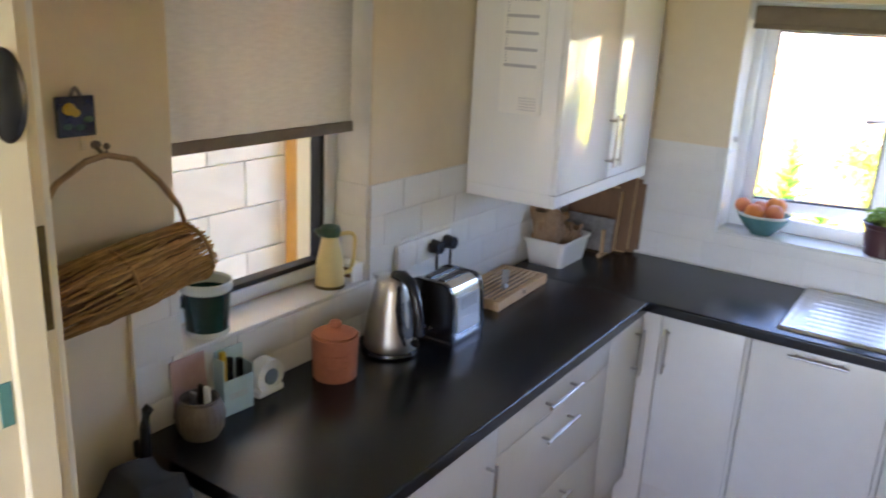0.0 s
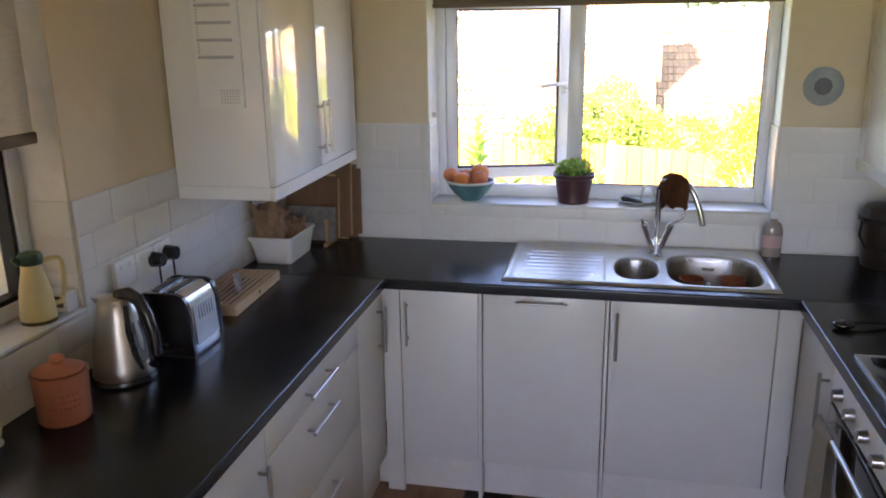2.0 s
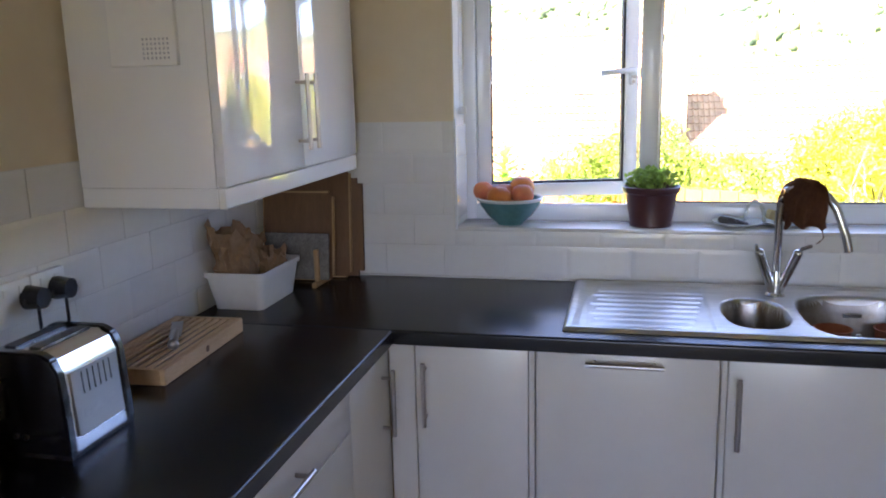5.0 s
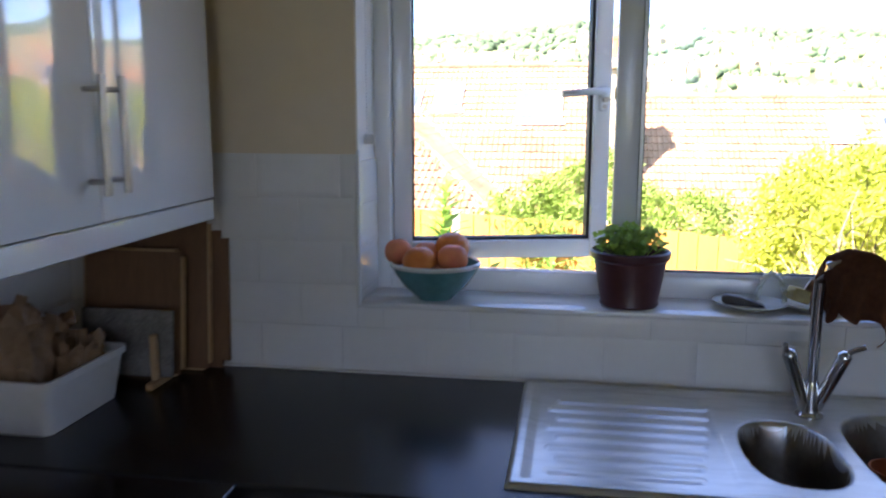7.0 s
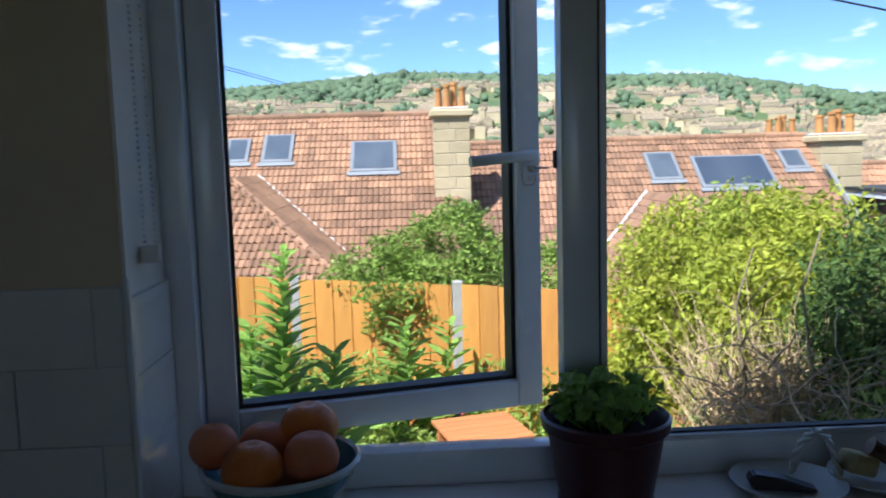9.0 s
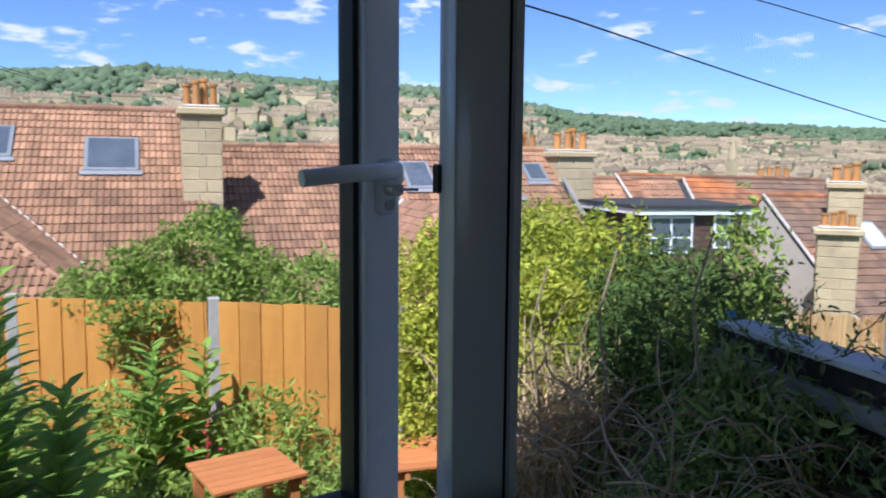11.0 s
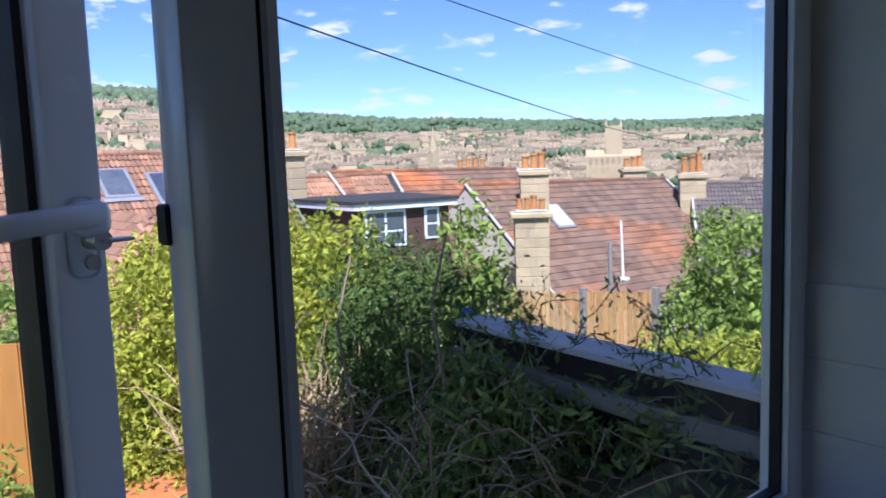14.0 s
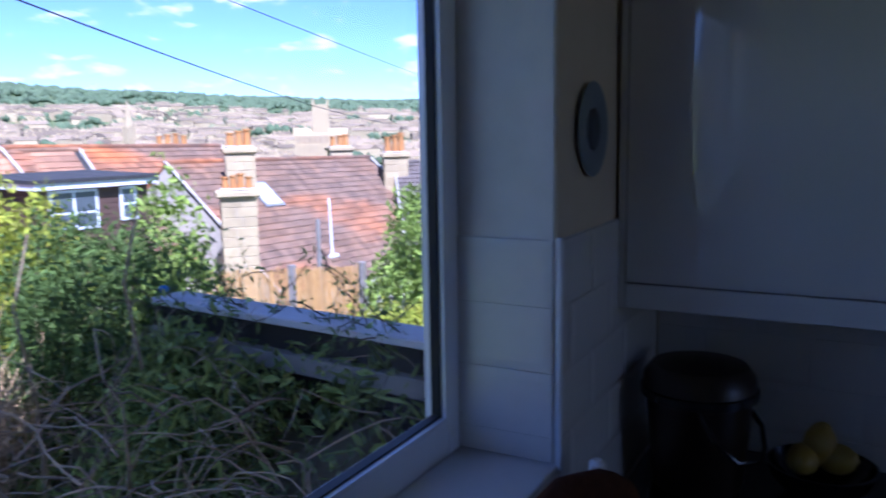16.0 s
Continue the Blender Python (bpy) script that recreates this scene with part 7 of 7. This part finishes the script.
def skew_roof(label, ra, rb, ea, eb, material, wall_z, g=0.32, back=True):
    """A house under one pitched roof, given its ridge and its near eave."""
    ra, rb, ea, eb = (Vector(p) for p in (ra, rb, ea, eb))
    mid = (ra + rb + ea + eb) / 4
    t = thing("terraced_house", (mid.x, mid.y, wall_z), label, "house", "terraced houses")
    tiled_slope(t, ra, rb, ea, eb, material, 0.30, g)
    ridge_line(t, ra + Vector((0, 0, 0.02)), rb + Vector((0, 0, 0.02)), material)
    ba, bb = ra * 2 - ea, rb * 2 - eb
    ba.z, bb.z = ea.z, eb.z
    me = B()
    top = [me.verts.new(p + Vector((0, 0, -0.12))) for p in (ea, eb, bb, ba)]
    low = [me.verts.new(Vector((p.x, p.y, wall_z))) for p in (ea, eb, bb, ba)]
    r2 = [me.verts.new(p + Vector((0, 0, -0.14))) for p in (ra, rb)]
    for i in range(4):
        j = (i + 1) % 4
        me.faces.new((low[i], low[j], top[j], top[i]))
    me.faces.new((top[0], r2[0], top[3]))
    me.faces.new((top[1], top[2], r2[1]))
    bmesh.ops.recalc_face_normals(me, faces=me.faces)
    part("wall", me, "render", t)
    if back:
        me = B()
        vs = [me.verts.new(p) for p in (ra, rb, bb, ba)] + [me.verts.new(p - Vector((0, 0, 0.1))) for p in (ra, rb, bb, ba)]
        for f in ((0, 1, 2, 3), (7, 6, 5, 4), (0, 4, 5, 1), (1, 5, 6, 2), (2, 6, 7, 3), (3, 7, 4, 0)):
            me.faces.new([vs[i] for i in f])
        bmesh.ops.recalc_face_normals(me, faces=me.faces)
        part("rear_slope", me, material, t)
    for a, b in ((ra, ea), (rb, eb)):
        part("verge", tube(B(), [a + Vector((0, 0, 0.06)), b + Vector((0, 0, 0.06))], 0.055, 6), "mortar", t, "pale mortared verge")
    return t


def square_roof(label, ra, rb, run, drop, material, wall_z):
    """A house whose near slope falls square to its ridge."""
    ra, rb = Vector(ra), Vector(rb)
    e = (rb - ra).normalized()
    d = Vector((-e.y, e.x, 0)).normalized()
    d = d if d.dot(Vector((1.5, -0.3, 0)) - ra) > 0 else -d
    fall = d * run - Vector((0, 0, drop))
    return skew_roof(label, ra, rb, ra + fall, rb + fall, material, wall_z), ra, rb, fall


big, RA, RB, FALL = square_roof("house with a patched orange and brown clay roof", (21.3, 21.9, 0.55), (33.2, 21.1, 0.30), 5.4, 4.3, "redtile", -12)
square_roof("house with an orange clay roof behind the dormer", (17.6, 25.6, 1.20), (27.8, 25.5, 1.00), 5.4, 4.3, "redtile", -12)
dormer_house = skew_roof("house with a brown roof and a flat-topped dormer", (14.4, 26.4, 1.06), (20.2, 25.0, 1.06), (13.2, 21.2, -3.2), (19.0, 19.6, -3.2), "rooftile", -12)
skew_roof("house with a grey tiled roof", (33.0, 19.6, 0.05), (36.2, 15.0, 0.05), (28.9, 16.6, -3.3), (32.2, 12.2, -3.3), "greytile", -12)
# roof window on the big roof, raised and pale
u = (RB - RA).normalized()
v = -FALL.normalized()
nr = u.cross(v) if u.cross(v).z > 0 else v.cross(u)
c = RA.lerp(RB, 0.27) + FALL * 0.30
mm = Matrix(((u.x, v.x, nr.x, c.x), (u.y, v.y, nr.y, c.y), (u.z, v.z, nr.z, c.z), (0, 0, 0, 1)))
rl = part("rooflight", spin(box(B(), -0.50, 0.50, -0.70, 0.70, -0.05, 0.10, 0.01), mm), "greyframe", big, "pale framed roof window")
part("pane", spin(box(B(), -0.38, 0.38, -0.57, 0.59, 0.10, 0.11), mm), "whitewall", rl)

# flat-roofed dormer
dm = thing("dormer", (15.5, 19.0, -2.0), "brown clad dormer with a flat felt roof and white windows", "dormer")
FL, FR, BR, BL = Vector((13.4, 17.83, 0)), Vector((16.66, 17.17, 0)), Vector((18.0, 21.8, 0)), Vector((13.9, 22.4, 0))
c0 = (FL + FR + BR + BL) / 4


def quad_prism(pts, z0, z1, grow):
    bm = B()
    ps = [p + (p - c0).normalized() * grow for p in pts]
    a, b = [bm.verts.new((p.x, p.y, z0)) for p in ps], [bm.verts.new((p.x, p.y, z1)) for p in ps]
    bm.faces.new(a[::-1]), bm.faces.new(b)
    for i in range(4):
        bm.faces.new((a[i], a[(i + 1) % 4], b[(i + 1) % 4], b[i]))
    bmesh.ops.recalc_face_normals(bm, faces=bm.faces)
    return bm


part("wall", quad_prism((FL, FR, BR, BL), -3.0, 0.24, -0.30), "cladding", dm)
part("fascia", quad_prism((FL, FR, BR, BL), 0.24, 0.40, 0.0), "upvc", dm, "white fascia board")
part("flat_roof", quad_prism((FL, FR, BR, BL), 0.402, 0.50, 0.06), "felt", dm, "dark felt flat roof")
ax = (FR - FL).normalized()
pl = FL + (FL - c0).normalized() * -0.30
ang = math.atan2(ax.y, ax.x)
fm = Matrix.Translation((pl.x, pl.y, 0)) @ Matrix.Rotation(ang, 4, "Z")
for i in range(9):
    part("clad_board", spin(box(B(), 0.0, 2.86, -0.035, -0.005, -1.10 + i * 0.148, -0.96 + i * 0.148, 0.004), fm), "cladding", dm)
for x0, x1, z0, n in ((0.22, 1.52, -0.85, 2), (2.12, 2.62, -0.72, 1)):
    wd = part("window", spin(box(B(), x0, x1, -0.075, -0.036, z0, 0.20, 0.01), fm), "upvc", dm, "white framed window")
    pw = (x1 - x0 - 0.08) / n
    for k in range(n):
        for za, zb in ((z0 + 0.08, z0 + 0.42), (z0 + 0.48, 0.13)):
            part("pane", spin(box(B(), x0 + 0.08 + k * pw, x0 + k * pw + pw, -0.083, -0.076, za, zb), fm), "skyglass", wd)

chimney(23.05, 20.0, -1.6, 0.85, 1.05, 0.8, 3, "tall stone chimney with a moulded cap", turn=-0.75, pot_h=0.55)
chimney(20.05, 17.4, -4.5, -0.42, 1.10, 0.8, 4, "broad stone chimney with four short pots", turn=-0.75, pot_h=0.42, cap=0.14)
chimney(32.6, 19.3, -3.2, 0.34, 1.1, 0.95, 3, "stone chimney at the roof's verge", turn=-0.9, pot_h=0.78)
chimney(31.6, 32.6, -1.0, 0.75, 1.9, 0.8, 4, "distant stone chimney among the roofs", pot_h=0.55, turn=-0.7)
chimney(35.5, 24.5, -1.5, 0.55, 1.2, 0.8, 3, "distant stone chimney behind the ridge", pot_h=0.55, turn=-0.7)
bm = B()
tube(bm, [(23.49, 16.32, -2.75), (23.45, 16.32, -1.8), (23.42, 16.34, -0.74)], 0.05, 8, 0.04)
box(bm, 23.35, 23.75, 16.2, 16.4, -2.85, -2.72, 0.03)
whole("vent_pole", bm, "upvc", "slim white vent pole standing on a roof", "pole")
whole("timber_post", cyl(B(), (13.7, 9.38, -4.5), (13.7, 9.38, -0.16), 0.05, 0.045, 8), "greywood", "grey timber washing-line post", "post")
t = thing("trellis", (10.3, 5.75, -1.8), "broken pale trellis leaning in a garden", "trellis")
for k in range(4):
    part("lath", spin(box(B(), -0.02, 0.02, -0.01, 0.01, 0, 1.05), pose(10.0 + k * 0.12, 5.8 - k * 0.12, -1.55, 0, -28, 40)), "greywood", t)

# overhead cables
for a, b, sag in (((5.42, 7.49, 3.19), (29.76, 17.78, 1.84), 0.20), ((6.82, 6.51, 3.39), (30.97, 15.69, 3.42), 0.02)):
    a, b = Vector(a), Vector(b)
    line = [a.lerp(b, -0.25 + 1.25 * i / 30) + Vector((0, 0, -sag * math.sin(math.pi * max(-0.25 + 1.25 * i / 30, 0)))) for i in range(31)]
    whole("overhead_cable", tube(B(), line, 0.011 if sag > 0.1 else 0.007, 6), "cable", "black overhead cable sagging across the gardens", "cable", "cables")
for dx in (0, 0.5):
    line = [Vector((-14 - dx, 22.0, 7.4)).lerp(Vector((-3.2 - dx, 60.0, 6.3)), i / 12) for i in range(13)]
    whole("overhead_cable", tube(B(), line, 0.02, 6), "cable", "black overhead cable sagging across the gardens", "cable", "cables")


# ---- the town and woods across the valley ----
def town(n, r0, r1, az0, az1, seed):
    g = np.random.default_rng(seed)
    wv, wf, rv, rf = [], [], [], []
    made = 0
    while made < n:
        az, r = g.uniform(az0, az1), r0 + (r1 - r0) * g.uniform() ** 1.3
        x, y = 1 + r * math.sin(radians(az)), r * math.cos(radians(az))
        el = float(np.interp(az, RIDGE_AZ, RIDGE_R))
        if r > el * (0.66 if az < 27 else 0.52) or noise.noise((x * 0.009, y * 0.009, 8)) < -0.12:
            continue
        made += 1
        z = land(x, y)
        lots = int(g.integers(1, 7))
        ln, dp, ht = g.uniform(7, 10) * lots * 0.7, g.uniform(8, 11), g.uniform(6, 11)
        a = radians(-az + 90 * 0 + g.normal() * 14 + (90 if g.uniform() < 0.2 else 0))
        ux, uy = math.cos(a), math.sin(a)

        def pt(s, tt, h):
            return (x + ux * s - uy * tt, y + uy * s + ux * tt, z + h)
        k = len(wv)
        wv += [pt(s * ln / 2, tt * dp / 2, h) for h in (-8, ht) for s, tt in ((-1, -1), (1, -1), (1, 1), (-1, 1))]
        wf += [(k, k + 1, k + 5, k + 4), (k + 1, k + 2, k + 6, k + 5), (k + 2, k + 3, k + 7, k + 6), (k + 3, k, k + 4, k + 7)]
        k = len(rv)
        rh = ht + dp * 0.38
        rv += [pt(-ln / 2, -dp / 2 - 0.4, ht - 0.2), pt(ln / 2, -dp / 2 - 0.4, ht - 0.2), pt(ln / 2, dp / 2 + 0.4, ht - 0.2), pt(-ln / 2, dp / 2 + 0.4, ht - 0.2), pt(-ln / 2, 0, rh), pt(ln / 2, 0, rh)]
        rf += [(k, k + 1, k + 5, k + 4), (k + 2, k + 3, k + 4, k + 5), (k, k + 4, k + 3), (k + 1, k + 2, k + 5)]
        for c in range(lots):
            s = (c + 0.5) / lots * ln - ln / 2
            k = len(wv)
            wv += [pt(s + p, q, h) for h in (rh - 1, rh + 1.8) for p, q in ((-0.9, -0.5), (0.9, -0.5), (0.9, 0.5), (-0.9, 0.5))]
            wf += [(k, k + 1, k + 5, k + 4), (k + 1, k + 2, k + 6, k + 5), (k + 2, k + 3, k + 7, k + 6), (k + 3, k, k + 4, k + 7), (k + 4, k + 5, k + 6, k + 7)]
    t = thing("town", (400, 500, -30), "stone terraces of the town across the valley", "town", kind="stuff")
    for nm, vv, ff, mat in (("stone_walls", wv, wf, "farwall"), ("slate_roofs", rv, rf, "farroof")):
        ob = mesh_of(nm, vv, ff, mat)
        ob.parent, ob.matrix_parent_inverse, ob["kind"] = t, Matrix.Translation(-root_at(t)), "stuff"


town(2600, 150, 2300, -25, 75, 3)
town(520, 75, 330, 22, 75, 4)


def woods(n, seed):
    g = np.random.default_rng(seed)
    bm = bmesh.new()
    bmesh.ops.create_icosphere(bm, subdivisions=1, radius=1)
    iv = np.array([v.co[:] for v in bm.verts])
    fi = np.array([[v.index for v in f.verts] for f in bm.faces])
    bm.free()
    V, F, k, made = [], [], 0, 0
    while made < n:
        az, r = g.uniform(-28, 78), 90 + 3200 * g.uniform() ** 0.75
        rr = float(np.interp(az, RIDGE_AZ, RIDGE_R))
        x, y = 1 + r * math.sin(radians(az)), r * math.cos(radians(az))
        if r > rr * 1.04:
            continue
        high = smooth01((r / rr - 0.50) / 0.22)
        wooded = noise.noise((x * 0.0045, y * 0.0045, 2)) + 0.25 + (0.35 if az < 28 else -0.28)
        if g.uniform() > (0.38 + 0.62 * high * (1 if wooded > 0 else 0.12)) * min(1, 0.25 + r / 900):
            continue
        s = g.uniform(3.0, 6.5) * (1 + 0.6 * high)
        p = iv * (1 + 0.35 * g.normal(size=(len(iv), 1)) * 0.6) * np.array([s, s, s * g.uniform(0.8, 1.1)]) + np.array([x, y, land(x, y) + s * 0.6])
        V.append(p)
        F.append(fi + k)
        k += len(iv)
        made += 1
    ob = mesh_of("far_trees", np.concatenate(V).tolist(), np.concatenate(F).tolist(), "fartree", True)
    tagged(ob, "dark green trees and woods on the far hillsides", "woods", "", "stuff")


woods(19000, 11)

# the big church and the spire in the valley
ch = thing("church", (478, 360, -40), "great pale stone church with a square pinnacled tower", "church")
cm = Matrix.Translation((478, 360, 0)) @ Matrix.Rotation(radians(-53), 4, "Z")
part("tower", spin(box(B(), -6, 6, -6, 6, -40, 21), cm), "stone", ch)
for sx in (-1, 1):
    for sy in (-1, 1):
        part("pinnacle", spin(cyl(B(), (sx * 5.2, sy * 5.2, 20), (sx * 5.2, sy * 5.2, 26), 1.3, 0.1, 6), cm), "stone", ch)
part("nave", spin(prism(B(), [(-8, -40), (8, -40), (8, -1), (0, 4), (-8, -1)], 0, -19, 19), cm), "stone", ch)
part("aisle", spin(box(B(), -19.5, 19.5, -13, 13, -40, -8), cm), "stone", ch)
for i in range(9):
    part("nave_window", spin(box(B(), -17.4 + i * 4, -15.2 + i * 4, -8.15, -7.9, -7, -2.2), cm), "farroof", ch)
    part("buttress", spin(box(B(), -19.0 + i * 4.6, -18.0 + i * 4.6, -13.6, -13, -40, -6), cm), "stone", ch)
sp = thing("church_spire", (500, 590, -40), "slender stone church spire", "church")
part("tower", box(B(), 496, 504, 586, 594, -40, 8), "stone", sp)
part("spire", cyl(B(), (500, 590, 8), (500, 590, 33), 4.6, 0.15, 8), "stone", sp)

# neighbouring wall and timber seen through the side window
sw = thing("side_wall", (-1.45, -2.2, land(-1.4, -2) - 0.2), "white-painted block wall across the side passage", "wall")
# extended upward beyond the visible part to keep sun off the side window
part("core", box(B(), -1.55, -1.362, -6.0, 1.5, land(-1.4, -2) - 0.2, 4.75), "blockwall", sw)
block_mesh = part("block", box(B(), -0.006, 0.018, 0.002, 0.448, 0.002, 0.223, 0.004), "blockwall").data
bpy.data.objects.remove(bpy.data.objects["block"])
for j in range(16):
    for i in range(13):
        ob = new("block", block_mesh)
        ob.parent = sw
        ob.location = Vector((-1.362 + rng.uniform(0, 0.003), -4.6 + i * 0.45 + 0.225 * (j % 2), 0.275 + j * 0.225)) - Vector(sw.location)
t = thing("side_gate", (-1.28, -0.4, land(-1.2, -0.8) - 0.05), "golden timber gate posts beside the white wall", "gate")
for y in (-0.52, -0.36):
    part("post", box(B(), -1.34, -1.25, y, y + 0.11, land(-1.2, -0.8) - 0.05, 2.0, 0.004), "fence", t)

# ---- wall tiles, each a piece of its own ----
TW, TH, GAP = 0.200, 0.0975, 0.0025


def tile_bm(w, h):
    """A flat tile with bevelled margins, lying in x and z, its face to -y."""
    bm = B()
    b = min(0.013, w * 0.3, h * 0.3)
    outer = [(0, 0), (w, 0), (w, h), (0, h)]
    inner = [(b, b), (w - b, b), (w - b, h - b), (b, h - b)]
    o = [bm.verts.new((x, -0.003, z)) for x, z in outer]
    i = [bm.verts.new((x, -0.0042, z)) for x, z in inner]
    k = [bm.verts.new((x, 0.0, z)) for x, z in outer]
    bm.faces.new(i)
    for a in range(4):
        c = (a + 1) % 4
        bm.faces.new((o[a], o[c], i[c], i[a]))
        bm.faces.new((k[a], k[c], o[c], o[a]))
    bmesh.ops.recalc_face_normals(bm, faces=bm.faces)
    return bm


tile_cache = {}


def lay_tiles(parent, m, u0, u1, z0, z1, z_top, holes, bond=True):
    """Half-bond courses hung from z_top down between u0 and u1; holes: (u0, u1, z0, z1) left free. m places the wall's plane."""
    row, z = 0, z_top
    while z > z0 + 0.012:
        za, zb = max(z - TH - GAP, z0), z - GAP * 0.5
        u = u0 - (TW / 2 if row % 2 and bond else 0)
        while u < u1:
            a, b = max(u, u0), min(u + TW, u1) - GAP
            spans = [(a, b, za, zb)]
            for h0, h1, hz0, hz1 in holes:
                nxt = []
                for s0, s1, q0, q1 in spans:
                    if s1 <= h0 or s0 >= h1 or q1 <= hz0 or q0 >= hz1:
                        nxt.append((s0, s1, q0, q1))
                        continue
                    if s0 < h0:
                        nxt.append((s0, h0 - 0.001, q0, q1))
                    if s1 > h1:
                        nxt.append((h1 + 0.001, s1, q0, q1))
                    c0, c1 = max(s0, h0), min(s1, h1)
                    if q0 < hz0:
                        nxt.append((c0, c1, q0, hz0 - 0.001))
                    if q1 > hz1:
                        nxt.append((c0, c1, hz1 + 0.001, q1))
                spans = nxt
            for s0, s1, q0, q1 in spans:
                if s1 - s0 < 0.01 or q1 - q0 < 0.008:
                    continue
                key = (round(s1 - s0, 3), round(q1 - q0, 3))
                if key not in tile_cache:
                    ob = part("tile", tile_bm(*key), "tile", smooth=0)
                    tile_cache[key] = ob.data
                    bpy.data.objects.remove(ob)
                ob = new("tile", tile_cache[key])
                ob.parent = parent
                tilt = pose(0, 0, 0, rng.normal() * 0.25, 0, rng.normal() * 0.25)
                ob.matrix_basis = m @ Matrix.Translation((s0, 0, q0)) @ tilt
            u += TW
        z -= TH + GAP
        row += 1


def tiled_panel(name, m, u0, u1, z0, z_top, holes, label, bond=True):
    """Grout bed with its tiles."""
    bm = B()
    cuts = sorted({u0, u1, *[c for h in holes for c in h[:2] if u0 < c < u1]})
    for a, b in zip(cuts, cuts[1:]):
        lo, hi = z0, z_top
        spans = [(lo, hi)]
        for h0, h1, q0, q1 in holes:
            if a >= h0 - 1e-6 and b <= h1 + 1e-6:
                spans = [s for s in ((lo, min(q0, hi)), (q1, hi)) if s[1] - s[0] > 1e-4]
        for s in spans:
            box(bm, a, b, -0.0055 + 0.002, 0.0, s[0], s[1])
    spin(bm, m)
    bed = tagged(part(name, bm, "grout", smooth=0), label, "tiling", "", "structure")
    mm = m @ Matrix.Translation((0, -0.0035, 0))
    lay_tiles(bed, mm, u0, u1, z0, None, z_top, holes, bond)
    return bed


tiled_panel("tiles_back", Matrix.Translation((0, -0.0005, 0)), 0.008, RIGHT - 0.002, 0.911, 1.420, [(WX0, WX1, WZ0 - 0.012, 3)], "white bevelled metro tiles in half bond")
LEFT = Matrix.Translation((0.0005, 0, 0)) @ Matrix.Rotation(radians(90), 4, "Z")
tiled_panel("tiles_left", LEFT, -2.335, -0.010, 0.911, 1.387, [(LY0, LY1, LZ0 - 0.012, 3)], "white bevelled metro tiles in half bond")
RGT = Matrix.Translation((RIGHT - 0.0005, 0, 0)) @ Matrix.Rotation(radians(-90), 4, "Z")
tiled_panel("tiles_right", RGT, 0.010, 2.40, 0.911, 1.262, [], "white bevelled metro tiles in half bond")
# tiles on the reveals
for nm, m, z_top in (("tiles_reveal_right", Matrix.Translation((WX1 - 0.003, 0, 0)) @ Matrix.Rotation(radians(-90), 4, "Z") @ Matrix.Translation((-0.160, 0, 0)), 1.420),
                     ("tiles_reveal_left", Matrix.Translation((WX0 + 0.003, 0, 0)) @ Matrix.Rotation(radians(90), 4, "Z"), 1.405)):
    tiled_panel(nm, m, 0.0, 0.159, WZ0 + 0.001, z_top, [], "white tiles lining the window reveal", False)
tiled_panel("tiles_reveal_side", Matrix.Translation((0, LY1 - 0.003, 0)), -0.129, -0.0, LZ0 + 0.001, 1.387, [], "white tiles lining the window reveal", False)
for x, z1 in ((WX1 - 0.010, 1.425), (WX0 + 0.002, 1.43)):
    setting("tile_trim", box(B(), x, x + 0.008, -0.011, -0.001, WZ0 - 0.01, z1, 0.002), "upvc", "white plastic tile edge trim", "trim")
setting("tile_trim_end", box(B(), 0.001, 0.011, -2.342, -2.336, 0.911, 1.387, 0.002), "painted", "cream tile edge strip", "trim")
